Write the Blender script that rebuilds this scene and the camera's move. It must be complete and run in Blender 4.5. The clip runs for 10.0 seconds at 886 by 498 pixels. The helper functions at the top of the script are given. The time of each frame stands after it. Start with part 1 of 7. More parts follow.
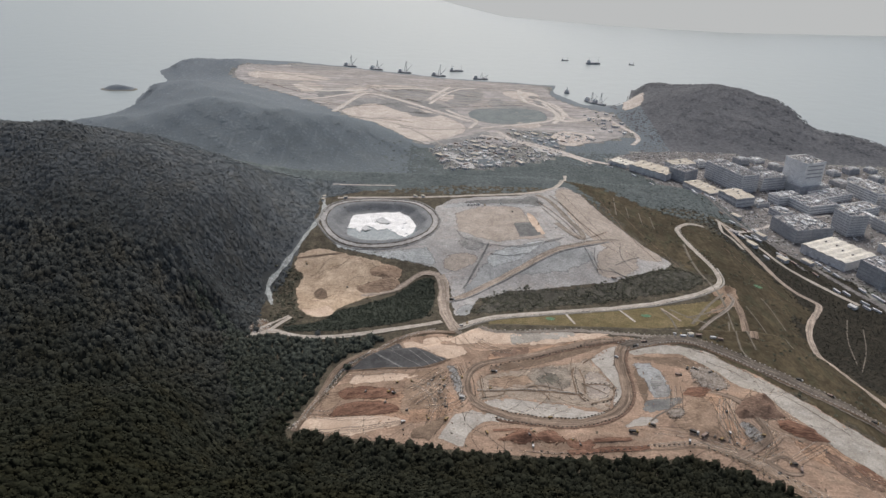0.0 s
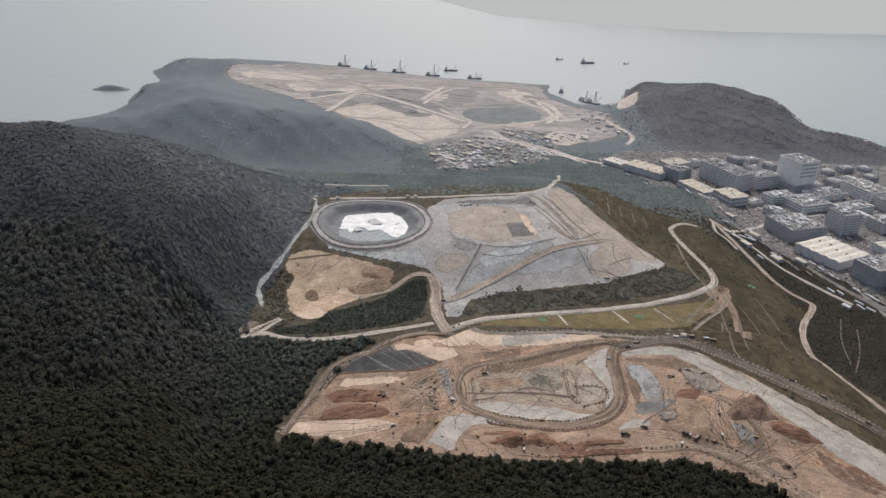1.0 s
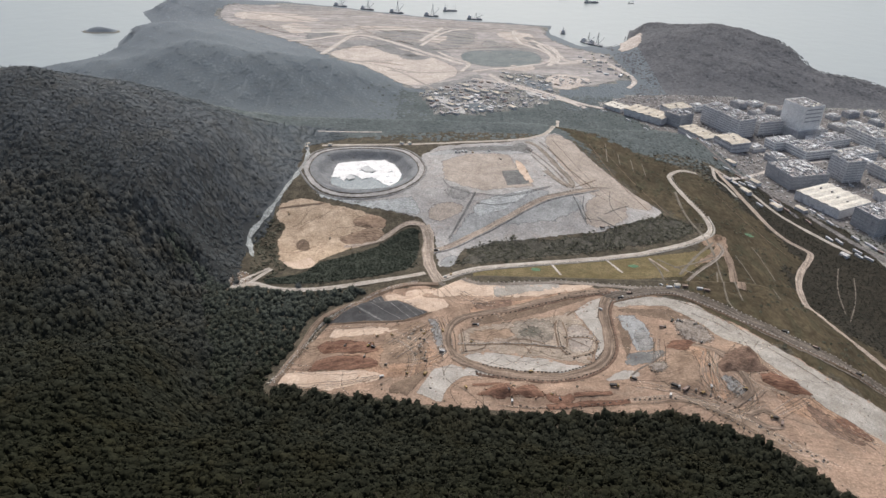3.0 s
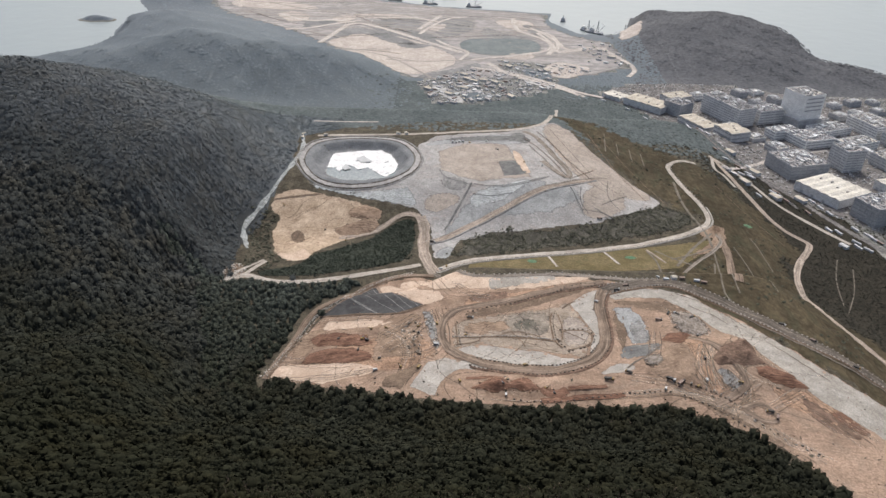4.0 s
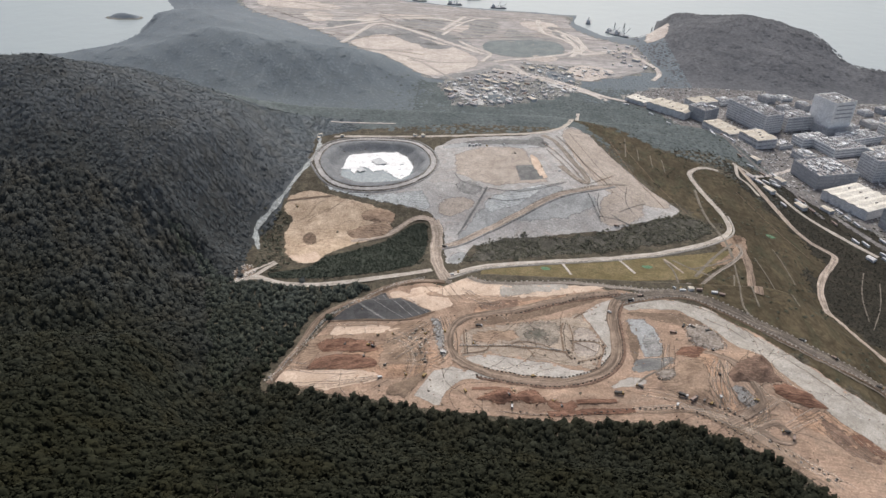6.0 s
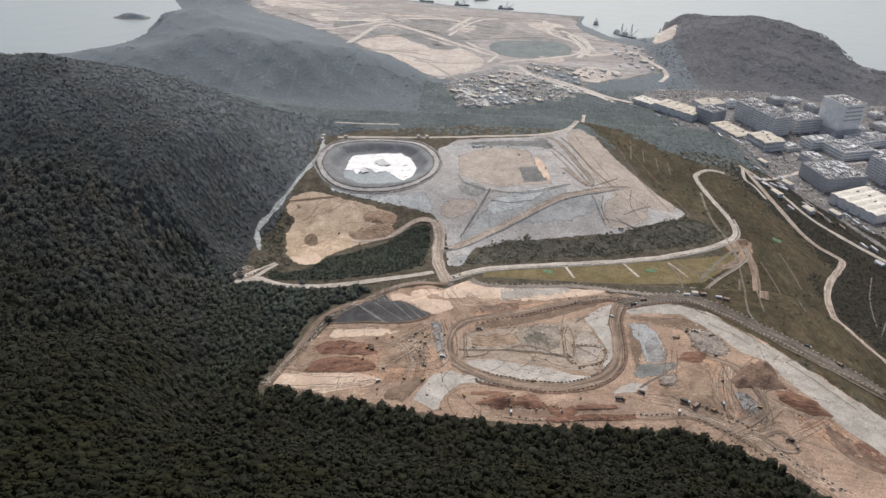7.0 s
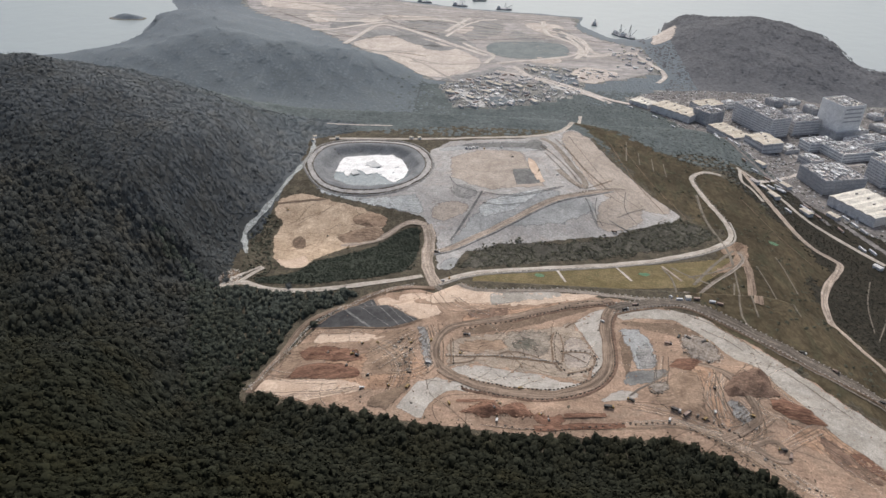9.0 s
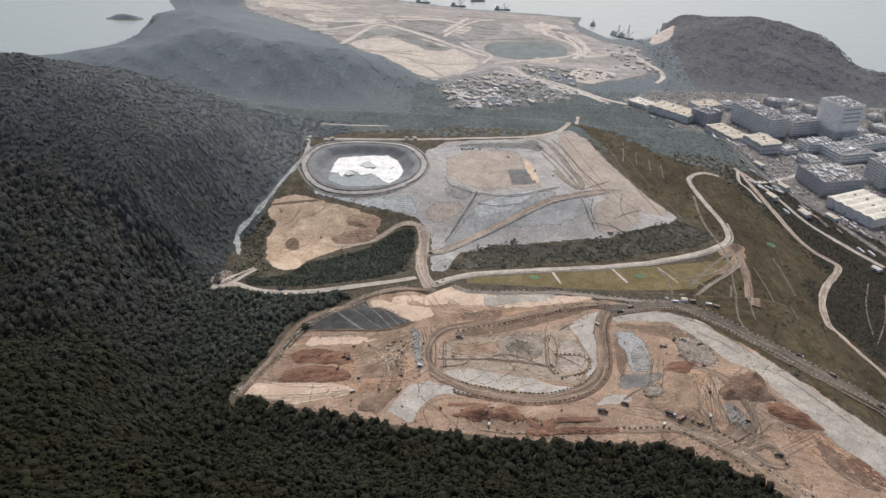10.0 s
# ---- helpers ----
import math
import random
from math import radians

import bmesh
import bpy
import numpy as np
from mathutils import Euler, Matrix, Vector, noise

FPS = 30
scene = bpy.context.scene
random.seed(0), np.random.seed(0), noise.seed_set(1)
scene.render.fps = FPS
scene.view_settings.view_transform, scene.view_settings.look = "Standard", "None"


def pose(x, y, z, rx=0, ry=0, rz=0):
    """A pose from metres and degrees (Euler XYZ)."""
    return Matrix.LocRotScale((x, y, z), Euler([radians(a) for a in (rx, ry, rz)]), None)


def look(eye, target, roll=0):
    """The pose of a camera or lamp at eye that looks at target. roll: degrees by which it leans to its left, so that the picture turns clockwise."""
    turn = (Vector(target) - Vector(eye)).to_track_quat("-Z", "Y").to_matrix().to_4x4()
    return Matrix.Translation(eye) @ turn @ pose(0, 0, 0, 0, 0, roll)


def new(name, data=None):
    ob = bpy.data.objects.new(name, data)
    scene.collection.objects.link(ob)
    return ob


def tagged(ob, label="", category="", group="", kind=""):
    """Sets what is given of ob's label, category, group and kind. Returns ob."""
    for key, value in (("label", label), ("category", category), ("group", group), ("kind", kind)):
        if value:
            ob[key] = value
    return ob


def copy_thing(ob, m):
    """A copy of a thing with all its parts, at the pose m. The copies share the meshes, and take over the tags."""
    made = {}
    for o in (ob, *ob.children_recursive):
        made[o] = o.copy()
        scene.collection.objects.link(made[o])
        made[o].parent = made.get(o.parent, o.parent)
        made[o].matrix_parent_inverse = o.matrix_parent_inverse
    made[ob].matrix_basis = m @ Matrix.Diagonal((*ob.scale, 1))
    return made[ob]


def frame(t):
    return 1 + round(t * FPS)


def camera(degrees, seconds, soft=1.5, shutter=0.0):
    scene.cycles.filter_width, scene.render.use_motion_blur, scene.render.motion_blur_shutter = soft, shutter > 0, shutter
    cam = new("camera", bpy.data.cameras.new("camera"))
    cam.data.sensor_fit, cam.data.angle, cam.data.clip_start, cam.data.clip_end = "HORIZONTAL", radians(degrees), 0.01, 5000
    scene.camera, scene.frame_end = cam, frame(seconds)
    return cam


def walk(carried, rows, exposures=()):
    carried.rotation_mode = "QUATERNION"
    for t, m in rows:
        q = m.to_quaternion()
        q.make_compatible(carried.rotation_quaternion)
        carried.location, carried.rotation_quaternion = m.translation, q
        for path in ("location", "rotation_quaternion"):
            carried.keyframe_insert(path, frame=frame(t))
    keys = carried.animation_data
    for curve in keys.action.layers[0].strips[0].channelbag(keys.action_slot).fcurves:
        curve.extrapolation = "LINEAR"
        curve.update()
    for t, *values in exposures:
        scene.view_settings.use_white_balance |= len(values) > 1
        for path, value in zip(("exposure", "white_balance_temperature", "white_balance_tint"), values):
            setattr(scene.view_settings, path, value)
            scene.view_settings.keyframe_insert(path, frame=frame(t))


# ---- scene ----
cam = camera(64.85, 10.0, soft=1.5)
PATH = [
    (0, (0.00, 0.00, 432.80), (-0.00, 906.22, 9.99), 1.76),
    (0.5, (2.60, 2.85, 432.52), (8.23, 908.95, 9.49), 1.74),
    (1, (5.26, 5.64, 432.22), (10.29, 911.55, 8.79), 1.70),
    (1.5, (8.00, 8.43, 431.93), (12.79, 907.46, -5.93), 1.66),
    (2, (10.82, 11.42, 431.83), (15.64, 889.00, -47.58), 1.64),
    (2.5, (13.67, 14.59, 431.90), (17.85, 887.53, -55.91), 1.63),
    (4, (22.32, 23.98, 432.13), (24.45, 885.29, -75.93), 1.55),
    (4.5, (25.19, 27.08, 432.02), (27.15, 888.17, -76.44), 1.56),
    (5, (28.07, 30.17, 431.86), (22.22, 891.26, -76.55), 1.55),
    (5.5, (30.99, 33.23, 431.64), (10.84, 894.04, -76.88), 1.57),
    (7, (40.17, 42.12, 430.11), (-2.87, 902.34, -77.99), 1.50),
    (7.5, (43.20, 45.20, 429.13), (-1.34, 905.60, -78.53), 1.50),
    (8, (46.22, 48.33, 428.05), (1.19, 908.91, -79.28), 1.48),
    (8.5, (49.21, 51.51, 426.88), (3.61, 912.41, -79.86), 1.48),
    (9, (52.20, 54.74, 425.67), (6.26, 915.83, -80.71), 1.47),
    (9.5, (55.17, 57.99, 424.44), (8.91, 919.32, -81.48), 1.47),
    (10, (58.15, 61.25, 423.21), (11.69, 922.75, -82.41), 1.45),
]
walk(cam, [(t, look(eye, target, roll)) for t, eye, target, roll in PATH], exposures=[(0, 0.0), (1.5, 0.05), (2.5, 0.22), (5, 0.30), (7, 0.25), (10, 0.18)])

# ---- world, sun, exposure ----
SUN_HEIGHT, SUN_TURN = 50.0, 4.0
world = bpy.data.worlds.new("hazy_sky")
scene.world = world
world.use_nodes = True
wn, wl = world.node_tree.nodes, world.node_tree.links
sky = wn.new("ShaderNodeTexSky")
sky.sky_type, sky.sun_disc = "NISHITA", False
sky.sun_elevation, sky.sun_rotation = radians(SUN_HEIGHT), radians(SUN_TURN)
sky.air_density, sky.dust_density, sky.ozone_density = 1.0, 4.0, 1.5
fade = wn.new("ShaderNodeHueSaturation")
fade.inputs["Saturation"].default_value = 0.75
wl.new(sky.outputs["Color"], fade.inputs["Color"])
wl.new(fade.outputs["Color"], wn["Background"].inputs["Color"])
wn["Background"].inputs["Strength"].default_value = 0.15

sun = new("sun", bpy.data.lights.new("sun", "SUN"))
sun.data.energy, sun.data.angle, sun.data.color = 2.35, radians(20), (1.0, 0.975, 0.955)
sun_way = Vector((math.sin(radians(SUN_TURN)) * math.cos(radians(SUN_HEIGHT)), math.cos(radians(SUN_TURN)) * math.cos(radians(SUN_HEIGHT)), math.sin(radians(SUN_HEIGHT))))
sun.matrix_world = look(tuple(sun_way * 3000), (0, 0, 0))

# ---- materials ----
MATS = {}


def material(name, dark, light, size=20.0, grain=1.0, rough=0.9, gloss=0.06, relief=0.3, third=None, each=0.0, streak=None, ruts=0.0, fray=0.0, sheen=0.0, veil=1.0, mottle=0.6, lanes=0.0):
    """An uneven surface: two colours mixed by patches of the size (metres), a third by stains, fine grain and relief.
    each: how much the brightness differs from piece to piece; streak: stretches the patches along x and y; ruts: strength of
    wandering scrape marks; fray: metres over which a sheet's edge breaks up into the ground; sheen: soft gloss; veil: how dense it lies;
    lanes: strength of the long wheel marks that follow a road."""
    m = bpy.data.materials.new(name)
    m.use_nodes = True
    n, l = m.node_tree.nodes, m.node_tree.links
    b = n["Principled BSDF"]
    b.inputs["Roughness"].default_value = rough
    b.inputs["Specular IOR Level"].default_value = gloss
    if sheen:
        b.inputs["Sheen Weight"].default_value, b.inputs["Sheen Roughness"].default_value = sheen, 0.6
        b.inputs["Sheen Tint"].default_value = (0.85, 0.93, 1.0, 1)
    geo = n.new("ShaderNodeNewGeometry")
    place = geo.outputs["Position"]
    if streak:
        stretch = n.new("ShaderNodeVectorMath")
        stretch.operation = "MULTIPLY"
        stretch.inputs[1].default_value = (*streak, 1.0)
        l.new(place, stretch.inputs[0])
        place = stretch.outputs[0]

    def noise_at(scale, detail=4.0, warp=0.0):
        t = n.new("ShaderNodeTexNoise")
        t.inputs["Scale"].default_value, t.inputs["Detail"].default_value, t.inputs["Roughness"].default_value, t.inputs["Distortion"].default_value = scale, detail, 0.66, warp
        l.new(place, t.inputs["Vector"])
        return t.outputs["Fac"]

    def ranged(fac, lo, hi, to_lo=0.0, to_hi=1.0):
        r = n.new("ShaderNodeMapRange")
        for key, v in (("From Min", lo), ("From Max", hi), ("To Min", to_lo), ("To Max", to_hi)):
            r.inputs[key].default_value = v
        l.new(fac, r.inputs["Value"])
        return r.outputs["Result"]

    def sum_of(kind, a, c):
        k = n.new("ShaderNodeMath")
        k.operation = kind
        for socket, v in ((k.inputs[0], a), (k.inputs[1], c)):
            if isinstance(v, float):
                socket.default_value = v
            else:
                l.new(v, socket)
        return k.outputs[0]

    def mixed(fac, a, b2, lo=0.35, hi=0.65):
        x = n.new("ShaderNodeMix")
        x.data_type = "RGBA"
        l.new(ranged(fac, lo, hi), x.inputs["Factor"])
        for socket, c in ((x.inputs["A"], a), (x.inputs["B"], b2)):
            if isinstance(c, tuple):
                socket.default_value = (*c, 1)
            else:
                l.new(c, socket)
        return x.outputs["Result"]

    patch, fine = noise_at(1.0 / size, 7.0, 0.6), noise_at(1.0 / grain, 3.0)
    colour = mixed(patch, dark, light, 0.40, 0.60)
    if third:
        colour = mixed(noise_at(2.3 / size, 7.0, 1.0), colour, third, 0.50, 0.72)
    value = sum_of("MULTIPLY", ranged(fine, 0.3, 0.7, 0.74, 1.24), ranged(noise_at(0.35 / grain, 4.0, 1.5), 0.32, 0.68, 1.0 - 0.30 * mottle, 1.0 + 0.26 * mottle))
    if ruts:
        for scale, warp, mask, depth in ((0.085, 26.0, 0.03, 0.45), (0.21, 34.0, 0.05, 0.55)):
            w = n.new("ShaderNodeTexWave")
            w.inputs["Scale"].default_value, w.inputs["Distortion"].default_value, w.inputs["Detail"].default_value, w.inputs["Detail Scale"].default_value = scale, warp, 4.0, 0.35
            w.bands_direction = "Y" if scale < 0.1 else "DIAGONAL"
            l.new(place, w.inputs["Vector"])
            marks = sum_of("MULTIPLY", ranged(w.outputs["Fac"], 0.5, 0.95), ranged(noise_at(mask, 3.0), 0.42, 0.58))
            value = sum_of("MULTIPLY", value, ranged(marks, 0.0, 1.0, 1.0 + 0.12 * ruts, 1.0 - depth * ruts))
    if lanes:
        lane = n.new("ShaderNodeAttribute")
        lane.attribute_name = "lane"
        for scale, depth in ((1.0, 0.34), (2.6, 0.26)):
            t = n.new("ShaderNodeTexNoise")
            t.inputs["Scale"].default_value, t.inputs["Detail"].default_value, t.inputs["Roughness"].default_value = scale, 2.0, 0.6
            l.new(lane.outputs["Vector"], t.inputs["Vector"])
            value = sum_of("MULTIPLY", value, ranged(t.outputs["Fac"], 0.36, 0.64, 1.0 - depth * lanes, 1.0 + 0.8 * depth * lanes))
    if each:
        own = sum_of("ADD", geo.outputs["Random Per Island"], n.new("ShaderNodeObjectInfo").outputs["Random"])
        value = sum_of("MULTIPLY", value, ranged(own, 0.0, 2.0, 1.0 - each, 1.0 + each))
    tone = n.new("ShaderNodeHueSaturation")
    l.new(value, tone.inputs["Value"])
    l.new(colour, tone.inputs["Color"])
    l.new(tone.outputs["Color"], b.inputs["Base Color"])
    if relief:
        bump_node = n.new("ShaderNodeBump")
        bump_node.inputs["Strength"].default_value, bump_node.inputs["Distance"].default_value = relief, grain * 0.4
        l.new(fine, bump_node.inputs["Height"])
        l.new(bump_node.outputs["Normal"], b.inputs["Normal"])
    if fray or veil < 1:
        clear, mix = n.new("ShaderNodeBsdfTransparent"), n.new("ShaderNodeMixShader")
        if fray:
            inset = n.new("ShaderNodeAttribute")
            inset.attribute_name = "inset"
            shaken = sum_of("ADD", inset.outputs["Fac"], ranged(noise_at(0.22, 5.0), 0.25, 0.75, -fray * 0.75, fray * 0.75))
            l.new(ranged(shaken, fray * 0.25, fray * 0.75, 0.0, veil), mix.inputs["Fac"])
        else:
            mix.inputs["Fac"].default_value = veil
        l.new(clear.outputs[0], mix.inputs[1])
        l.new(b.outputs[0], mix.inputs[2])
        l.new(mix.outputs[0], n["Material Output"].inputs["Surface"])
    MATS[name] = m
    return m


material("scrub_ground", (0.058, 0.049, 0.035), (0.098, 0.083, 0.060), 14, 1.6, third=(0.044, 0.043, 0.030), ruts=0.4, mottle=1.2)
material("dry_grass", (0.045, 0.0355, 0.0215), (0.074, 0.058, 0.035), 26, 2.0, third=(0.044, 0.044, 0.026), streak=(0.5, 0.25), ruts=0.35, mottle=0.9)
material("made_ground", (0.13, 0.127, 0.115), (0.24, 0.228, 0.205), 26, 2.0, third=(0.085, 0.09, 0.072), ruts=0.5, fray=4.5)
material("red_fill", (0.235, 0.218, 0.204), (0.345, 0.316, 0.292), 50, 5.0, third=(0.20, 0.192, 0.184), streak=(0.35, 1.0), fray=6.3)
material("beige_fill", (0.365, 0.318, 0.276), (0.455, 0.398, 0.346), 40, 3.0, third=(0.325, 0.283, 0.247), fray=3.1)
material("pond_mud", (0.095, 0.112, 0.110), (0.135, 0.150, 0.146), 30, 3.0, rough=0.6, fray=2.2)
material("pink_soil", (0.205, 0.142, 0.102), (0.320, 0.224, 0.162), 38, 1.4, third=(0.25, 0.186, 0.138), ruts=0.25, fray=1.4, relief=0.5, mottle=0.8)
material("orange_soil", (0.235, 0.150, 0.100), (0.345, 0.225, 0.152), 14, 1.2, third=(0.265, 0.18, 0.128), ruts=0.5, fray=2.4, relief=0.6, mottle=0.9)
material("sand_soil", (0.325, 0.245, 0.172), (0.455, 0.352, 0.255), 18, 1.1, third=(0.25, 0.178, 0.125), ruts=0.25, fray=2.2, relief=0.6, mottle=0.9)
material("cover_soil", (0.42, 0.318, 0.240), (0.50, 0.388, 0.298), 16, 0.8, third=(0.385, 0.282, 0.208), ruts=0.2, fray=0.9, mottle=0.5)
material("red_soil", (0.105, 0.056, 0.038), (0.180, 0.102, 0.070), 9, 0.9, third=(0.225, 0.135, 0.092), streak=(0.3, 1.3), ruts=0.6, fray=1.2, relief=0.8, mottle=1.0)
material("brown_soil", (0.105, 0.068, 0.050), (0.17, 0.112, 0.082), 9, 0.9, third=(0.20, 0.142, 0.104), ruts=0.4, fray=1.4, relief=0.8, mottle=1.0)
material("grey_cover", (0.265, 0.250, 0.234), (0.345, 0.328, 0.306), 34, 1.6, third=(0.305, 0.268, 0.240), ruts=0.2, fray=1.8, mottle=0.8)
material("beige_cover", (0.275, 0.232, 0.193), (0.345, 0.294, 0.247), 26, 1.2, third=(0.245, 0.212, 0.182), ruts=0.2, fray=2.7, mottle=0.8)
material("blue_liner", (0.225, 0.225, 0.217), (0.30, 0.298, 0.285), 22, 1.2, rough=0.7, ruts=0.2, fray=3.2, mottle=0.8)
material("pale_concrete", (0.31, 0.283, 0.246), (0.38, 0.348, 0.306), 16, 0.9, third=(0.27, 0.242, 0.207), fray=0.8, mottle=0.6)
material("strip_concrete", (0.265, 0.240, 0.205), (0.345, 0.316, 0.276), 18, 0.9, third=(0.22, 0.195, 0.165), fray=0.8, mottle=0.7)
material("rutted_soil", (0.175, 0.122, 0.086), (0.255, 0.182, 0.130), 16, 1.0, third=(0.29, 0.21, 0.152), ruts=0.6, fray=2.4, relief=0.6, mottle=0.7)
material("pale_blue", (0.30, 0.308, 0.298), (0.40, 0.404, 0.388), 13, 1.1, third=(0.27, 0.262, 0.245), ruts=0.5, fray=3.6, mottle=1.0)
material("slate_cover", (0.17, 0.163, 0.153), (0.26, 0.248, 0.232), 10, 1.0, ruts=0.5, fray=2.2, mottle=1.2)
material("loop_soil", (0.235, 0.188, 0.145), (0.315, 0.256, 0.200), 18, 0.9, third=(0.27, 0.225, 0.18), ruts=0.35, fray=2.0, relief=0.6, mottle=0.9)
material("dust_soil", (0.185, 0.155, 0.125), (0.26, 0.22, 0.178), 12, 0.9, third=(0.15, 0.13, 0.108), ruts=0.4, fray=4.0, relief=0.6, mottle=1.1)
material("stain_soil", (0.085, 0.08, 0.065), (0.17, 0.15, 0.12), 8, 0.8, fray=4.0, mottle=1.3)
material("slate", (0.115, 0.112, 0.107), (0.18, 0.174, 0.163), 12, 0.9, fray=1.4)
material("membrane", (0.036, 0.035, 0.035), (0.062, 0.06, 0.059), 8, 0.8, rough=0.5)
material("basin_liner", (0.125, 0.127, 0.128), (0.175, 0.177, 0.177), 20, 1.0, rough=0.6)
material("white_sheet", (0.60, 0.585, 0.56), (0.70, 0.685, 0.66), 14, 1.5, rough=0.45)
material("wet_sheet", (0.36, 0.36, 0.35), (0.46, 0.455, 0.44), 6, 1.0, rough=0.3)
material("shallow_water", (0.14, 0.165, 0.165), (0.175, 0.20, 0.20), 14, 2.0, rough=0.2, gloss=0.4, relief=0.05)
material("gravel_road", (0.275, 0.222, 0.178), (0.365, 0.302, 0.245), 8, 0.7, third=(0.21, 0.168, 0.132), ruts=0.3, lanes=0.9)
material("grey_road", (0.17, 0.145, 0.12), (0.25, 0.215, 0.18), 8, 0.7, lanes=0.9)
material("haul_road", (0.095, 0.080, 0.066), (0.145, 0.122, 0.10), 9, 0.8, third=(0.17, 0.14, 0.11), lanes=1.0)
material("concrete_road", (0.32, 0.28, 0.235), (0.42, 0.375, 0.32), 9, 0.7, ruts=0.2, lanes=0.5)
material("far_road", (0.40, 0.355, 0.312), (0.475, 0.425, 0.375), 18, 2.0, fray=1.8, lanes=0.5)
material("verge_grass", (0.115, 0.092, 0.045), (0.17, 0.132, 0.072), 16, 1.2, third=(0.098, 0.092, 0.045), ruts=0.3, fray=0.9)
material("foot_scrub", (0.050, 0.047, 0.037), (0.085, 0.079, 0.063), 12, 1.6, third=(0.13, 0.118, 0.10), fray=5.0, mottle=1.2)
material("green_slope", (0.031, 0.036, 0.027), (0.050, 0.055, 0.042), 14, 1.5, fray=1.4)
material("dark_bank", (0.125, 0.089, 0.064), (0.18, 0.131, 0.094), 6, 0.7, ruts=0.3, fray=1.2)
material("waste", (0.135, 0.11, 0.09), (0.27, 0.235, 0.20), 2.2, 0.6, fray=4.0)
# Headland and valley greens are paled towards grey to imitate haze.
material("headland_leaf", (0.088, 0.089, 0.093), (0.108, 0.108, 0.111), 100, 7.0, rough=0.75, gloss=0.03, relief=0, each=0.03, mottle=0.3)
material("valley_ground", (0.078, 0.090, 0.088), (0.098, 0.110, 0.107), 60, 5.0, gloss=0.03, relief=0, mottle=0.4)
material("road_leaf", (0.026, 0.029, 0.021), (0.042, 0.043, 0.031), 30, 3.0, rough=0.7, gloss=0.03, relief=0, each=0.25)
material("estate_ground", (0.105, 0.097, 0.092), (0.165, 0.152, 0.142), 20, 2.0, third=(0.23, 0.212, 0.195), fray=2.7, mottle=1.2)
material("grey_fill", (0.165, 0.162, 0.155), (0.235, 0.226, 0.215), 40, 4.0, fray=2.7)
material("pale_channel", (0.25, 0.262, 0.252), (0.38, 0.39, 0.368), 7, 1.0, third=(0.15, 0.142, 0.12), fray=1.4, mottle=1.6)
material("white_wall", (0.64, 0.63, 0.615), (0.74, 0.73, 0.71), 12, 1.0, relief=0.05)
material("grey_wall", (0.46, 0.455, 0.455), (0.56, 0.555, 0.55), 12, 1.0, relief=0.05, each=0.15)
material("dark_wall", (0.33, 0.33, 0.335), (0.41, 0.41, 0.41), 12, 1.0, relief=0.05)
material("dark_glass", (0.255, 0.26, 0.27), (0.31, 0.315, 0.32), 10, 1.0, rough=0.3, gloss=0.4, relief=0)
material("pale_roof", (0.50, 0.46, 0.39), (0.62, 0.58, 0.50), 15, 1.5, third=(0.40, 0.36, 0.31))
material("grey_roof", (0.29, 0.267, 0.25), (0.42, 0.388, 0.362), 9, 1.2, third=(0.20, 0.183, 0.175), mottle=1.2)
material("tan_roof", (0.40, 0.35, 0.28), (0.50, 0.45, 0.37), 12, 1.2)
material("white_metal", (0.42, 0.41, 0.395), (0.56, 0.55, 0.53), 3, 0.4, rough=0.5, relief=0.03, each=0.35)
material("rust_metal", (0.20, 0.15, 0.125), (0.28, 0.21, 0.175), 2, 0.4, rough=0.6, relief=0.05)
material("yellow_paint", (0.22, 0.15, 0.06), (0.28, 0.19, 0.08), 2, 0.4, rough=0.5, relief=0.03)
material("dark_metal", (0.045, 0.043, 0.04), (0.08, 0.075, 0.07), 2, 0.4, rough=0.55, relief=0.05)
material("green_net", (0.085, 0.155, 0.09), (0.13, 0.20, 0.125), 6, 1.0, fray=1.1)
material("rubber", (0.02, 0.02, 0.02), (0.035, 0.035, 0.033), 1, 0.2)
material("hull", (0.30, 0.30, 0.30), (0.38, 0.375, 0.37), 6, 1.0)
material("block_concrete", (0.33, 0.30, 0.26), (0.45, 0.41, 0.36), 3, 0.5, each=0.25)
material("dark_block", (0.105, 0.088, 0.072), (0.165, 0.14, 0.115), 3, 0.5, each=0.25)
material("rock", (0.14, 0.13, 0.11), (0.2, 0.19, 0.16), 10, 2)
material("scrub_leaf", (0.066, 0.066, 0.048), (0.108, 0.104, 0.076), 14, 2.0, rough=0.8, gloss=0.03, relief=0, each=0.3)
material("brush_leaf", (0.030, 0.0285, 0.022), (0.050, 0.046, 0.036), 14, 2.0, rough=0.8, gloss=0.03, relief=0, each=0.3)
material("green_leaf", (0.031, 0.036, 0.027), (0.045, 0.050, 0.038), 14, 2.0, rough=0.8, gloss=0.03, relief=0, each=0.25)
material("red_lump", (0.20, 0.12, 0.08), (0.32, 0.21, 0.145), 6, 0.8, each=0.3)
material("yard_stuff", (0.25, 0.245, 0.24), (0.44, 0.425, 0.405), 9, 3.0, third=(0.12, 0.118, 0.12), each=0.35)
material("roof_stuff", (0.26, 0.25, 0.24), (0.46, 0.44, 0.42), 5, 2.0, third=(0.16, 0.15, 0.15), each=0.35)
material("faint_seep", (0.12, 0.118, 0.112), (0.17, 0.165, 0.155), 8, 0.8, veil=0.5)
material("track_soil", (0.17, 0.125, 0.09), (0.25, 0.19, 0.14), 8, 0.8, veil=0.45)
material("pale_track", (0.46, 0.38, 0.30), (0.54, 0.46, 0.37), 8, 0.8, veil=0.35)
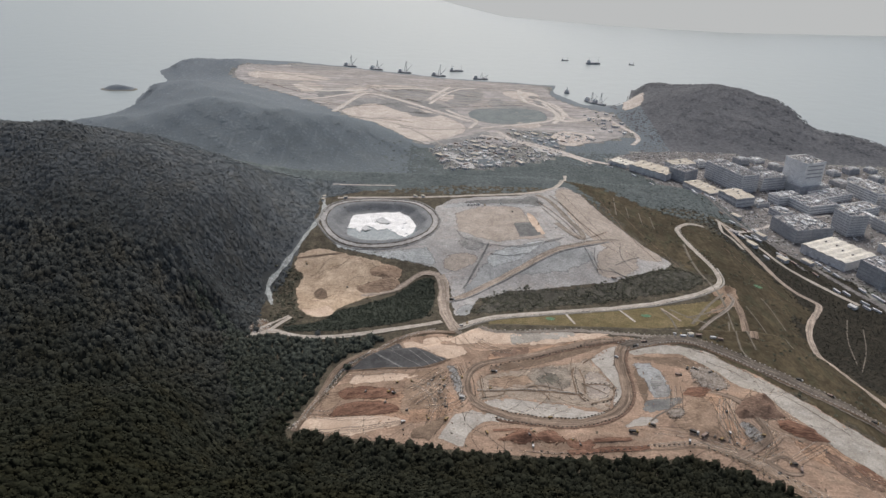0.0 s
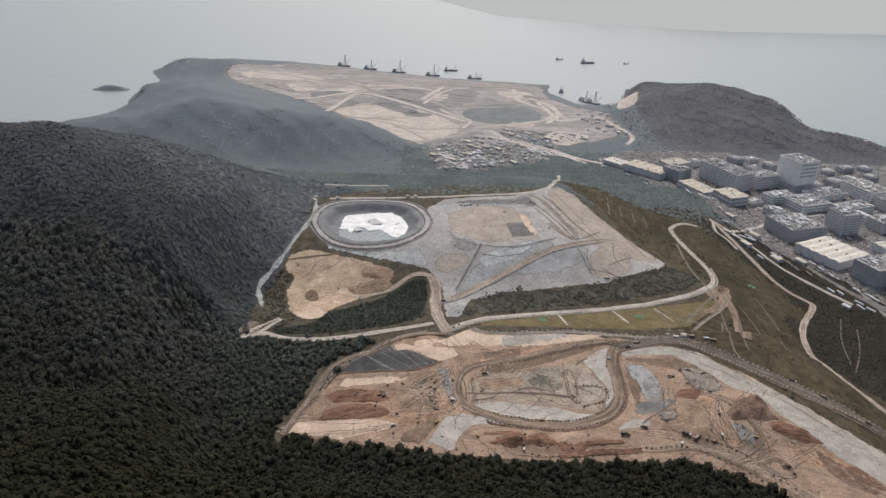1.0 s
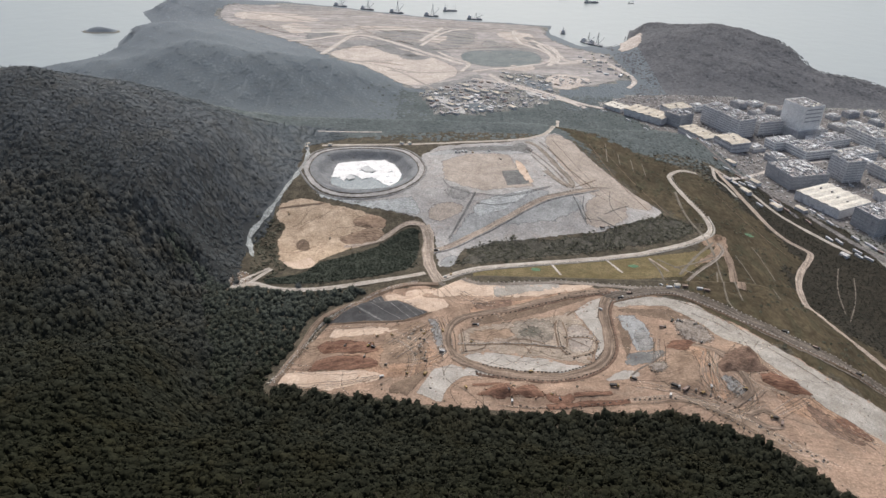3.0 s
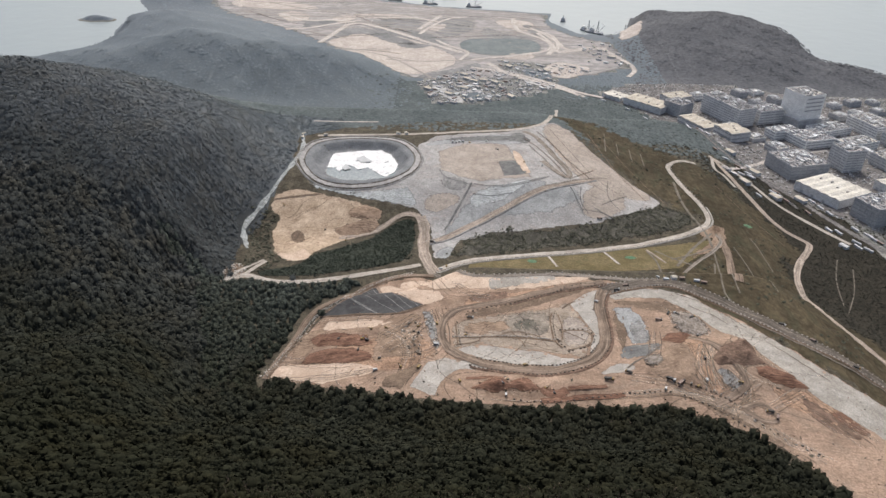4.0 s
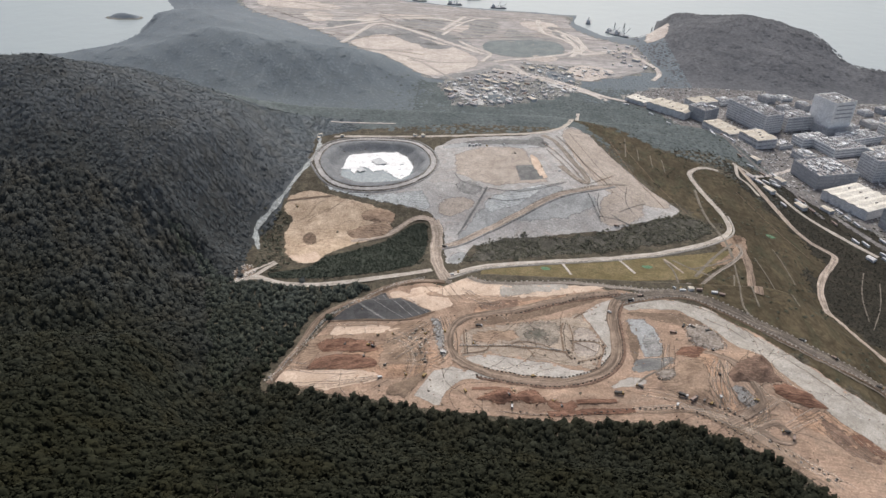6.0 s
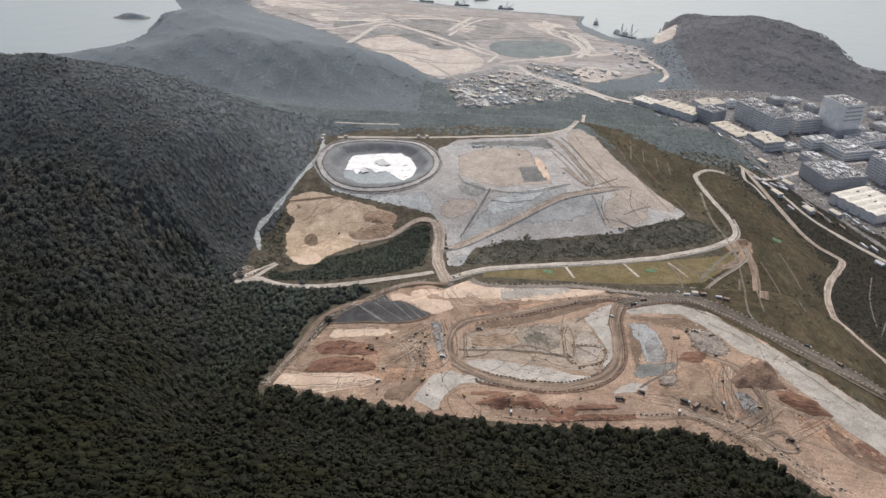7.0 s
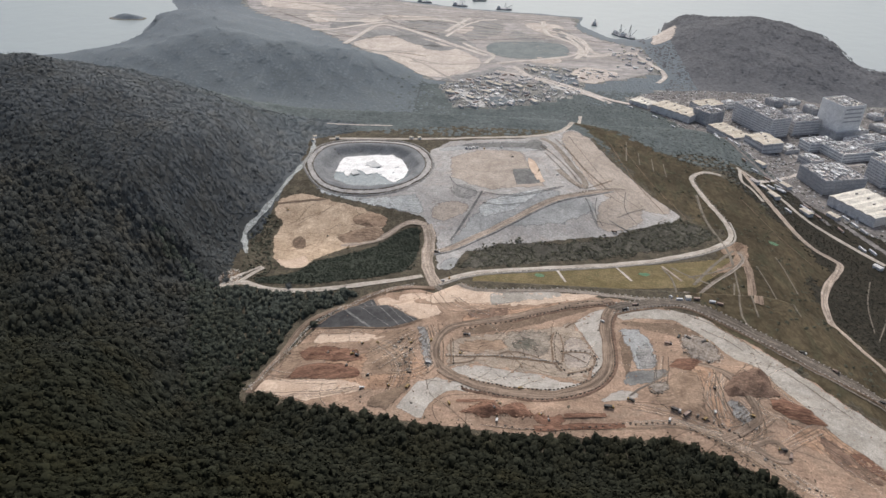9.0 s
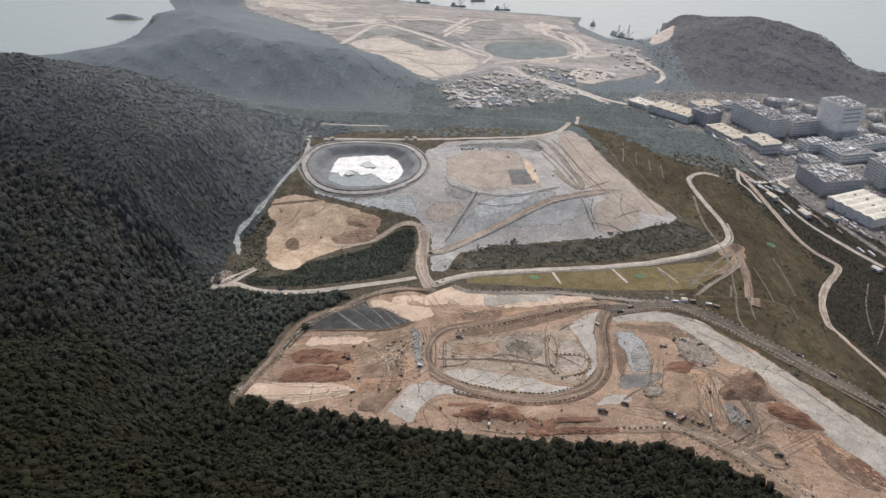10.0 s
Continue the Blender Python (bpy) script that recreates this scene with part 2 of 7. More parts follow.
material("far_track", (0.40, 0.362, 0.322), (0.47, 0.425, 0.38), 30, 3.0, veil=0.6)
# Leaf colours of the more distant trees, lightened to hold the haze.
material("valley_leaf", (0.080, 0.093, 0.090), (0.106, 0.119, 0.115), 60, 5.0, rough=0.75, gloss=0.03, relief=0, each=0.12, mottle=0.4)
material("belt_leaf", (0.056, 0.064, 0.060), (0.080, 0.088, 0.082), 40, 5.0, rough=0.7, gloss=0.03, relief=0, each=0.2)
material("brown_road", (0.165, 0.122, 0.091), (0.225, 0.170, 0.128), 9, 0.8, ruts=0.2, third=(0.2, 0.15, 0.115), lanes=1.0)
material("dim_path", (0.125, 0.108, 0.085), (0.18, 0.155, 0.125), 9, 0.7)
material("yard_concrete", (0.34, 0.325, 0.30), (0.44, 0.42, 0.39), 14, 2.0, fray=3.6)
material("dark_scrub", (0.019, 0.0175, 0.013), (0.034, 0.030, 0.022), 12, 1.6, third=(0.048, 0.040, 0.029), ruts=0.4, mottle=1.2)
material("ship_grey", (0.34, 0.345, 0.35), (0.42, 0.425, 0.43), 3, 0.6)
material("rim_metal", (0.25, 0.25, 0.25), (0.33, 0.33, 0.33), 1, 0.2, rough=0.4)
material("bark", (0.09, 0.07, 0.05), (0.14, 0.11, 0.08), 1.0, 0.2)


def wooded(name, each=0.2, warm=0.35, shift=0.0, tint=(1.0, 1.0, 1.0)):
    """Leaves or the ground under them: dark forest near the ridge, paled northwards to stand for haze put into the
    colour, in uneven patches; warm: how many crowns are brownish; each: how crowns differ."""
    m = bpy.data.materials.new(name)
    m.use_nodes = True
    n, l = m.node_tree.nodes, m.node_tree.links
    b = n["Principled BSDF"]
    b.inputs["Roughness"].default_value, b.inputs["Specular IOR Level"].default_value = 0.9, 0.03
    geo, split = n.new("ShaderNodeNewGeometry"), n.new("ShaderNodeSeparateXYZ")
    l.new(geo.outputs["Position"], split.inputs[0])

    def noise_at(scale, detail):
        t = n.new("ShaderNodeTexNoise")
        t.inputs["Scale"].default_value, t.inputs["Detail"].default_value = scale, detail
        l.new(geo.outputs["Position"], t.inputs["Vector"])
        return t.outputs["Fac"]

    def calc(kind, a, c):
        k = n.new("ShaderNodeMath")
        k.operation = kind
        for socket, v in ((k.inputs[0], a), (k.inputs[1], c)):
            if isinstance(v, float):
                socket.default_value = v
            else:
                l.new(v, socket)
        return k.outputs[0]

    # The further north, the more haze the colour carries.
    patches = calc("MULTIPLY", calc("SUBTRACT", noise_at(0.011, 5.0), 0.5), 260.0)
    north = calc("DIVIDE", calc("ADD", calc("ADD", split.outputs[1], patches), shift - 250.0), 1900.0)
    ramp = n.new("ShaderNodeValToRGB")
    for k, (at, c) in enumerate(WOOD_HAZE_STOPS):
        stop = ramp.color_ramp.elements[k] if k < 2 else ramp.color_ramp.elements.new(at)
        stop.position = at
    for (at, c), stop in zip(WOOD_HAZE_STOPS, ramp.color_ramp.elements):
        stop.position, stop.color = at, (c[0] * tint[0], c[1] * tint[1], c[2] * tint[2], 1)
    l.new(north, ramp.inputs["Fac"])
    own = calc("FRACT", calc("ADD", geo.outputs["Random Per Island"], n.new("ShaderNodeObjectInfo").outputs["Random"]), 0.0)
    dry = n.new("ShaderNodeMix")
    dry.data_type, dry.blend_type = "RGBA", "MULTIPLY"
    dry.inputs["B"].default_value = (1.2, 1.04, 0.84, 1)
    l.new(ramp.outputs["Color"], dry.inputs["A"])
    few = n.new("ShaderNodeMapRange")
    few.inputs["From Min"].default_value, few.inputs["From Max"].default_value, few.inputs["To Max"].default_value = 0.46, 0.66, warm
    l.new(noise_at(0.035, 6.0), few.inputs["Value"])
    l.new(few.outputs[0], dry.inputs["Factor"])
    tone = n.new("ShaderNodeHueSaturation")
    value = calc("MULTIPLY", calc("ADD", calc("MULTIPLY", own, 2.0 * each), 1.0 - each), calc("ADD", calc("MULTIPLY", noise_at(0.6, 3.0), 0.6), 0.7))
    l.new(value, tone.inputs["Value"])
    l.new(dry.outputs["Result"], tone.inputs["Color"])
    l.new(tone.outputs["Color"], b.inputs["Base Color"])
    MATS[name] = m


# Wood colours from south to north; the paling imitates haze.
WOOD_HAZE_STOPS = [(0.0, (0.0160, 0.0168, 0.0100)), (0.10, (0.0220, 0.0234, 0.0166)), (0.19, (0.044, 0.046, 0.043)), (0.30, (0.098, 0.103, 0.104)),
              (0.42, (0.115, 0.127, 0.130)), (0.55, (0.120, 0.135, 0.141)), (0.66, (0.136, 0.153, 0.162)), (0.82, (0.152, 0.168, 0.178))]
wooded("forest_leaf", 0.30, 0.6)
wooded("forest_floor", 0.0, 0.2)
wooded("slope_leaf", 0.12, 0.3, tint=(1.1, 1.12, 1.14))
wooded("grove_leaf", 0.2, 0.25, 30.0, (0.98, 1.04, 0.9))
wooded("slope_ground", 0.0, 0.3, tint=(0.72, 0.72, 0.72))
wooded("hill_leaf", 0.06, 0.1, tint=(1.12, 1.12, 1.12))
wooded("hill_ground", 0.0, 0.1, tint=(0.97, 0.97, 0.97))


def sea_material():
    m = bpy.data.materials.new("sea_water")
    m.use_nodes = True
    n, l = m.node_tree.nodes, m.node_tree.links
    b = n["Principled BSDF"]
    b.inputs["Base Color"].default_value = (0.20, 0.225, 0.22, 1)
    b.inputs["Roughness"].default_value = 0.32
    b.inputs["IOR"].default_value = 1.33
    geo = n.new("ShaderNodeNewGeometry")
    t = n.new("ShaderNodeTexNoise")
    t.inputs["Scale"].default_value, t.inputs["Detail"].default_value = 0.02, 6
    l.new(geo.outputs["Position"], t.inputs["Vector"])
    k = n.new("ShaderNodeBump")
    k.inputs["Strength"].default_value, k.inputs["Distance"].default_value = 0.25, 4.0
    l.new(t.outputs["Fac"], k.inputs["Height"])
    l.new(k.outputs["Normal"], b.inputs["Normal"])
    MATS["sea_water"] = m


sea_material()


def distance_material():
    """Far land across the strait: a plain backdrop that glows evenly in the colour of haze."""
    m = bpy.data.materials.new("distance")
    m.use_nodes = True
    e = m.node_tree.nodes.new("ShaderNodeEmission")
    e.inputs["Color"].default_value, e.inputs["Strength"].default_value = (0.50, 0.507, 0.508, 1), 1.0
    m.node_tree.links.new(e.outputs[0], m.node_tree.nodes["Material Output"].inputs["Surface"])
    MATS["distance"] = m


distance_material()

# ---- lie of the land ----
def sstep(a, b, v):
    t = np.clip((v - a) / (b - a), 0.0, 1.0)
    return t * t * (3 - 2 * t)


def bump(x, y, cx, cy, r, h, ry=None):
    return h * np.exp(-((x - cx) / r) ** 2 - ((y - cy) / (ry or r)) ** 2)


def rolling(x, y, size, seed=0.0):
    """Uneven ground: a few sine waves across each other, about -1 to 1."""
    u, v = x / size + seed, y / size - seed
    return (np.sin(u * 1.7 + 1.3 * np.sin(v * 1.1)) + np.sin(v * 2.1 + 1.1 * np.sin(u * 0.9 + 2)) + 0.6 * np.sin(u * 3.9 - v * 2.7) + 0.4 * np.sin(u * 5.3 + v * 6.1)) / 3.0


def ridge(x, y, line, slope, round_top=25.0):
    """Height of a hill whose crest follows the line (x, y, z) and whose sides fall at the slope."""
    best = np.full(np.shape(x), -1e6)
    for (ax, ay, az), (bx, by, bz) in zip(line, line[1:]):
        dx, dy = bx - ax, by - ay
        f = np.clip(((x - ax) * dx + (y - ay) * dy) / (dx * dx + dy * dy), 0, 1)
        d = np.hypot(x - ax - f * dx, y - ay - f * dy)
        best = np.maximum(best, az + f * (bz - az) - slope * (np.sqrt(d * d + round_top**2) - round_top))
    return best


def soft_max(a, b, k=10.0):
    return np.maximum(a, b) + k * np.log1p(np.exp(-np.abs(a - b) / k))


def inside_dist(x, y, poly):
    """Signed distance to the outline of a polygon, positive within it."""
    d = np.full(np.shape(x), 1e9)
    odd = np.zeros(np.shape(x), bool)
    for (ax, ay), (bx, by) in zip(poly, poly[1:] + poly[:1]):
        dx, dy = bx - ax, by - ay
        f = np.clip(((x - ax) * dx + (y - ay) * dy) / (dx * dx + dy * dy + 1e-9), 0, 1)
        d = np.minimum(d, np.hypot(x - ax - f * dx, y - ay - f * dy))
        if ay != by:
            odd ^= ((ay > y) != (by > y)) & (x < (bx - ax) * (y - ay) / (by - ay) + ax)
    return np.where(odd, d, -d)


COAST = [(-3000, -1500), (-2600, 900), (-1150, 1450), (-828, 1559), (-755, 1647), (-790, 1750), (-815, 1854), (-780, 1960), (-885, 2150), (-850, 2330), (-720, 2400),
         (-520, 2380), (-330, 2315), (-150, 2235), (20, 2170), (200, 2140), (323, 2112), (302, 2018), (364, 1880), (440, 1830), (490, 1890), (545, 2085), (640, 2080),
         (760, 1990), (850, 1800), (885, 1618), (1000, 1545), (1500, 1500), (2600, 1450), (3000, -1500)]
LEFT_CREST = [(-1100, 760, 240), (-600, 790, 214), (-450, 775, 211), (-382, 775, 193), (-322, 780, 161), (-250, 830, 118), (-180, 905, 74)]
MID_CREST = [(-800, 1500, 22), (-640, 1470, 42), (-520, 1500, 78), (-430, 1450, 78), (-346, 1450, 70), (-240, 1450, 56), (-130, 1420, 20), (-30, 1330, 2)]
BACK_CREST = [(-520, 1600, 62), (-640, 1720, 66), (-700, 1850, 32)]
CAPE_CREST = [(-870, 2180, 4), (-780, 2200, 30), (-690, 2200, 32), (-600, 2200, 10)]
RIGHT_CREST = [(545, 2040, 8), (600, 1920, 52), (690, 1780, 79), (757, 1740, 67), (835, 1690, 45), (890, 1600, 20), (885, 1530, 26), (970, 1470, 14), (1300, 1400, 50)]


LAGOON = [(-150, 846), (-149, 880), (-142, 902), (-109, 918), (-57, 918), (-35, 900), (-19, 862), (-24, 831), (-43, 803), (-74, 791), (-109, 792), (-133, 804)]
HEAPS = [(268, 482, 20, 6), (292, 446, 14, 4), (72, 434, 9, 4), (98, 430, 8, 3), (124, 433, 12, 3.5), (140, 436, 7, 2.5), (84, 441, 7, 3), (58, 431, 8, 2.5), (110, 437, 5, 2.5), (228, 520, 16, 3), (-70, 488, 16, 2.5), (-68, 728, 16, 4), (-140, 690, 10, -3)]
SITE = [(-174, 925), (-166, 830), (-182, 720), (-196, 660), (-186, 610), (-215, 600), (-205, 560), (-140, 560), (-100, 520), (-132, 455), (-80, 432), (0, 404), (190, 395), (240, 378), (300, 330), (640, 300), (640, 1150), (230, 1110), (60, 1010), (-120, 960)]


def height(x, y):
    """The lie of the land: a shelf with filled cells on it, wooded hills round it, flat made ground by the sea."""
    x, y = np.asarray(x, float), np.asarray(y, float)
    shelf = sstep(505, 335, x - 0.10 * (y - 800) - 40 * sstep(640, 540, y)) * sstep(1210, 1090, y)
    site = 5 + 42 * shelf
    site = site + 27 * sstep(690, 815, y) * sstep(330, 140, x) * sstep(1110, 1040, y)
    north = 45 * sstep(60, -20, x)
    site = site + 22 * sstep(630, 604, y + north) * sstep(-135, 10, x) * sstep(430, 310, x)
    site = site + bump(x, y, -85, 625, 70, 9, 45) + bump(x, y, 240, 460, 50, 9, 38)
    worked = sstep(615, 590, y + north) * sstep(-135, -110, x) * sstep(380, 420, y + 0.3 * x * (x > 200))
    site = site + 0.9 * rolling(x, y, 8.0, 3.0) * worked + 0.6 * rolling(x, y, 13.0, 6.0) * sstep(660, 690, y) * sstep(-20, 10, x) * sstep(330, 290, x)
    for cx, cy, r, h in HEAPS:
        site = site + bump(x, y, cx, cy, r, h)
    site = site - 9 * sstep(0, 17, inside_dist(x, y, LAGOON))
    hill = 78 + 0.55 * (395 - y) - 0.75 * np.maximum(0, x - 200) - bump(x, y, -140, 405, 40, 18)
    west = sstep(-140, -230, x)
    hill = hill + west * (40 - 0.12 * np.minimum(0, 485 - y)) - 0.0006 * west * np.maximum(0, 485 - y) ** 2
    hill = hill + 5 * rolling(x, y, 60)
    left = ridge(x, y, LEFT_CREST, 0.45) + 7 * rolling(x, y, 70, 3.0)
    mid = soft_max(ridge(x, y, MID_CREST, 0.36), ridge(x, y, BACK_CREST, 0.3)) + 6 * rolling(x, y, 60, 5.0)
    far = soft_max(ridge(x, y, CAPE_CREST, 0.25), ridge(x, y, RIGHT_CREST, 0.23)) + 5 * rolling(x, y, 60, 7.0)
    near = soft_max(hill, left, 4.0)
    wild = soft_max(soft_max(site, near, 4.0), soft_max(mid, far, 4.0), 4.0)
    cut = sstep(-95, 0, inside_dist(x, y, SITE))
    z = wild + (site - wild) * cut
    shore = inside_dist(x, y, COAST)
    return np.where(shore > 0, 0.6 + (z - 0.6) * sstep(0, 45, shore), np.maximum(-12, shore * 0.25))


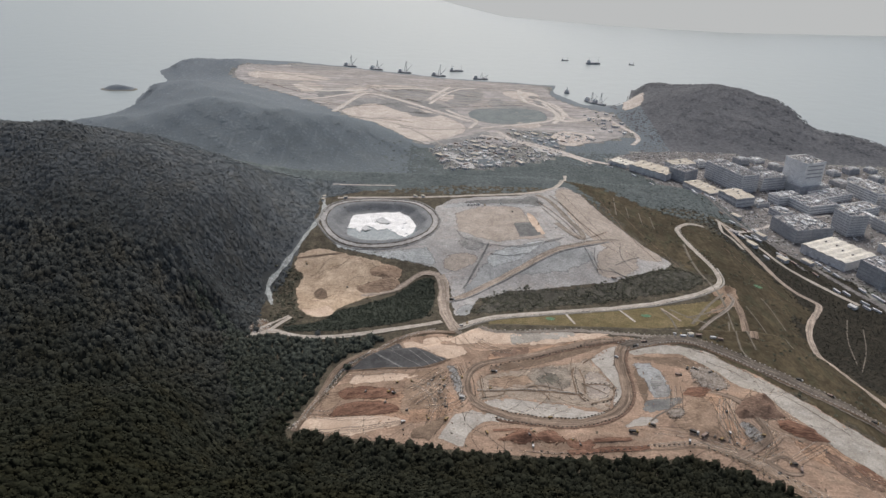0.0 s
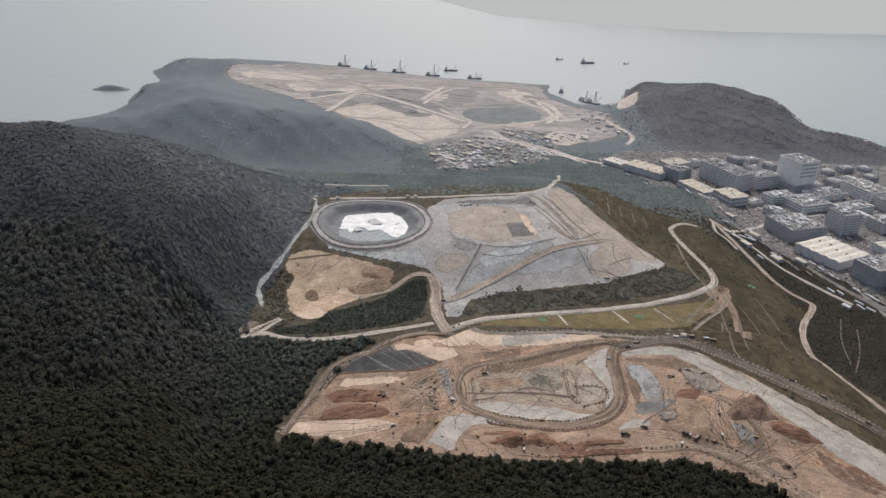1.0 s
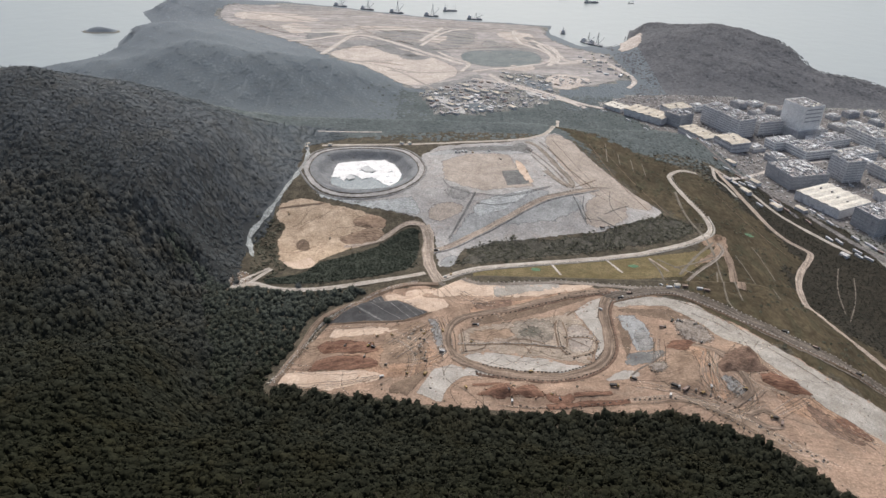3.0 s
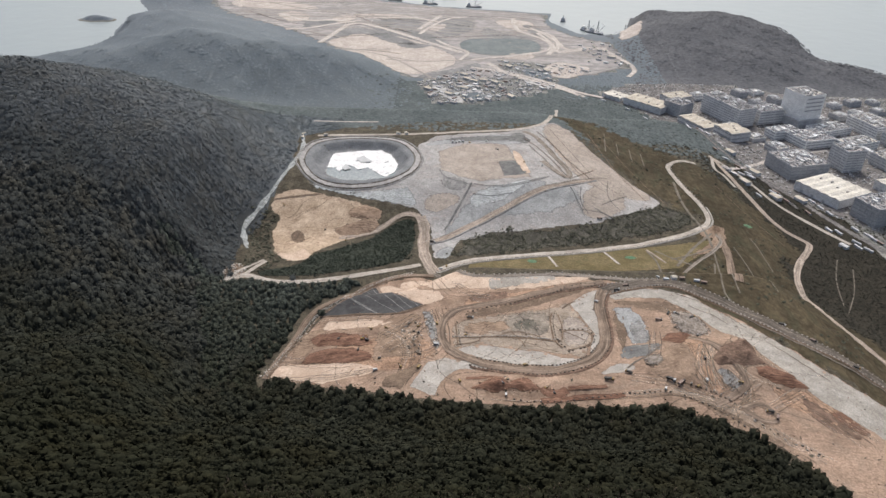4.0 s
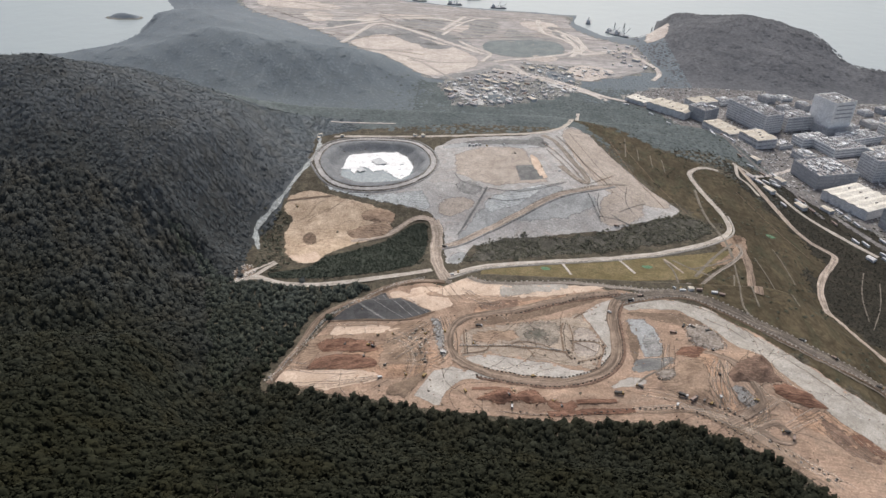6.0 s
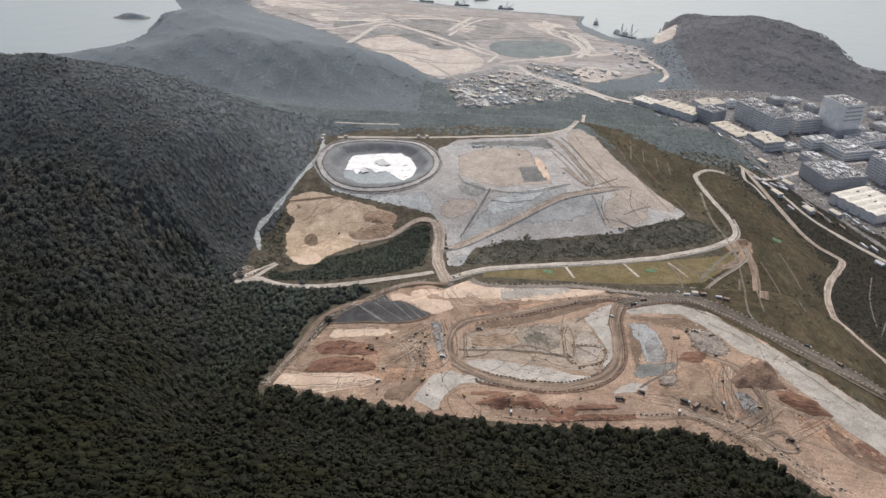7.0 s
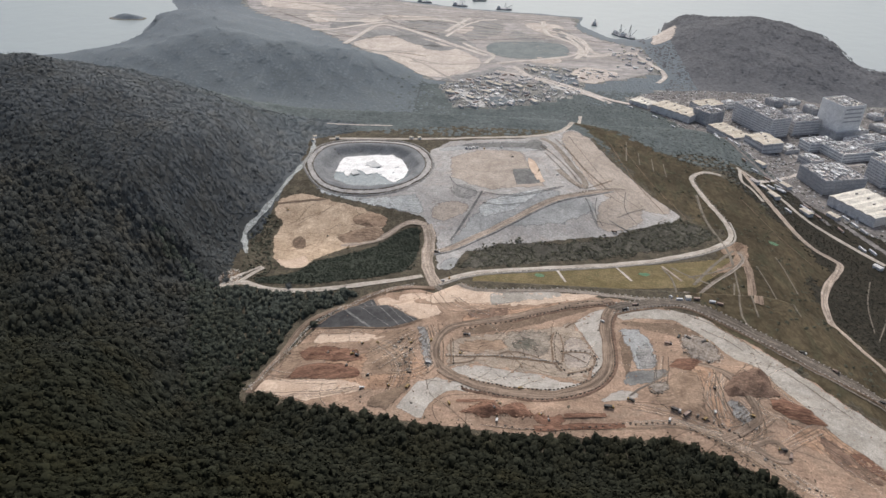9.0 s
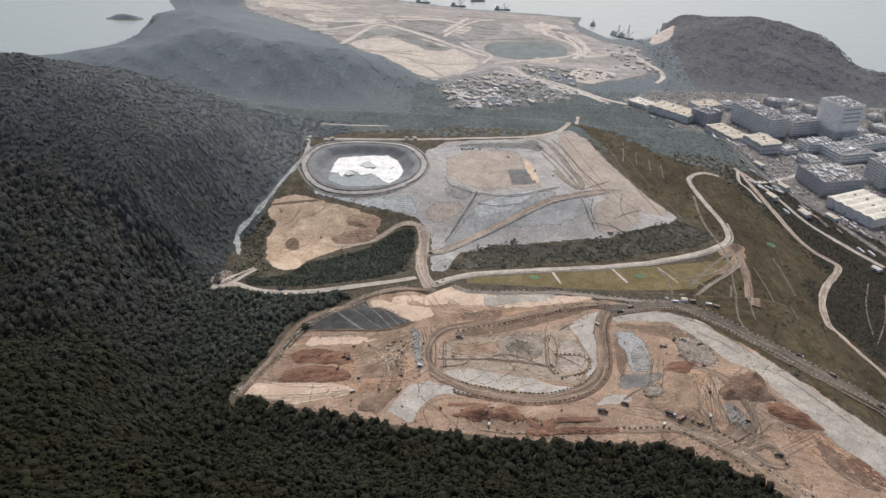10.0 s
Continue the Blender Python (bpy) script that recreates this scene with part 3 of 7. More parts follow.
# ---- plan of the site: outlines and road lines, metres ----
PLAN = {
    "ring": [(-160, 842), (-160, 881), (-150, 910), (-114, 926), (-53, 927), (-27, 909), (-9, 865), (-15, 821), (-38, 793), (-73, 781), (-111, 781), (-139, 796)],
    "rim": [(-150, 846), (-149, 880), (-142, 902), (-109, 918), (-57, 918), (-35, 900), (-19, 862), (-24, 832), (-43, 803), (-74, 791), (-109, 792), (-133, 804)],
    "sheet": [(-127, 843), (-125, 887), (-106, 895), (-86, 901), (-62, 903), (-47, 887), (-37, 857), (-42, 811), (-59, 828), (-75, 846), (-86, 838), (-94, 849), (-104, 853), (-109, 830), (-117, 843)],
    "channel": [(-175, 935), (-163, 891), (-167, 828), (-176, 783), (-185, 753), (-198, 711), (-199, 699), (-186, 667)],
    "sand": [(-176, 765), (-152, 776), (-117, 767), (-96, 762), (-55, 748), (-47, 730), (-67, 700), (-94, 677), (-112, 653), (-117, 637), (-137, 635), (-156, 660), (-169, 702), (-164, 726), (-178, 743)],
    "brownsand": [(-90, 740), (-69, 752), (-49, 747), (-45, 728), (-64, 721), (-81, 727)],
    "greenslope": [(-114, 647), (-58, 692), (-31, 725), (-18, 733), (-7, 728), (-8, 653), (-47, 622), (-103, 605), (-159, 609), (-165, 620), (-121, 626)],
    "pinescrub": [(-187, 741), (-163, 759), (-177, 750), (-174, 733), (-159, 717), (-152, 698), (-159, 667), (-151, 645), (-159, 623), (-175, 641), (-180, 693), (-191, 713)],
    "R1": [(-193, 600), (-175, 615), (-158, 605), (-136, 597), (-102, 597), (-68, 605), (-35, 620), (1, 640)],
    "R1b": [(-179, 607), (-166, 629), (-159, 638)],
    "R2": [(-91, 692), (-59, 703), (-44, 716), (-32, 732), (-19, 740), (-3, 735)],
    "R3": [(-3, 735), (3, 719), (2, 679), (6, 650), (16, 624)],
    "landfill": [(-13, 904), (11, 942), (111, 965), (185, 1016), (206, 994), (223, 935), (260, 848), (293, 797), (278, 777), (199, 733), (104, 714), (44, 695), (24, 659), (14, 654), (8, 725), (-9, 747), (-64, 763), (-128, 778), (-72, 778), (-35, 791), (-11, 821)],
    "yellowpatch": [(113, 899), (123, 886), (132, 823), (123, 820), (114, 865)],
    "smear": [(81, 784), (143, 807), (153, 795), (100, 756), (58, 722), (18, 692), (42, 753)],
    "palecrest": [(159, 988), (185, 1016), (206, 994), (223, 935), (260, 848), (293, 797), (223, 789), (189, 819), (169, 907)],
    "scrub": [(32, 661), (61, 711), (104, 720), (144, 718), (206, 736), (293, 791), (325, 767), (305, 736), (240, 709), (139, 684), (43, 660)],
    "R5": [(16, 630), (49, 655), (112, 668), (203, 685), (273, 707), (323, 737), (341, 758), (343, 795), (335, 844), (330, 894), (331, 920), (353, 940), (377, 937)],
    "grass": [(52, 649), (137, 667), (269, 696), (330, 713), (329, 700), (274, 649), (211, 640), (48, 628)],
    "R6": [(16, 624), (45, 588), (90, 592), (135, 598), (185, 592), (218, 589), (248, 589)],
    "palebank": [(-28, 600), (12, 613), (67, 586), (135, 593), (177, 593), (132, 576), (82, 567), (39, 570), (11, 563)],
    "R7": [(420, 981), (433, 890), (445, 804), (478, 783), (478, 771), (424, 699), (402, 641), (399, 579), (422, 539), (462, 480), (520, 410)],
    "R8": [(175, 571), (193, 578), (215, 585), (236, 589), (259, 579), (279, 560), (297, 542), (314, 524), (331, 508), (351, 498), (380, 488), (440, 472), (473, 449)],
    "whitestrip": [(177, 561), (186, 569), (208, 575), (233, 575), (256, 565), (273, 541), (291, 524), (306, 501), (321, 483), (335, 465), (355, 450), (412, 430), (361, 382), (335, 403), (325, 414), (314, 425), (304, 442), (292, 465), (283, 477), (276, 495), (263, 508), (252, 531), (243, 543), (229, 558), (206, 560), (183, 555)],
    "frontcell": [(-120, 463), (-110, 484), (-98, 511), (-81, 546), (-45, 596), (0, 619), (67, 590), (184, 589), (214, 580), (256, 567), (274, 543), (292, 526), (306, 503), (322, 485), (336, 466), (356, 451), (414, 432), (430, 400), (450, 320), (380, 262), (305, 312), (265, 379), (235, 395), (200, 413), (97, 410), (12, 416), (-37, 429), (-79, 445)],
    "R11": [(440, 300), (385, 345), (328, 390), (282, 397), (251, 414), (231, 417), (206, 425), (170, 428), (124, 421)],
    "R12": [(231, 417), (252, 428), (265, 440), (247, 488), (228, 501)],
    "redfront": [(45, 430), (59, 438), (67, 443), (76, 435), (82, 438), (93, 444), (98, 432), (102, 428), (94, 426), (80, 428), (63, 424)],
    "track1": [(340, 728), (337, 679), (311, 592)],
    "track2": [(332, 727), (300, 692), (272, 653)],
    "bare": [(333, 751), (354, 749), (344, 703), (325, 689), (297, 672), (270, 647), (308, 692), (330, 713)],
    "R13": [(-152, 930), (-103, 936), (-34, 942), (60, 960), (145, 975), (187, 1031), (227, 1260)],
    "R14": [(-167, 986), (-125, 986), (-74, 989)],
    "fill": [(-652, 2090), (-638, 2195), (-507, 2321), (-323, 2276), (-146, 2189), (20, 2130), (310, 2077), (280, 1948), (345, 1816), (411, 1713), (436, 1552), (254, 1448), (-12, 1436), (-60, 1433), (-283, 1713), (-375, 1825), (-563, 1974)],
    "beigefill": [(-278, 1701), (-225, 1813), (-105, 1791), (-2, 1687), (54, 1590), (35, 1520), (-57, 1439), (-112, 1489), (-203, 1629)],
    "farroad1": [(-280, 1695), (-254, 1810), (-230, 1921), (-156, 1875), (-16, 1719), (55, 1641)],
    "farroad2": [(-439, 1994), (-345, 1912), (-287, 1941), (-230, 1921)],
    "farroad3": [(287, 1673), (375, 1706), (412, 1619), (438, 1532), (407, 1481)],
    "farroad4": [(-180, 1971), (-77, 2001), (-4, 1945)],
    "farroad5": [(76, 1523), (161, 1489), (239, 1422), (288, 1361), (329, 1339)],
    "town": [(-39, 1406), (76, 1523), (162, 1502), (254, 1448), (253, 1396), (194, 1345), (78, 1283), (2, 1273)],
    "R15": [(329, 1339), (394, 1270), (436, 1110), (462, 1012), (514, 936), (537, 849), (564, 776), (620, 640)],
    "estate": [(324, 1372), (396, 1430), (497, 1448), (612, 1432), (711, 1384), (896, 1365), (588, 820), (545, 866), (504, 953), (470, 1040), (430, 1150), (373, 1288)],
    "floor": [(-127, 823), (-124, 858), (-102, 875), (-37, 870), (-34, 811), (-48, 797), (-89, 795), (-113, 815)],
    "fillgrey1": [(-221, 1915), (-110, 1882), (12, 1783), (40, 1697), (-30, 1717), (-151, 1823)],
    "fillgrey2": [(-20, 1943), (76, 1992), (106, 1927), (56, 1789), (-3, 1780)],
    "fillgrey3": [(-364, 1930), (-241, 1948), (-290, 1857), (-340, 1798)],
    "fillgrey4": [(-507, 2321), (-323, 2276), (-308, 2217), (-412, 2201), (-504, 2222)],
    "fillpale1": [(-617, 2116), (-517, 2201), (-325, 2091), (-382, 2034), (-568, 2054)],
    "fillpale2": [(-249, 2022), (-78, 2032), (-84, 1970), (-227, 1965)],
    "fillpale3": [(141, 2001), (268, 1983), (237, 1841), (166, 1899)],
    "fillpale4": [(131, 1588), (321, 1552), (339, 1508), (208, 1461), (138, 1510)],
    "fillpale5": [(506, 1967), (529, 1944), (504, 1765), (458, 1712), (425, 1718)],
    "farroad6": [(207, 2013), (191, 1923), (290, 1849), (295, 1727), (271, 1656), (344, 1685)],
    "farroad7": [(253, 1852), (278, 1754), (267, 1675), (173, 1624), (78, 1583)],
    "farroad8": [(-47, 1805), (12, 1983), (77, 2015)],
    "farroad9": [(51, 1579), (80, 1648), (26, 1697), (-2, 1750)],
    "palesouth": [(32, 478), (58, 484), (81, 480), (107, 477), (124, 470), (146, 470), (140, 461), (123, 458), (80, 460), (54, 467)],
    "paleeast": [(140, 548), (157, 564), (177, 577), (165, 557), (161, 539), (164, 524), (163, 496), (160, 480), (151, 468), (143, 463), (149, 487), (155, 502), (148, 525)],
    "bankdark": [(43, 529), (87, 545), (119, 558), (148, 579), (176, 583), (163, 574), (140, 558), (118, 547), (86, 531), (46, 522)],
    "bankorange": [(44, 552), (88, 564), (143, 581), (168, 585), (142, 573), (103, 553), (43, 535)],
    "blotch": [(84, 518), (96, 527), (108, 520), (112, 503), (102, 503), (90, 505)],
    "loopfloor": [(34, 512), (53, 523), (81, 528), (123, 540), (140, 549), (148, 525), (155, 502), (149, 487), (141, 470), (107, 477), (81, 480), (58, 484), (34, 478), (32, 498)],
    "greytri": [(177, 545), (196, 544), (203, 527), (203, 496), (198, 488), (183, 487), (182, 511), (178, 527)],
    "greyfan": [(175, 485), (206, 490), (206, 480), (193, 471), (169, 467)],
    "rubblefan": [(188, 470), (202, 473), (207, 464), (198, 457), (189, 456)],
    "apron": [(239, 453), (250, 452), (259, 437), (261, 430), (252, 423), (245, 431), (241, 442)],
    "mound": [(240, 463), (251, 476), (272, 488), (281, 488), (281, 470), (286, 460), (267, 455), (250, 454), (242, 454)],
    "redmound": [(273, 456), (285, 459), (303, 450), (311, 437), (294, 435), (282, 439), (273, 446)],
    "orangeslope": [(275, 440), (289, 435), (309, 434), (325, 415), (333, 392), (308, 402), (283, 417)],
    "wastes": [(224, 532), (245, 541), (254, 527), (257, 503), (242, 496), (224, 503)],
    "rutfield": [(229, 498), (242, 494), (239, 466), (226, 453), (217, 442), (211, 454), (220, 480)],
    "band4": [(162, 461), (172, 464), (184, 456), (165, 452), (147, 449)],
    "browndig": [(-21, 443), (-9, 449), (10, 463), (6, 448), (-3, 436), (-6, 427), (-22, 433)],
    "redplain": [(-86, 464), (-65, 492), (-6, 502), (28, 476), (4, 454), (-20, 448)],
    "upper": [(14, 887), (49, 915), (106, 921), (118, 861), (133, 811), (105, 806), (65, 797), (42, 807), (17, 826)],
    "greyrect": [(92, 858), (115, 863), (128, 820), (97, 812)],
    "darkpit": [(114, 956), (130, 964), (139, 948), (128, 930), (116, 932)],
    "slatesmear": [(18, 801), (38, 808), (55, 794), (49, 780), (29, 779), (19, 789)],
    "bluesmear": [(56, 777), (96, 796), (143, 814), (106, 773), (74, 753), (50, 752)],
    "sandpit": [(-147, 695), (-144, 708), (-133, 707), (-126, 681), (-138, 684)],
    "sandbrown": [(-101, 713), (-77, 723), (-53, 728), (-45, 719), (-56, 703), (-79, 696), (-95, 699)],
    "R4d": [(7, 689), (25, 698), (51, 720), (85, 744), (117, 769), (144, 788), (178, 802), (212, 828)],
    "R4e": [(57, 794), (51, 776), (38, 744), (25, 713)],
    "line1": [(34, 492), (58, 494), (81, 496), (99, 495), (119, 491)],
    "line2": [(122, 531), (119, 522), (119, 503), (119, 491), (125, 482)],
    "line3": [(127, 505), (150, 508), (153, 496), (149, 487), (129, 479)],
    "line4": [(36, 482), (56, 488), (57, 493)],
    "R16": [(382, 735), (384, 718), (383, 691), (382, 665)],
    "R17": [(499, 746), (472, 695), (455, 641)],
    "R18": [(507, 724), (486, 676), (451, 624)],
    "R19": [(314, 660), (288, 574), (293, 548)],
    "chute1": [(261, 1014), (249, 939)],
    "chute2": [(273, 981), (267, 935)],
    "chute3": [(289, 967), (283, 921)],
    "chute4": [(303, 956), (298, 910)],
    "oval": [(250, 413), (266, 421), (271, 413), (274, 402), (264, 401), (254, 408), (250, 413)],
    "strip1": [(137, 668), (144, 646)],
    "strip2": [(199, 680), (211, 654)],
    "strip3": [(247, 686), (262, 659)],
    "hole": [(-93, 872), (-84, 882), (-70, 864), (-85, 859)],
    "townyard1": [(-10, 1395), (6, 1408), (57, 1311), (65, 1288), (42, 1284), (3, 1339)],
    "townyard2": [(35, 1403), (85, 1403), (85, 1382), (37, 1381)],
    "townyard3": [(41, 1351), (89, 1379), (107, 1331), (100, 1317), (84, 1354), (44, 1335)],
    "townyard4": [(172, 1449), (206, 1437), (274, 1391), (269, 1372), (197, 1405)],
    "tanplain": [(-27, 524), (-7, 526), (5, 532), (9, 508), (10, 476), (0, 465), (-19, 469), (-27, 459), (-34, 477), (-31, 502)],
    "tanright": [(207, 481), (229, 489), (230, 454), (219, 433), (199, 441), (189, 452)],
    "tanfront": [(208, 425), (227, 423), (249, 413), (260, 404), (272, 388), (281, 379), (251, 376), (243, 391), (232, 407), (214, 416)],
    "browneast": [(302, 433), (317, 413), (330, 394), (325, 384), (305, 396), (297, 419)],
    "greybank": [(176, 532), (185, 538), (185, 510), (178, 485), (173, 472), (174, 502)],
    "brownloop": [(41, 510), (58, 517), (80, 519), (85, 505), (58, 497), (42, 499)],
    "browncut": [(45, 552), (63, 561), (82, 566), (88, 557), (78, 549), (55, 543)],
    "palecut": [(68, 591), (108, 596), (133, 596), (132, 585), (102, 577), (81, 570), (68, 566)],
    "pinkflat": [(-97, 518), (-83, 522), (-75, 516), (-80, 498), (-93, 480), (-105, 481)],
    "browndrain": [(289, 539), (304, 521), (317, 508), (335, 494), (353, 482), (374, 477), (434, 464)],
    "crack0": [(242, 569), (261, 555), (278, 537), (290, 516)],
    "crack1": [(248, 548), (263, 539), (276, 521)],
    "crack7": [(298, 499), (317, 471), (334, 451)],
    "rutline0": [(174, 447), (186, 443), (201, 440), (216, 425), (237, 418), (257, 408)],
    "rutline1": [(206, 507), (196, 471), (198, 447), (210, 436)],
    "rutline2": [(240, 483), (229, 458), (228, 436), (230, 425)],
    "rutline3": [(244, 482), (234, 455), (233, 434)],
    "rutline4": [(251, 452), (262, 440), (262, 426), (248, 410)],
    "rutline5": [(239, 424), (258, 428), (271, 440)],
    "rutline6": [(302, 433), (284, 423), (273, 416)],
    "rutline7": [(-27, 495), (-14, 504), (-5, 511), (5, 524)],
    "rutline8": [(-20, 476), (-7, 486), (0, 500), (9, 512)],
    "rutline9": [(17, 533), (23, 513), (25, 488), (17, 471), (-10, 468)],
    "rutline10": [(22, 525), (28, 502), (28, 481)],
    "rutline12": [(37, 573), (48, 557), (68, 555)],
    "rutline13": [(-88, 531), (-62, 530), (-37, 526)],
    "rutline14": [(-109, 478), (-79, 470), (-48, 465)],
    "pond": [(48, 1741), (94, 1780), (235, 1791), (255, 1700), (223, 1636), (117, 1621), (58, 1654)],
    "filldark0": [(-183, 1956), (-57, 1984), (-32, 1883), (-82, 1821), (-176, 1897)],
    "filldark1": [(-1, 1992), (59, 2024), (100, 1910), (77, 1817), (10, 1824), (-22, 1891)],
    "filldark2": [(-290, 1674), (-230, 1889), (-169, 1842), (-96, 1772), (-28, 1692), (-103, 1696), (-191, 1809), (-241, 1749)],
    "filldark3": [(-105, 1722), (-10, 1709), (-29, 1666), (-87, 1667)],
    "filldark4": [(95, 1803), (124, 1914), (173, 1815), (236, 1797), (184, 1777)],
    "filldark5": [(213, 1930), (248, 1949), (285, 1830), (263, 1751), (240, 1848)],
    "filldark6": [(-47, 1446), (59, 1524), (92, 1567), (104, 1526), (27, 1461), (-36, 1424)],
    "filllight0": [(-453, 1993), (-407, 2046), (-331, 1958), (-385, 1882)],
    "filllight1": [(-33, 1889), (22, 1942), (17, 1856), (-16, 1831)],
    "filllight2": [(-298, 1970), (-247, 2007), (-211, 1964), (-265, 1896)],
    "filllight3": [(264, 1590), (339, 1554), (331, 1504), (259, 1439), (225, 1525)],
    "filllight4": [(165, 1650), (236, 1642), (207, 1584), (139, 1604)],
    "farroada": [(204, 2009), (199, 1871), (238, 1825), (274, 1763), (279, 1693), (256, 1644)],
    "farroadb": [(242, 1904), (297, 1767), (299, 1680), (397, 1675)],
    "farroadc": [(115, 1560), (146, 1486), (206, 1433), (244, 1399), (292, 1340)],
    "farroadd": [(-386, 1818), (-323, 1842), (-272, 1895), (-208, 1938)],
    "farroade": [(-50, 1856), (4, 2022)],
    "towngreen1": [(187, 1533), (243, 1492), (246, 1442), (188, 1465)],
    "towngreen2": [(50, 1331), (85, 1359), (109, 1322), (80, 1288)],
    "band3": [(-121, 462), (-109, 475), (-100, 474), (-52, 467), (-33, 460), (-27, 454), (-29, 450), (-48, 448), (-70, 445), (-84, 451), (-110, 459)],
    "palepad": [(0, 431), (6, 443), (13, 460), (28, 467), (46, 462), (70, 454), (57, 453), (38, 452), (28, 442), (22, 429), (20, 420)],
    "debris": [(7, 530), (14, 530), (20, 511), (24, 479), (19, 475), (11, 503)],
    "R4b": [(135, 967), (153, 946), (168, 881), (184, 833), (174, 811), (150, 863)],
    "membrane": [(-85, 539), (-80, 545), (-75, 551), (-70, 556), (-60, 562), (-52, 584), (-41, 592), (-22, 560), (-7, 549), (7, 539), (-1, 534), (-10, 531), (-18, 527), (-25, 528), (-31, 530), (-38, 532), (-53, 534), (-69, 537)],
    "band1": [(-39, 594), (-35, 595), (-31, 596), (-27, 598), (-21, 596), (-16, 595), (-10, 593), (2, 564), (12, 563), (21, 562), (23, 558), (26, 553), (28, 550), (21, 546), (15, 543), (9, 539), (-6, 549), (-21, 561)],
    "band2": [(-78, 530), (-44, 526), (-18, 516), (-34, 511), (-61, 514), (-83, 517)],
    "westtrack": [(15, 621), (-10, 619), (-28, 610), (-43, 599), (-58, 585), (-72, 563), (-86, 557), (-97, 546), (-101, 531), (-104, 513), (-109, 496), (-115, 478), (-120, 459)],
    "redridge1": [(-92, 507), (-82, 513), (-61, 510), (-40, 501), (-33, 489), (-44, 485), (-63, 488), (-82, 493)],
    "redridge2": [(-94, 474), (-88, 485), (-79, 487), (-56, 486), (-38, 480), (-31, 471), (-34, 465), (-61, 467)],
    "smear2": [(67, 766), (142, 794), (185, 800), (189, 772), (155, 747), (80, 735)],
    "beige2": [(-4, 762), (21, 779), (49, 767), (35, 751), (5, 736)],
    "beige3": [(192, 799), (245, 832), (247, 785), (231, 748), (182, 735)],
    "topdark": [(24, 935), (123, 953), (145, 940), (136, 915), (118, 932), (29, 919)],
    "linerslope": [(-139, 787), (-77, 773), (-19, 783), (-5, 755), (-16, 750), (-62, 759), (-92, 766), (-130, 775)],
    "seep1": [(178, 794), (182, 766), (188, 744)],
    "seep2": [(201, 761), (221, 744)],
    "seep3": [(60, 789), (40, 795), (23, 807), (17, 825)],
    "seep4": [(92, 787), (119, 794), (149, 810)],
    "stores": [(-13, 510), (3, 519), (11, 481), (8, 468), (1, 472), (-8, 488)],
    "R9a": [(176, 573), (166, 550), (165, 517), (162, 488), (148, 468), (121, 454), (85, 453), (49, 462), (30, 478)],
    "R9b": [(30, 478), (23, 495), (25, 518), (37, 535), (85, 549), (131, 572), (178, 585)],
    "seamline0": [(-61, 560), (-34, 531)],
    "seamline1": [(-51, 566), (-16, 528)],
    "seamline2": [(-48, 584), (-9, 531)],
    "seamline3": [(-43, 588), (-2, 533)],
    "seamline4": [(-38, 589), (4, 535)],
    "membedge": [(-87, 539), (-66, 536), (-40, 531), (-16, 526), (-1, 532), (10, 539)],
    "westrim": [(-118, 461), (-109, 481), (-100, 503), (-92, 530), (-81, 549), (-67, 557), (-54, 582), (-40, 595), (-25, 608), (-4, 621)],
    "greyloop": [(76, 525), (101, 534), (122, 533), (119, 503), (108, 497), (81, 500)],
    "pinkloop": [(128, 522), (143, 532), (153, 510), (148, 489), (129, 482), (126, 492)],
    "line5": [(83, 504), (92, 490), (94, 482)],
    "line6": [(83, 495), (108, 493), (126, 491)],
    "line7": [(127, 529), (129, 513), (126, 493)],
    "line8": [(36, 514), (38, 483)],
    "line9": [(132, 539), (138, 546), (146, 551)],
    "line10": [(72, 496), (83, 504), (99, 501), (119, 492)],
    "line11": [(127, 505), (138, 500), (146, 494)],
    "greytri2": [(187, 517), (200, 525), (202, 498), (198, 488), (185, 489)],
    "fanline": [(207, 485), (198, 475), (183, 466), (173, 457)],
    "brownunder": [(178, 554), (209, 554), (230, 555), (244, 544), (252, 529), (237, 528), (220, 535), (198, 545), (182, 548)],
    "redheap": [(208, 491), (217, 502), (231, 506), (238, 499), (223, 485)],
    "redcut": [(313, 415), (325, 415), (335, 403), (338, 393), (330, 391), (319, 402)],
    "orangerut": [(228, 456), (238, 456), (241, 436), (241, 424), (232, 428), (227, 440)],
    "redfront2": [(98, 426), (104, 432), (114, 430), (120, 433), (124, 425), (116, 421), (104, 422)],
    "redbar1": [(44, 441), (59, 443), (73, 440)],
    "redbar2": [(122, 430), (137, 431), (153, 436)],
    "redbar3": [(100, 417), (120, 420), (144, 424), (165, 427)],
    "frontrow": [(169, 428), (185, 430), (200, 429)],
    "frontrow2": [(210, 426), (221, 417), (235, 409), (246, 396), (255, 383), (261, 374)],
    "frontrow3": [(217, 435), (228, 430), (239, 424), (245, 418)],
    "frontrow4": [(256, 403), (266, 390), (278, 381), (288, 371)],
    "frontrow5": [(80, 419), (100, 416), (123, 418), (152, 426), (169, 429)],
    "bench1": [(133, 939), (149, 908), (164, 867), (174, 827), (180, 814)],
    "bench2": [(154, 969), (170, 928), (183, 878), (199, 845), (208, 823)],
    "bench3": [(137, 916), (151, 877), (165, 836), (173, 813)],
    "bench4": [(180, 816), (196, 833), (217, 857)],
    "bench5": [(158, 796), (183, 811), (213, 831), (232, 840)],
    "wave1": [(59, 792), (82, 787), (102, 792), (125, 800), (153, 815)],
    "wave2": [(58, 774), (79, 770), (105, 777)],
    "wave3": [(191, 799), (185, 771), (193, 750)],
    "wave4": [(187, 756), (209, 754), (224, 744)],
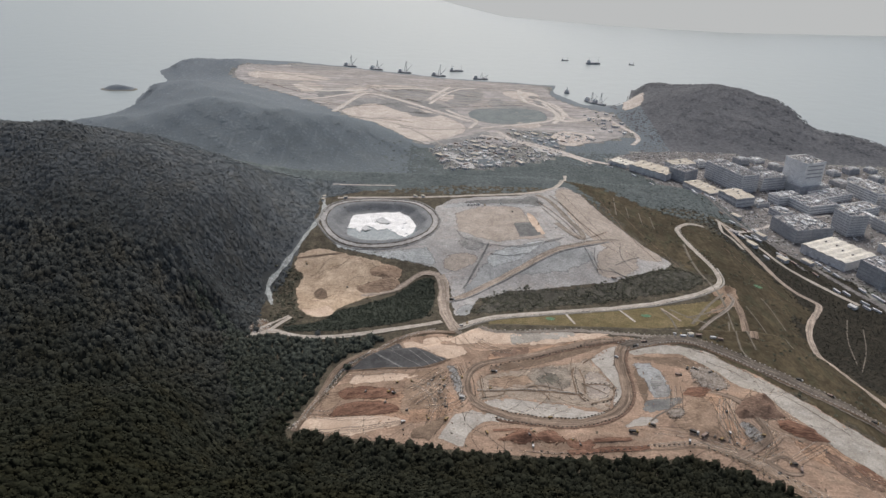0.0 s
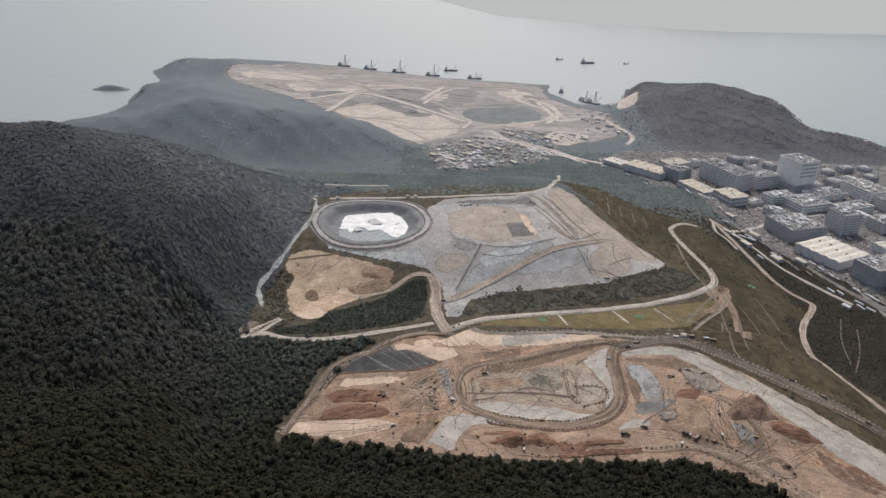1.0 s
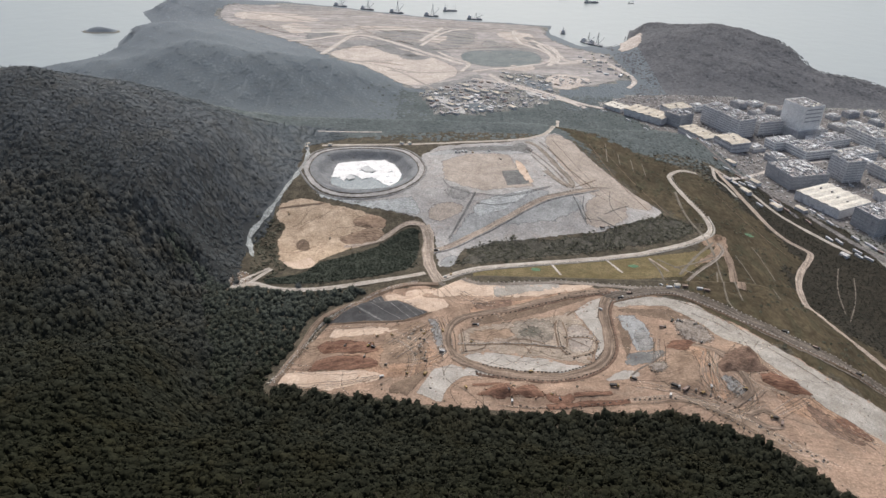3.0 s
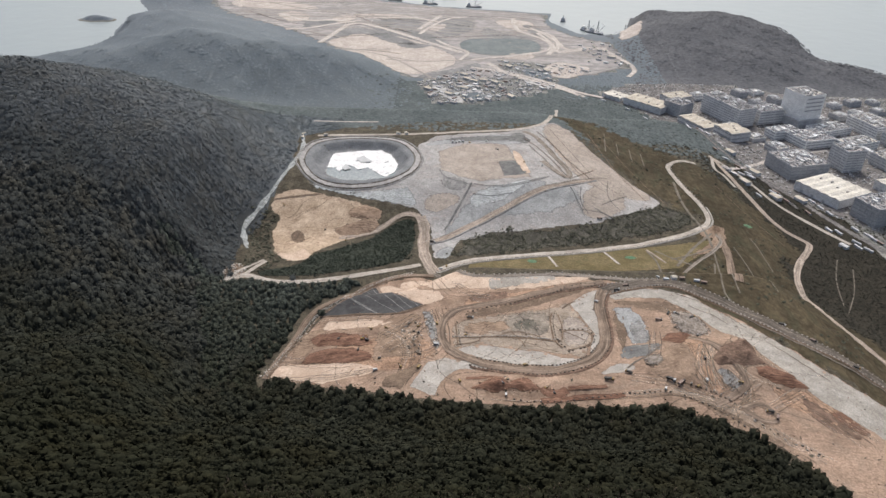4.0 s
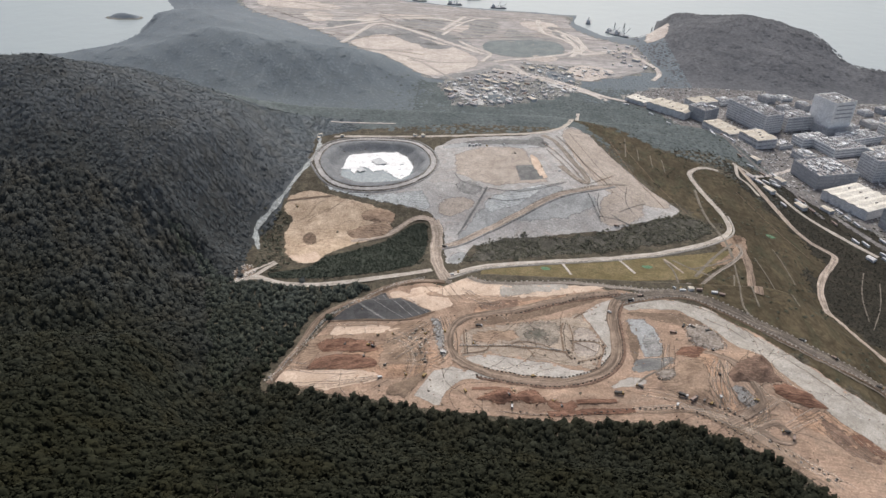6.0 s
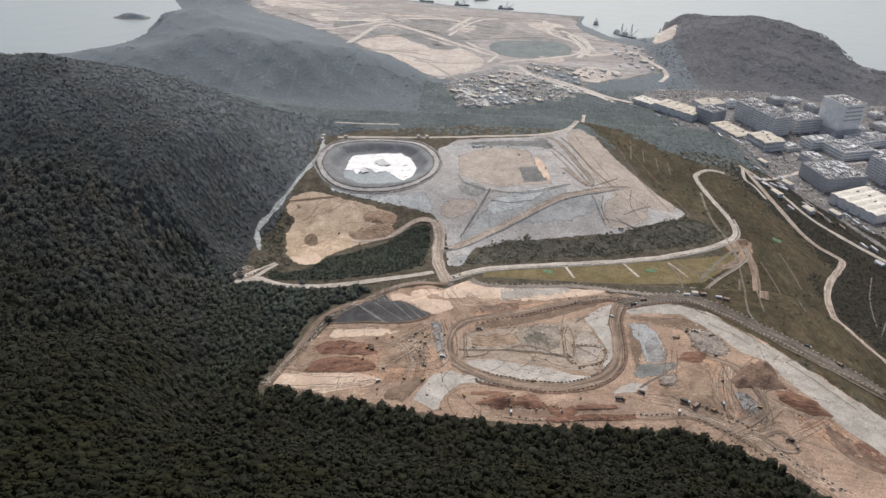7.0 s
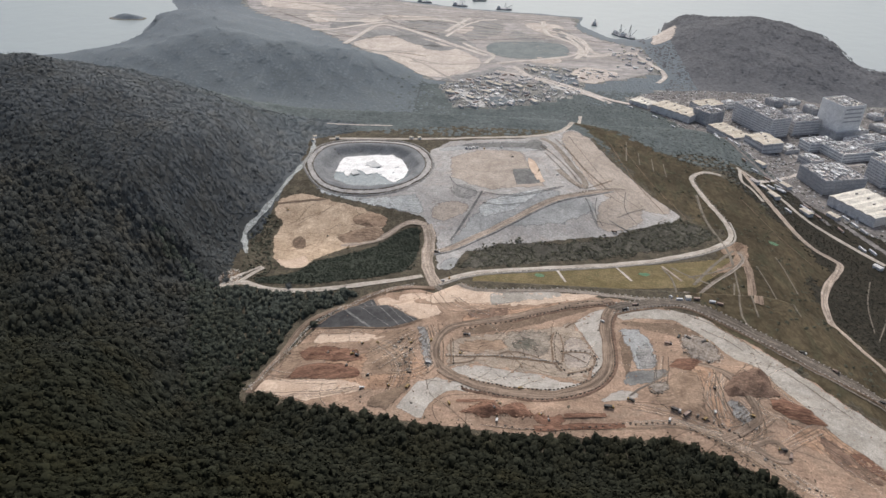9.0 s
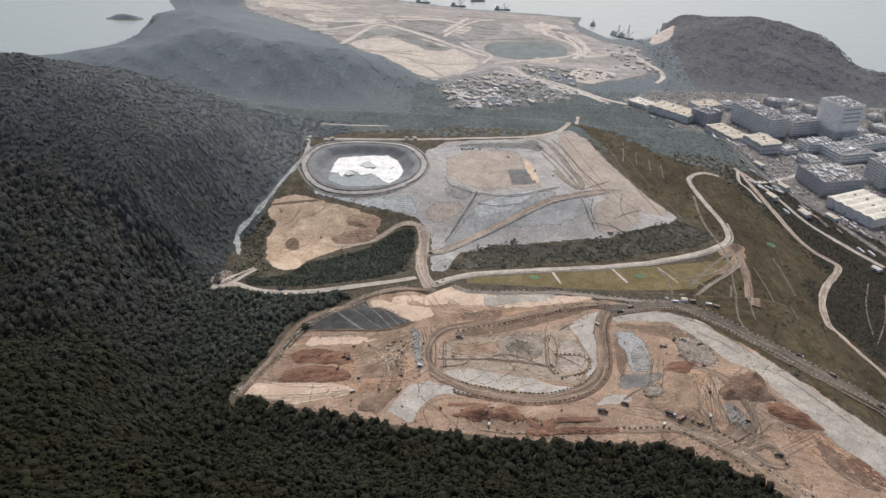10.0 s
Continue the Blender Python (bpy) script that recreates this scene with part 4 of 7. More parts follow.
    "wave5": [(231, 832), (220, 786), (233, 763)],
    "wave6": [(249, 798), (229, 782), (211, 767)],
    "wave7": [(177, 794), (182, 775), (187, 753)],
    "greycap": [(-10, 914), (49, 941), (126, 959), (140, 932), (120, 913), (49, 921), (5, 900)],
    "scrubpale": [(14, 672), (34, 686), (37, 670), (27, 653), (17, 656)],
    "darkbench": [(-176, 756), (-156, 761), (-124, 767)],
    "sandslope": [(-157, 660), (-137, 635), (-115, 634), (-115, 653), (-125, 667), (-136, 653)],
    "goatpath": [(-193, 604), (-184, 620), (-171, 632), (-162, 641)],
    "goatpath2": [(-193, 604), (-176, 610), (-166, 608)],
    "goatpath3": [(-188, 598), (-171, 613), (-147, 599)],
    "scar": [(-200, 599), (-198, 626), (-188, 639), (-171, 615), (-180, 598)],
    "vee": [(248, 604), (289, 657), (323, 687), (340, 712), (336, 725)],
    "tri1": [(247, 682), (254, 660), (248, 604)],
    "tri2": [(256, 684), (272, 668), (289, 656)],
    "tri3": [(270, 667), (295, 677), (322, 693)],
    "yardfork": [(332, 750), (351, 749), (354, 738), (328, 713), (313, 723)],
    "eastline1": [(321, 683), (314, 646), (304, 571)],
    "eastline2": [(349, 701), (351, 655), (347, 583)],
    "eastline3": [(233, 997), (250, 860), (272, 794)],
    "eastline4": [(250, 1002), (269, 887), (298, 790)],
    "eastline5": [(384, 876), (408, 794), (434, 751)],
    "R7b": [(414, 988), (441, 966), (463, 933), (477, 886), (500, 851), (520, 809), (534, 784)],
    "R7c": [(418, 985), (404, 935), (416, 928), (422, 893)],
    "R7end": [(323, 695), (327, 731), (318, 792), (326, 865)],
    "street1": [(441, 966), (513, 1034), (559, 1066), (594, 1070)],
    "street2": [(543, 1168), (554, 1098), (567, 1067), (649, 1098)],
    "street3": [(559, 1066), (490, 971), (509, 880)],
    "lot": [(524, 1128), (562, 1146), (567, 1089), (526, 1071)],
    "hole2": [(-108, 842), (-103, 852), (-95, 840), (-103, 834)],
    "fan1a": [(212, 481), (209, 460), (213, 443), (221, 434)],
    "fan1b": [(241, 491), (241, 473), (240, 453), (245, 430)],
    "fan2a": [(252, 460), (259, 448), (268, 439), (282, 437)],
    "fan2b": [(281, 485), (286, 467), (294, 449), (307, 439)],
    "fan3a": [(279, 435), (295, 416), (306, 397), (319, 377)],
    "fan3b": [(309, 434), (322, 417), (330, 401), (340, 388)],
    "fan4a": [(60, 420), (100, 419), (136, 426), (170, 435), (201, 434), (223, 426), (240, 416), (262, 399), (281, 381), (299, 365)],
    "fan4b": [(64, 417), (99, 415), (136, 420), (172, 423), (208, 427), (225, 416), (241, 403), (257, 385), (270, 371), (280, 361)],
    "fan5a": [(-33, 502), (-15, 493), (-6, 474), (-9, 449), (-15, 430)],
    "fan5b": [(-17, 511), (1, 496), (10, 475), (5, 455), (-3, 433)],
    "fan6a": [(0, 607), (27, 557), (38, 552), (57, 557)],
    "fan6b": [(13, 617), (31, 579), (39, 568), (57, 564)],
    "fan8a": [(220, 411), (249, 418), (258, 427), (262, 434)],
    "fan8b": [(234, 406), (261, 421), (270, 425), (276, 420)],
    "fan9a": [(-110, 461), (-81, 457), (-49, 454), (-30, 456)],
    "fan9b": [(-94, 451), (-70, 448), (-44, 450), (-27, 451)],
}


# ---- building helpers ----
def mesh_object(name, verts, faces, mat, parent=None, smooth=False, normals=None):
    """One mesh object from arrays; faces: a list of index tuples or an (n, k) array."""
    me = bpy.data.meshes.new(name)
    if isinstance(faces, np.ndarray):
        k = faces.shape[1]
        me.vertices.add(len(verts))
        me.vertices.foreach_set("co", np.asarray(verts, np.float32).ravel())
        me.loops.add(faces.size)
        me.loops.foreach_set("vertex_index", faces.astype(np.int32).ravel())
        me.polygons.add(len(faces))
        me.polygons.foreach_set("loop_start", np.arange(0, faces.size, k, dtype=np.int32))
        me.update(calc_edges=True)
    else:
        me.from_pydata([tuple(v) for v in verts], [], faces)
        me.update()
    for m in mat if isinstance(mat, list) else [mat]:
        me.materials.append(MATS[m])
    if smooth or normals is not None:
        me.shade_smooth()
    if normals is not None:
        me.normals_split_custom_set_from_vertices(normals)
    ob = new(name, me)
    ob.parent = parent
    return ob


def rounded(poly, times=2, shake=0.0, seed=1, closed=True):
    """An outline with its corners cut smooth and its edge shaken by so many metres."""
    p = np.array(poly, float)
    for _ in range(times):
        q = np.roll(p, -1, 0) if closed else p[1:]
        a = p if closed else p[:-1]
        cut = np.stack([0.75 * a + 0.25 * q, 0.25 * a + 0.75 * q], 1).reshape(-1, 2)
        p = cut if closed else np.vstack([p[:1], cut, p[-1:]])
    if shake:
        out = []
        for a, b in zip(p, np.roll(p, -1, 0)):
            n = max(1, int(np.hypot(*(b - a)) / 5))
            out += [a + (b - a) * i / n for i in range(n)]
        p = np.array(out)
        p = p + shake * np.stack([rolling(p[:, 0] * 6, p[:, 1] * 6, 30, seed), rolling(p[:, 0] * 6, p[:, 1] * 6, 30, seed + 9)], 1)
    return [tuple(v) for v in p]


def clip_half(poly, axis, value, sign):
    out = []
    for a, b in zip(poly, poly[1:] + poly[:1]):
        da, db = sign * (a[axis] - value), sign * (b[axis] - value)
        if da >= 0:
            out.append(a)
        if (da > 0 > db) or (da < 0 < db):
            f = da / (da - db)
            out.append((a[0] + f * (b[0] - a[0]), a[1] + f * (b[1] - a[1])))
    return out


def drape(name, poly, mat, lift, cell=4.0, shape=None, label=""):
    """A sheet that lies on the land within an outline, lift metres above it."""
    if sum(a[0] * b[1] - b[0] * a[1] for a, b in zip(poly, poly[1:] + poly[:1])) < 0:
        poly = poly[::-1]
    p = np.array(poly)
    x0, y0 = np.floor(p.min(0) / cell) * cell
    x1, y1 = p.max(0)
    xs, ys = np.arange(x0, x1, cell), np.arange(y0, y1, cell)
    gx, gy = np.meshgrid(xs + cell / 2, ys + cell / 2)
    d = inside_dist(gx, gy, poly)
    points, index, faces = [], {}, []

    def at(x, y):
        key = (round(x, 3), round(y, 3))
        if key not in index:
            index[key] = len(points)
            points.append(key)
        return index[key]

    for j, y in enumerate(ys):
        strip = None
        for i, x in enumerate(xs):
            if d[j, i] > cell * 0.75:
                faces.append((at(x, y), at(x + cell, y), at(x + cell, y + cell), at(x, y + cell)))
            elif d[j, i] > -cell * 0.75:
                if strip is None:
                    strip = clip_half(clip_half(poly, 1, y, 1), 1, y + cell, -1)
                piece = clip_half(clip_half(strip, 0, x, 1), 0, x + cell, -1) if len(strip) > 2 else []
                f = list(dict.fromkeys(at(*v) for v in piece))
                if len(f) > 2:
                    faces.append(tuple(f))
    q = np.array(points)
    z = height(q[:, 0], q[:, 1]) + lift
    if shape is not None:
        z = z + shape(q[:, 0], q[:, 1])
    ob = mesh_object(name, np.column_stack([q, z]), faces, mat, smooth=True)
    inset = ob.data.attributes.new("inset", "FLOAT", "POINT")
    inset.data.foreach_set("value", np.maximum(0, inside_dist(q[:, 0], q[:, 1], poly)).astype(np.float32))
    return tagged(ob, label, kind="structure")


def along(line, step=4.0, closed=False):
    """Points at even steps along a smoothed line, and the unit way to its left."""
    p = np.array(rounded(line, 3, closed=closed))
    if closed:
        p = np.vstack([p, p[:1]])
    s = np.r_[0, np.cumsum(np.hypot(*np.diff(p, axis=0).T))]
    u = np.linspace(0, s[-1], max(2, int(s[-1] / step)))
    q = np.stack([np.interp(u, s, p[:, 0]), np.interp(u, s, p[:, 1])], 1)
    t = np.gradient(q, axis=0)
    t /= np.hypot(*t.T)[:, None] + 1e-9
    return q, np.stack([-t[:, 1], t[:, 0]], 1)


def ribbon(name, line, width, mat, lift, label, closed=False, camber=0.1, ragged=0.3):
    """A road that follows the land, slightly crowned, with uneven edges."""
    q, left = along(line, 3.0, closed)
    across = np.array([-0.5, -0.3, 0.0, 0.3, 0.5])
    w = width * (1 + 0.12 * rolling(q[:, 0] * 3, q[:, 1] * 3, 30, 2.0) * ragged / 0.3)
    v = q[:, None] + left[:, None] * (across[None, :, None] * w[:, None, None])
    mid = height(q[:, 0], q[:, 1])[:, None]
    z = np.maximum(height(v[..., 0], v[..., 1]), 0.5 * mid + 0.5 * height(v[..., 0], v[..., 1])) + lift + camber * (1 - (2 * across) ** 2)[None]
    n, k = v.shape[:2]
    verts = np.concatenate([v, z[..., None]], 2).reshape(-1, 3)
    i = (np.arange(n - 1)[:, None] * k + np.arange(k - 1)[None]).ravel()
    ob = mesh_object(name, verts, np.stack([i, i + k, i + k + 1, i + 1], 1)[:, ::-1], mat, smooth=True)
    inset = ob.data.attributes.new("inset", "FLOAT", "POINT")
    inset.data.foreach_set("value", np.tile((0.5 - np.abs(across)) * max(width, 8.0), n).astype(np.float32))
    at = np.r_[0, np.cumsum(np.hypot(*np.diff(q, axis=0).T))]
    lane = np.stack([np.repeat(at, k) * 0.02, np.tile(across, n) * width * 0.55, np.full(n * k, at[-1] + width)], 1)
    ob.data.attributes.new("lane", "FLOAT_VECTOR", "POINT").data.foreach_set("vector", lane.astype(np.float32).ravel())
    return tagged(ob, label, kind="structure")


# ---- ground and sea ----
def ground_lines(fine_from, fine_to, start, end):
    """Grid lines 4 m apart in the middle, wider and wider outside it."""
    mid = list(np.arange(fine_from, fine_to + 1, 4.0))
    for stop, sign in ((start, -1), (end, 1)):
        at, step = (mid[0] if sign < 0 else mid[-1]), 4.0
        while sign * (stop - at) > 0:
            step = min(step * 1.08, 26.0)
            at += sign * step
            mid.append(at)
    return np.array(sorted(mid))


gx, gy = ground_lines(-420, 560, -2400, 2400), ground_lines(240, 1120, -900, 2700)
GX, GY = np.meshgrid(gx, gy)
GZ = height(GX, GY)
nx, ny = len(gx), len(gy)
cells = (np.arange(ny - 1)[:, None] * nx + np.arange(nx - 1)[None]).ravel()
ground = mesh_object("ground", np.column_stack([GX.ravel(), GY.ravel(), GZ.ravel()]), np.stack([cells, cells + 1, cells + nx + 1, cells + nx], 1),
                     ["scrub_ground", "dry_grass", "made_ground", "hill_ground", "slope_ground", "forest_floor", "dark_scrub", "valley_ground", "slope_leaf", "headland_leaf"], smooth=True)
cx, cy = (GX[:-1, :-1] + GX[1:, 1:]).ravel() / 2, (GY[:-1, :-1] + GY[1:, 1:]).ravel() / 2
wander = 14 * rolling(cx * 4, cy * 4, 60, 1.0)
kind_of = np.zeros(len(cx), np.int32)
EAST_SLOPE = [(160, 1080), (225, 990), (262, 850), (300, 795), (345, 760), (250, 640), (250, 560), (380, 420), (640, 250), (640, 420), (430, 570), (400, 690), (450, 740), (440, 800), (410, 900), (340, 970), (250, 1060)]
kind_of[(cy > 960) | (cx > 700)] = 3
kind_of[(cy > 960) & (cy < 1420) & (cx < 480) & ~((cy > 1160) & (cx < -70))] = 7
kind_of[(cx < -130) & (cy > 545) & (cy + 0.25 * cx + 2 * wander < 690)] = 4
kind_of[(cx < -130) & (cy + 0.25 * cx + 2 * wander >= 690) & (cy < 1000)] = 8
kind_of[(cy < 445 + 175 * sstep(-150, -240, cx)) & (cx < 330)] = 5
kind_of[(inside_dist(cx, cy, SITE) > -2) & (cy < 1000)] = 0
kind_of[inside_dist(cx, cy, EAST_SLOPE) + wander > 0] = 1
kind_of[(cx > 395) & (cy > 380) & (cy < 980) & (kind_of != 1)] = 6
kind_of[(inside_dist(cx, cy, PLAN["estate"]) > 0) | (inside_dist(cx, cy, PLAN["town"]) > 0) | (inside_dist(cx, cy, PLAN["fill"]) > 0) | ((cx > 560) & (cy > 500) & (cy < 1380))] = 2
kind_of[(kind_of == 3) & (cx > 480) & (cy > 1390)] = 9
ground.data.polygons.foreach_set("material_index", kind_of)
ground.data.attributes.new("inset", "FLOAT", "POINT").data.foreach_set("value", np.full(nx * ny, 99.0, np.float32))
tagged(ground, "rolling ground of dark scrub, dry grass and bare made ground", kind="structure")

sea = mesh_object("water", [(-9000, -4000, 0), (9000, -4000, 0), (9000, 9000, 0), (-9000, 9000, 0)], [(0, 1, 2, 3)], "sea_water")
tagged(sea, "calm pale grey sea under a hazy sky", kind="structure")

drape("soil", rounded(PLAN["estate"], 1, 4), "estate_ground", 0.3, 10.0, label="grey-brown paved ground of an industrial estate")

# ---- cells, covers and soils of the site ----
drape("soil", rounded(PLAN["fill"], 2, 6), "red_fill", 0.5, 12.0, label="pale reddish made ground by the sea")
drape("soil", rounded(PLAN["beigefill"], 2, 4), "beige_fill", 0.7, 12.0, label="smooth beige sand fill")
drape("soil", rounded(PLAN["pond"], 2, 3), "pond_mud", 1.0, 12.0, label="dark wet hollow in the made ground")
for key, mat, label in (("fillgrey1", "grey_fill", "grey bank in the made ground"), ("fillgrey2", "grey_fill", "grey bank in the made ground"), ("fillgrey3", "grey_fill", "grey bank in the made ground"),
                        ("fillgrey4", "grey_fill", "grey quay edge"), ("fillpale1", "beige_fill", "pale pinkish sand fill"), ("fillpale2", "beige_fill", "pale pinkish sand fill"),
                        ("fillpale3", "beige_fill", "pale pinkish sand fill"), ("fillpale4", "made_ground", "bare lorry park"), ("fillpale5", "beige_fill", "bare sand cutting on a headland"), ("townyard1", "yard_concrete", "pale concrete yard"), ("townyard2", "yard_concrete", "pale concrete yard"), ("townyard3", "yard_concrete", "pale concrete yard"), ("townyard4", "yard_concrete", "pale concrete yard")):
    drape("soil", rounded(PLAN[key], 2, 5), mat, 0.85, 8.0, label=label)
HEAPED = {"redfront": 3.2, "redfront2": 2.4, "redheap": 2.6, "mound": 3.5, "redmound": 2.8, "sandbrown": 2.0, "brownsand": 2.0, "wastes": 2.2, "browndig": 2.0, "redridge1": 1.6, "redridge2": 1.6, "rubblefan": 1.8, "tanright": 0.8}
for key, soft, shake, mat, lift, name, label in (
        ("frontcell", 0, 2, "pink_soil", 0.10, "soil", "bare pinkish soil of a working landfill cell"),
        ("landfill", 0, 2, "grey_cover", 0.10, "soil", "grey covered landfill slope"),
        ("scrub", 1, 3, "foot_scrub", 0.16, "soil", "dark scrubby foot of a covered slope"),
        ("palecrest", 1, 2, "beige_cover", 0.14, "soil", "pale sprayed soil on a crest"),
        ("upper", 0, 2, "beige_cover", 0.18, "soil", "flat beige top of a covered landfill"),
        ("greycap", 1, 1.5, "blue_liner", 0.19, "soil", "grey gravel bench at the top of the cover"),
        ("scrubpale", 1, 1, "blue_liner", 0.22, "soil", "pale sprayed bank at a road corner"),
        ("beige2", 2, 3, "beige_cover", 0.15, "soil", "beige patch on grey cover"),
        ("beige3", 2, 3, "beige_cover", 0.15, "soil", "beige patch on grey cover"),
        ("smear2", 2, 4, "blue_liner", 0.15, "soil", "bluish grey sprayed cover on a slope"),
        ("topdark", 2, 1.5, "slate", 0.2, "soil", "dark grey gravel bench"),
        ("smear", 2, 3, "blue_liner", 0.16, "soil", "bluish grey sprayed cover on a slope"),
        ("bluesmear", 2, 3, "pale_blue", 0.20, "soil", "pale bluish sprayed cover"),
        ("slatesmear", 2, 2, "slate_cover", 0.22, "soil", "slate grey cover stain"),
        ("darkpit", 2, 1, "slate", 0.24, "soil", "dark grey stockpile"),
        ("greyrect", 0, 0.3, "slate", 0.24, "soil", "dark grey square of fresh cover"),
        ("yellowpatch", 0, 0.3, "cover_soil", 0.24, "soil", "strip of yellowish soil"),
        ("linerslope", 0, 0.3, "pale_blue", 0.20, "liner", "bluish grey liner on a bank"),
        ("sand", 0, 1.6, "sand_soil", 0.14, "soil", "yellow sandy soil stockpile area"),
        ("sandbrown", 1, 1.6, "rutted_soil", 0.20, "soil", "brown soil heap on sand"),
        ("brownsand", 1, 1.6, "rutted_soil", 0.18, "soil", "brown soil heap on sand"),
        ("sandpit", 2, 1, "dark_bank", 0.20, "soil", "dark hollow dug in sand"),
        ("sandslope", 1, 1, "cover_soil", 0.21, "soil", "pale edge of a sand tip"),
        ("scar", 1, 2, "dark_bank", 0.2, "soil", "cut and stony slope at a path junction"),
        ("yardfork", 1, 2, "rutted_soil", 0.2, "soil", "bare sandy ground at a road fork"),
        ("greenslope", 1, 1, "green_slope", 0.12, "grass", "dark green grassed slope"),
        ("grass", 0, 0.5, "verge_grass", 0.12, "grass", "mown yellowish grass strip"),
        ("bare", 1, 2, "rutted_soil", 0.20, "soil", "bare trodden soil at a junction"),
        ("palebank", 1, 2, "cover_soil", 0.16, "soil", "pale cover soil bank"),
        ("bankorange", 1, 1, "orange_soil", 0.20, "soil", "orange soil bank"),
        ("bankdark", 1, 1, "dark_bank", 0.22, "soil", "brown bank below a haul road"),
        ("loopfloor", 0, 1.5, "loop_soil", 0.14, "soil", "beige floor of a landfill cell"),
        ("greyloop", 1, 1.6, "dust_soil", 0.16, "soil", "trodden greyish soil inside a haul road loop"),
        ("pinkloop", 1, 1, "beige_cover", 0.17, "soil", "levelled beige soil pad"),
        ("blotch", 2, 2, "stain_soil", 0.20, "soil", "grey-green stain on soil"),
        ("whitestrip", 0, 1.0, "strip_concrete", 0.22, "concrete", "pale concrete slope strip with stains"),
        ("palesouth", 0, 0.8, "pale_concrete", 0.20, "concrete", "pale grey lining along a haul road"),
        ("paleeast", 0, 0.8, "pale_concrete", 0.20, "concrete", "pale grey lining along a haul road"),
        ("band4", 1, 1, "pale_concrete", 0.18, "soil", "pale gravel wedge"),
        ("tanplain", 2, 3, "rutted_soil", 0.15, "soil", "brown rutted soil churned by trucks"),
        ("tanright", 0, 1.6, "rutted_soil", 0.15, "soil", "brown rutted soil churned by trucks"),
        ("tanfront", 2, 3, "rutted_soil", 0.15, "soil", "trodden tan soil along a track"),
        ("browneast", 2, 2, "brown_soil", 0.17, "soil", "brown soil below a concrete strip"),
        ("greybank", 1, 1, "dark_bank", 0.19, "soil", "dark grey bank beside a haul road"),
        ("brownloop", 0, 1.6, "rutted_soil", 0.17, "soil", "tan soil patch in a cell"),
        ("browncut", 2, 2, "brown_soil", 0.21, "soil", "brown soil cut in a bank"),
        ("palecut", 1, 2, "strip_concrete", 0.19, "soil", "pale sprayed cover on a bank"),
        ("pinkflat", 1, 2, "rutted_soil", 0.17, "soil", "brown soil margin"),
        ("orangeslope", 0, 1.6, "orange_soil", 0.16, "soil", "bare orange soil slope"),
        ("greytri", 0, 0.5, "blue_liner", 0.20, "soil", "grey sheeted slope"),
        ("greytri2", 0, 1.0, "slate_cover", 0.23, "soil", "darker wet half of a sheeted slope"),
        ("brownunder", 0, 1.0, "dark_bank", 0.18, "soil", "brown cut under a concrete slope"),
        ("greyfan", 0, 1, "slate", 0.18, "soil", "dark grey wet apron"),
        ("rubblefan", 0, 1.6, "waste", 0.20, "soil", "grey rubble heap"),
        ("apron", 0, 1.5, "slate_cover", 0.20, "soil", "grey gravel apron"),
        ("rutfield", 0, 1.6, "orange_soil", 0.18, "soil", "rutted orange soil"),
        ("membrane", 0, 0.2, "membrane", 0.48, "membrane", "black plastic membrane over waste"),
        ("redplain", 2, 3, "orange_soil", 0.13, "soil", "orange soil flat"),
        ("band1", 0, 0.5, "cover_soil", 0.20, "soil", "pale cover soil"),
        ("band2", 0, 1, "cover_soil", 0.18, "soil", "pale cover soil terrace"),
        ("redridge1", 0, 1.6, "red_soil", 0.18, "soil", "dark red ploughed soil terrace"),
        ("redridge2", 0, 1.6, "red_soil", 0.19, "soil", "dark red ploughed soil terrace"),
        ("band3", 0, 1, "cover_soil", 0.18, "soil", "pale beige soil terrace"),
        ("browndig", 0, 1.6, "dark_bank", 0.18, "soil", "dark brown dug ground"),
        ("debris", 0, 2, "slate_cover", 0.18, "soil", "grey gravel with stores"),
        ("palepad", 0, 1, "pale_concrete", 0.22, "concrete", "pale grey hardstanding"),
        ("redfront", 0, 1.6, "red_soil", 0.17, "soil", "red soil being dug"),
        ("redfront2", 0, 1.6, "red_soil", 0.18, "soil", "red soil being dug"),
        ("redheap", 0, 1.5, "red_soil", 0.22, "soil", "reddish soil heap beside waste"),
        ("redcut", 0, 1.0, "red_soil", 0.20, "soil", "red soil below a concrete strip"),
        ("orangerut", 0, 1.5, "orange_soil", 0.20, "soil", "orange soil scored by tracks"),
        ("mound", 0, 1.6, "brown_soil", 0.22, "soil", "brown soil mound"),
        ("redmound", 0, 1.6, "red_soil", 0.22, "soil", "reddish soil heap"),
        ("wastes", 2, 3, "waste", 0.20, "soil", "tipped mixed waste")):
    edge = rounded(PLAN[key], soft, shake)
    rough = HEAPED.get(key, 0.0)
    drape(name, edge, mat, lift, 2.0 if rough else 4.0, (lambda x, y: rough * np.clip(inside_dist(x, y, edge) / 6, 0, 1) * (0.35 + np.clip(rolling(x * 2, y * 2, 11, 3.0), 0, 1))) if rough else None, label)
brim = [(0.4 * a + 0.6 * c, 0.4 * b + 0.6 * d) for (a, b), (c, d) in zip(PLAN["rim"], PLAN["ring"])]
drape("liner", rounded(brim, 2), "basin_liner", 0.30, 2.0, label="dark grey sheet liner of a lagoon basin")
drape("water", rounded(PLAN["floor"], 2), "shallow_water", 0.5, 2.0, label="shallow grey water on the lagoon floor")
drape("cover_sheet", rounded(PLAN["sheet"], 0, 1.0), "white_sheet", 0.9, 2.0, shape=lambda x, y: 0.6 * rolling(x, y, 6.0, 4.0), label="white floating cover sheet with puckers")
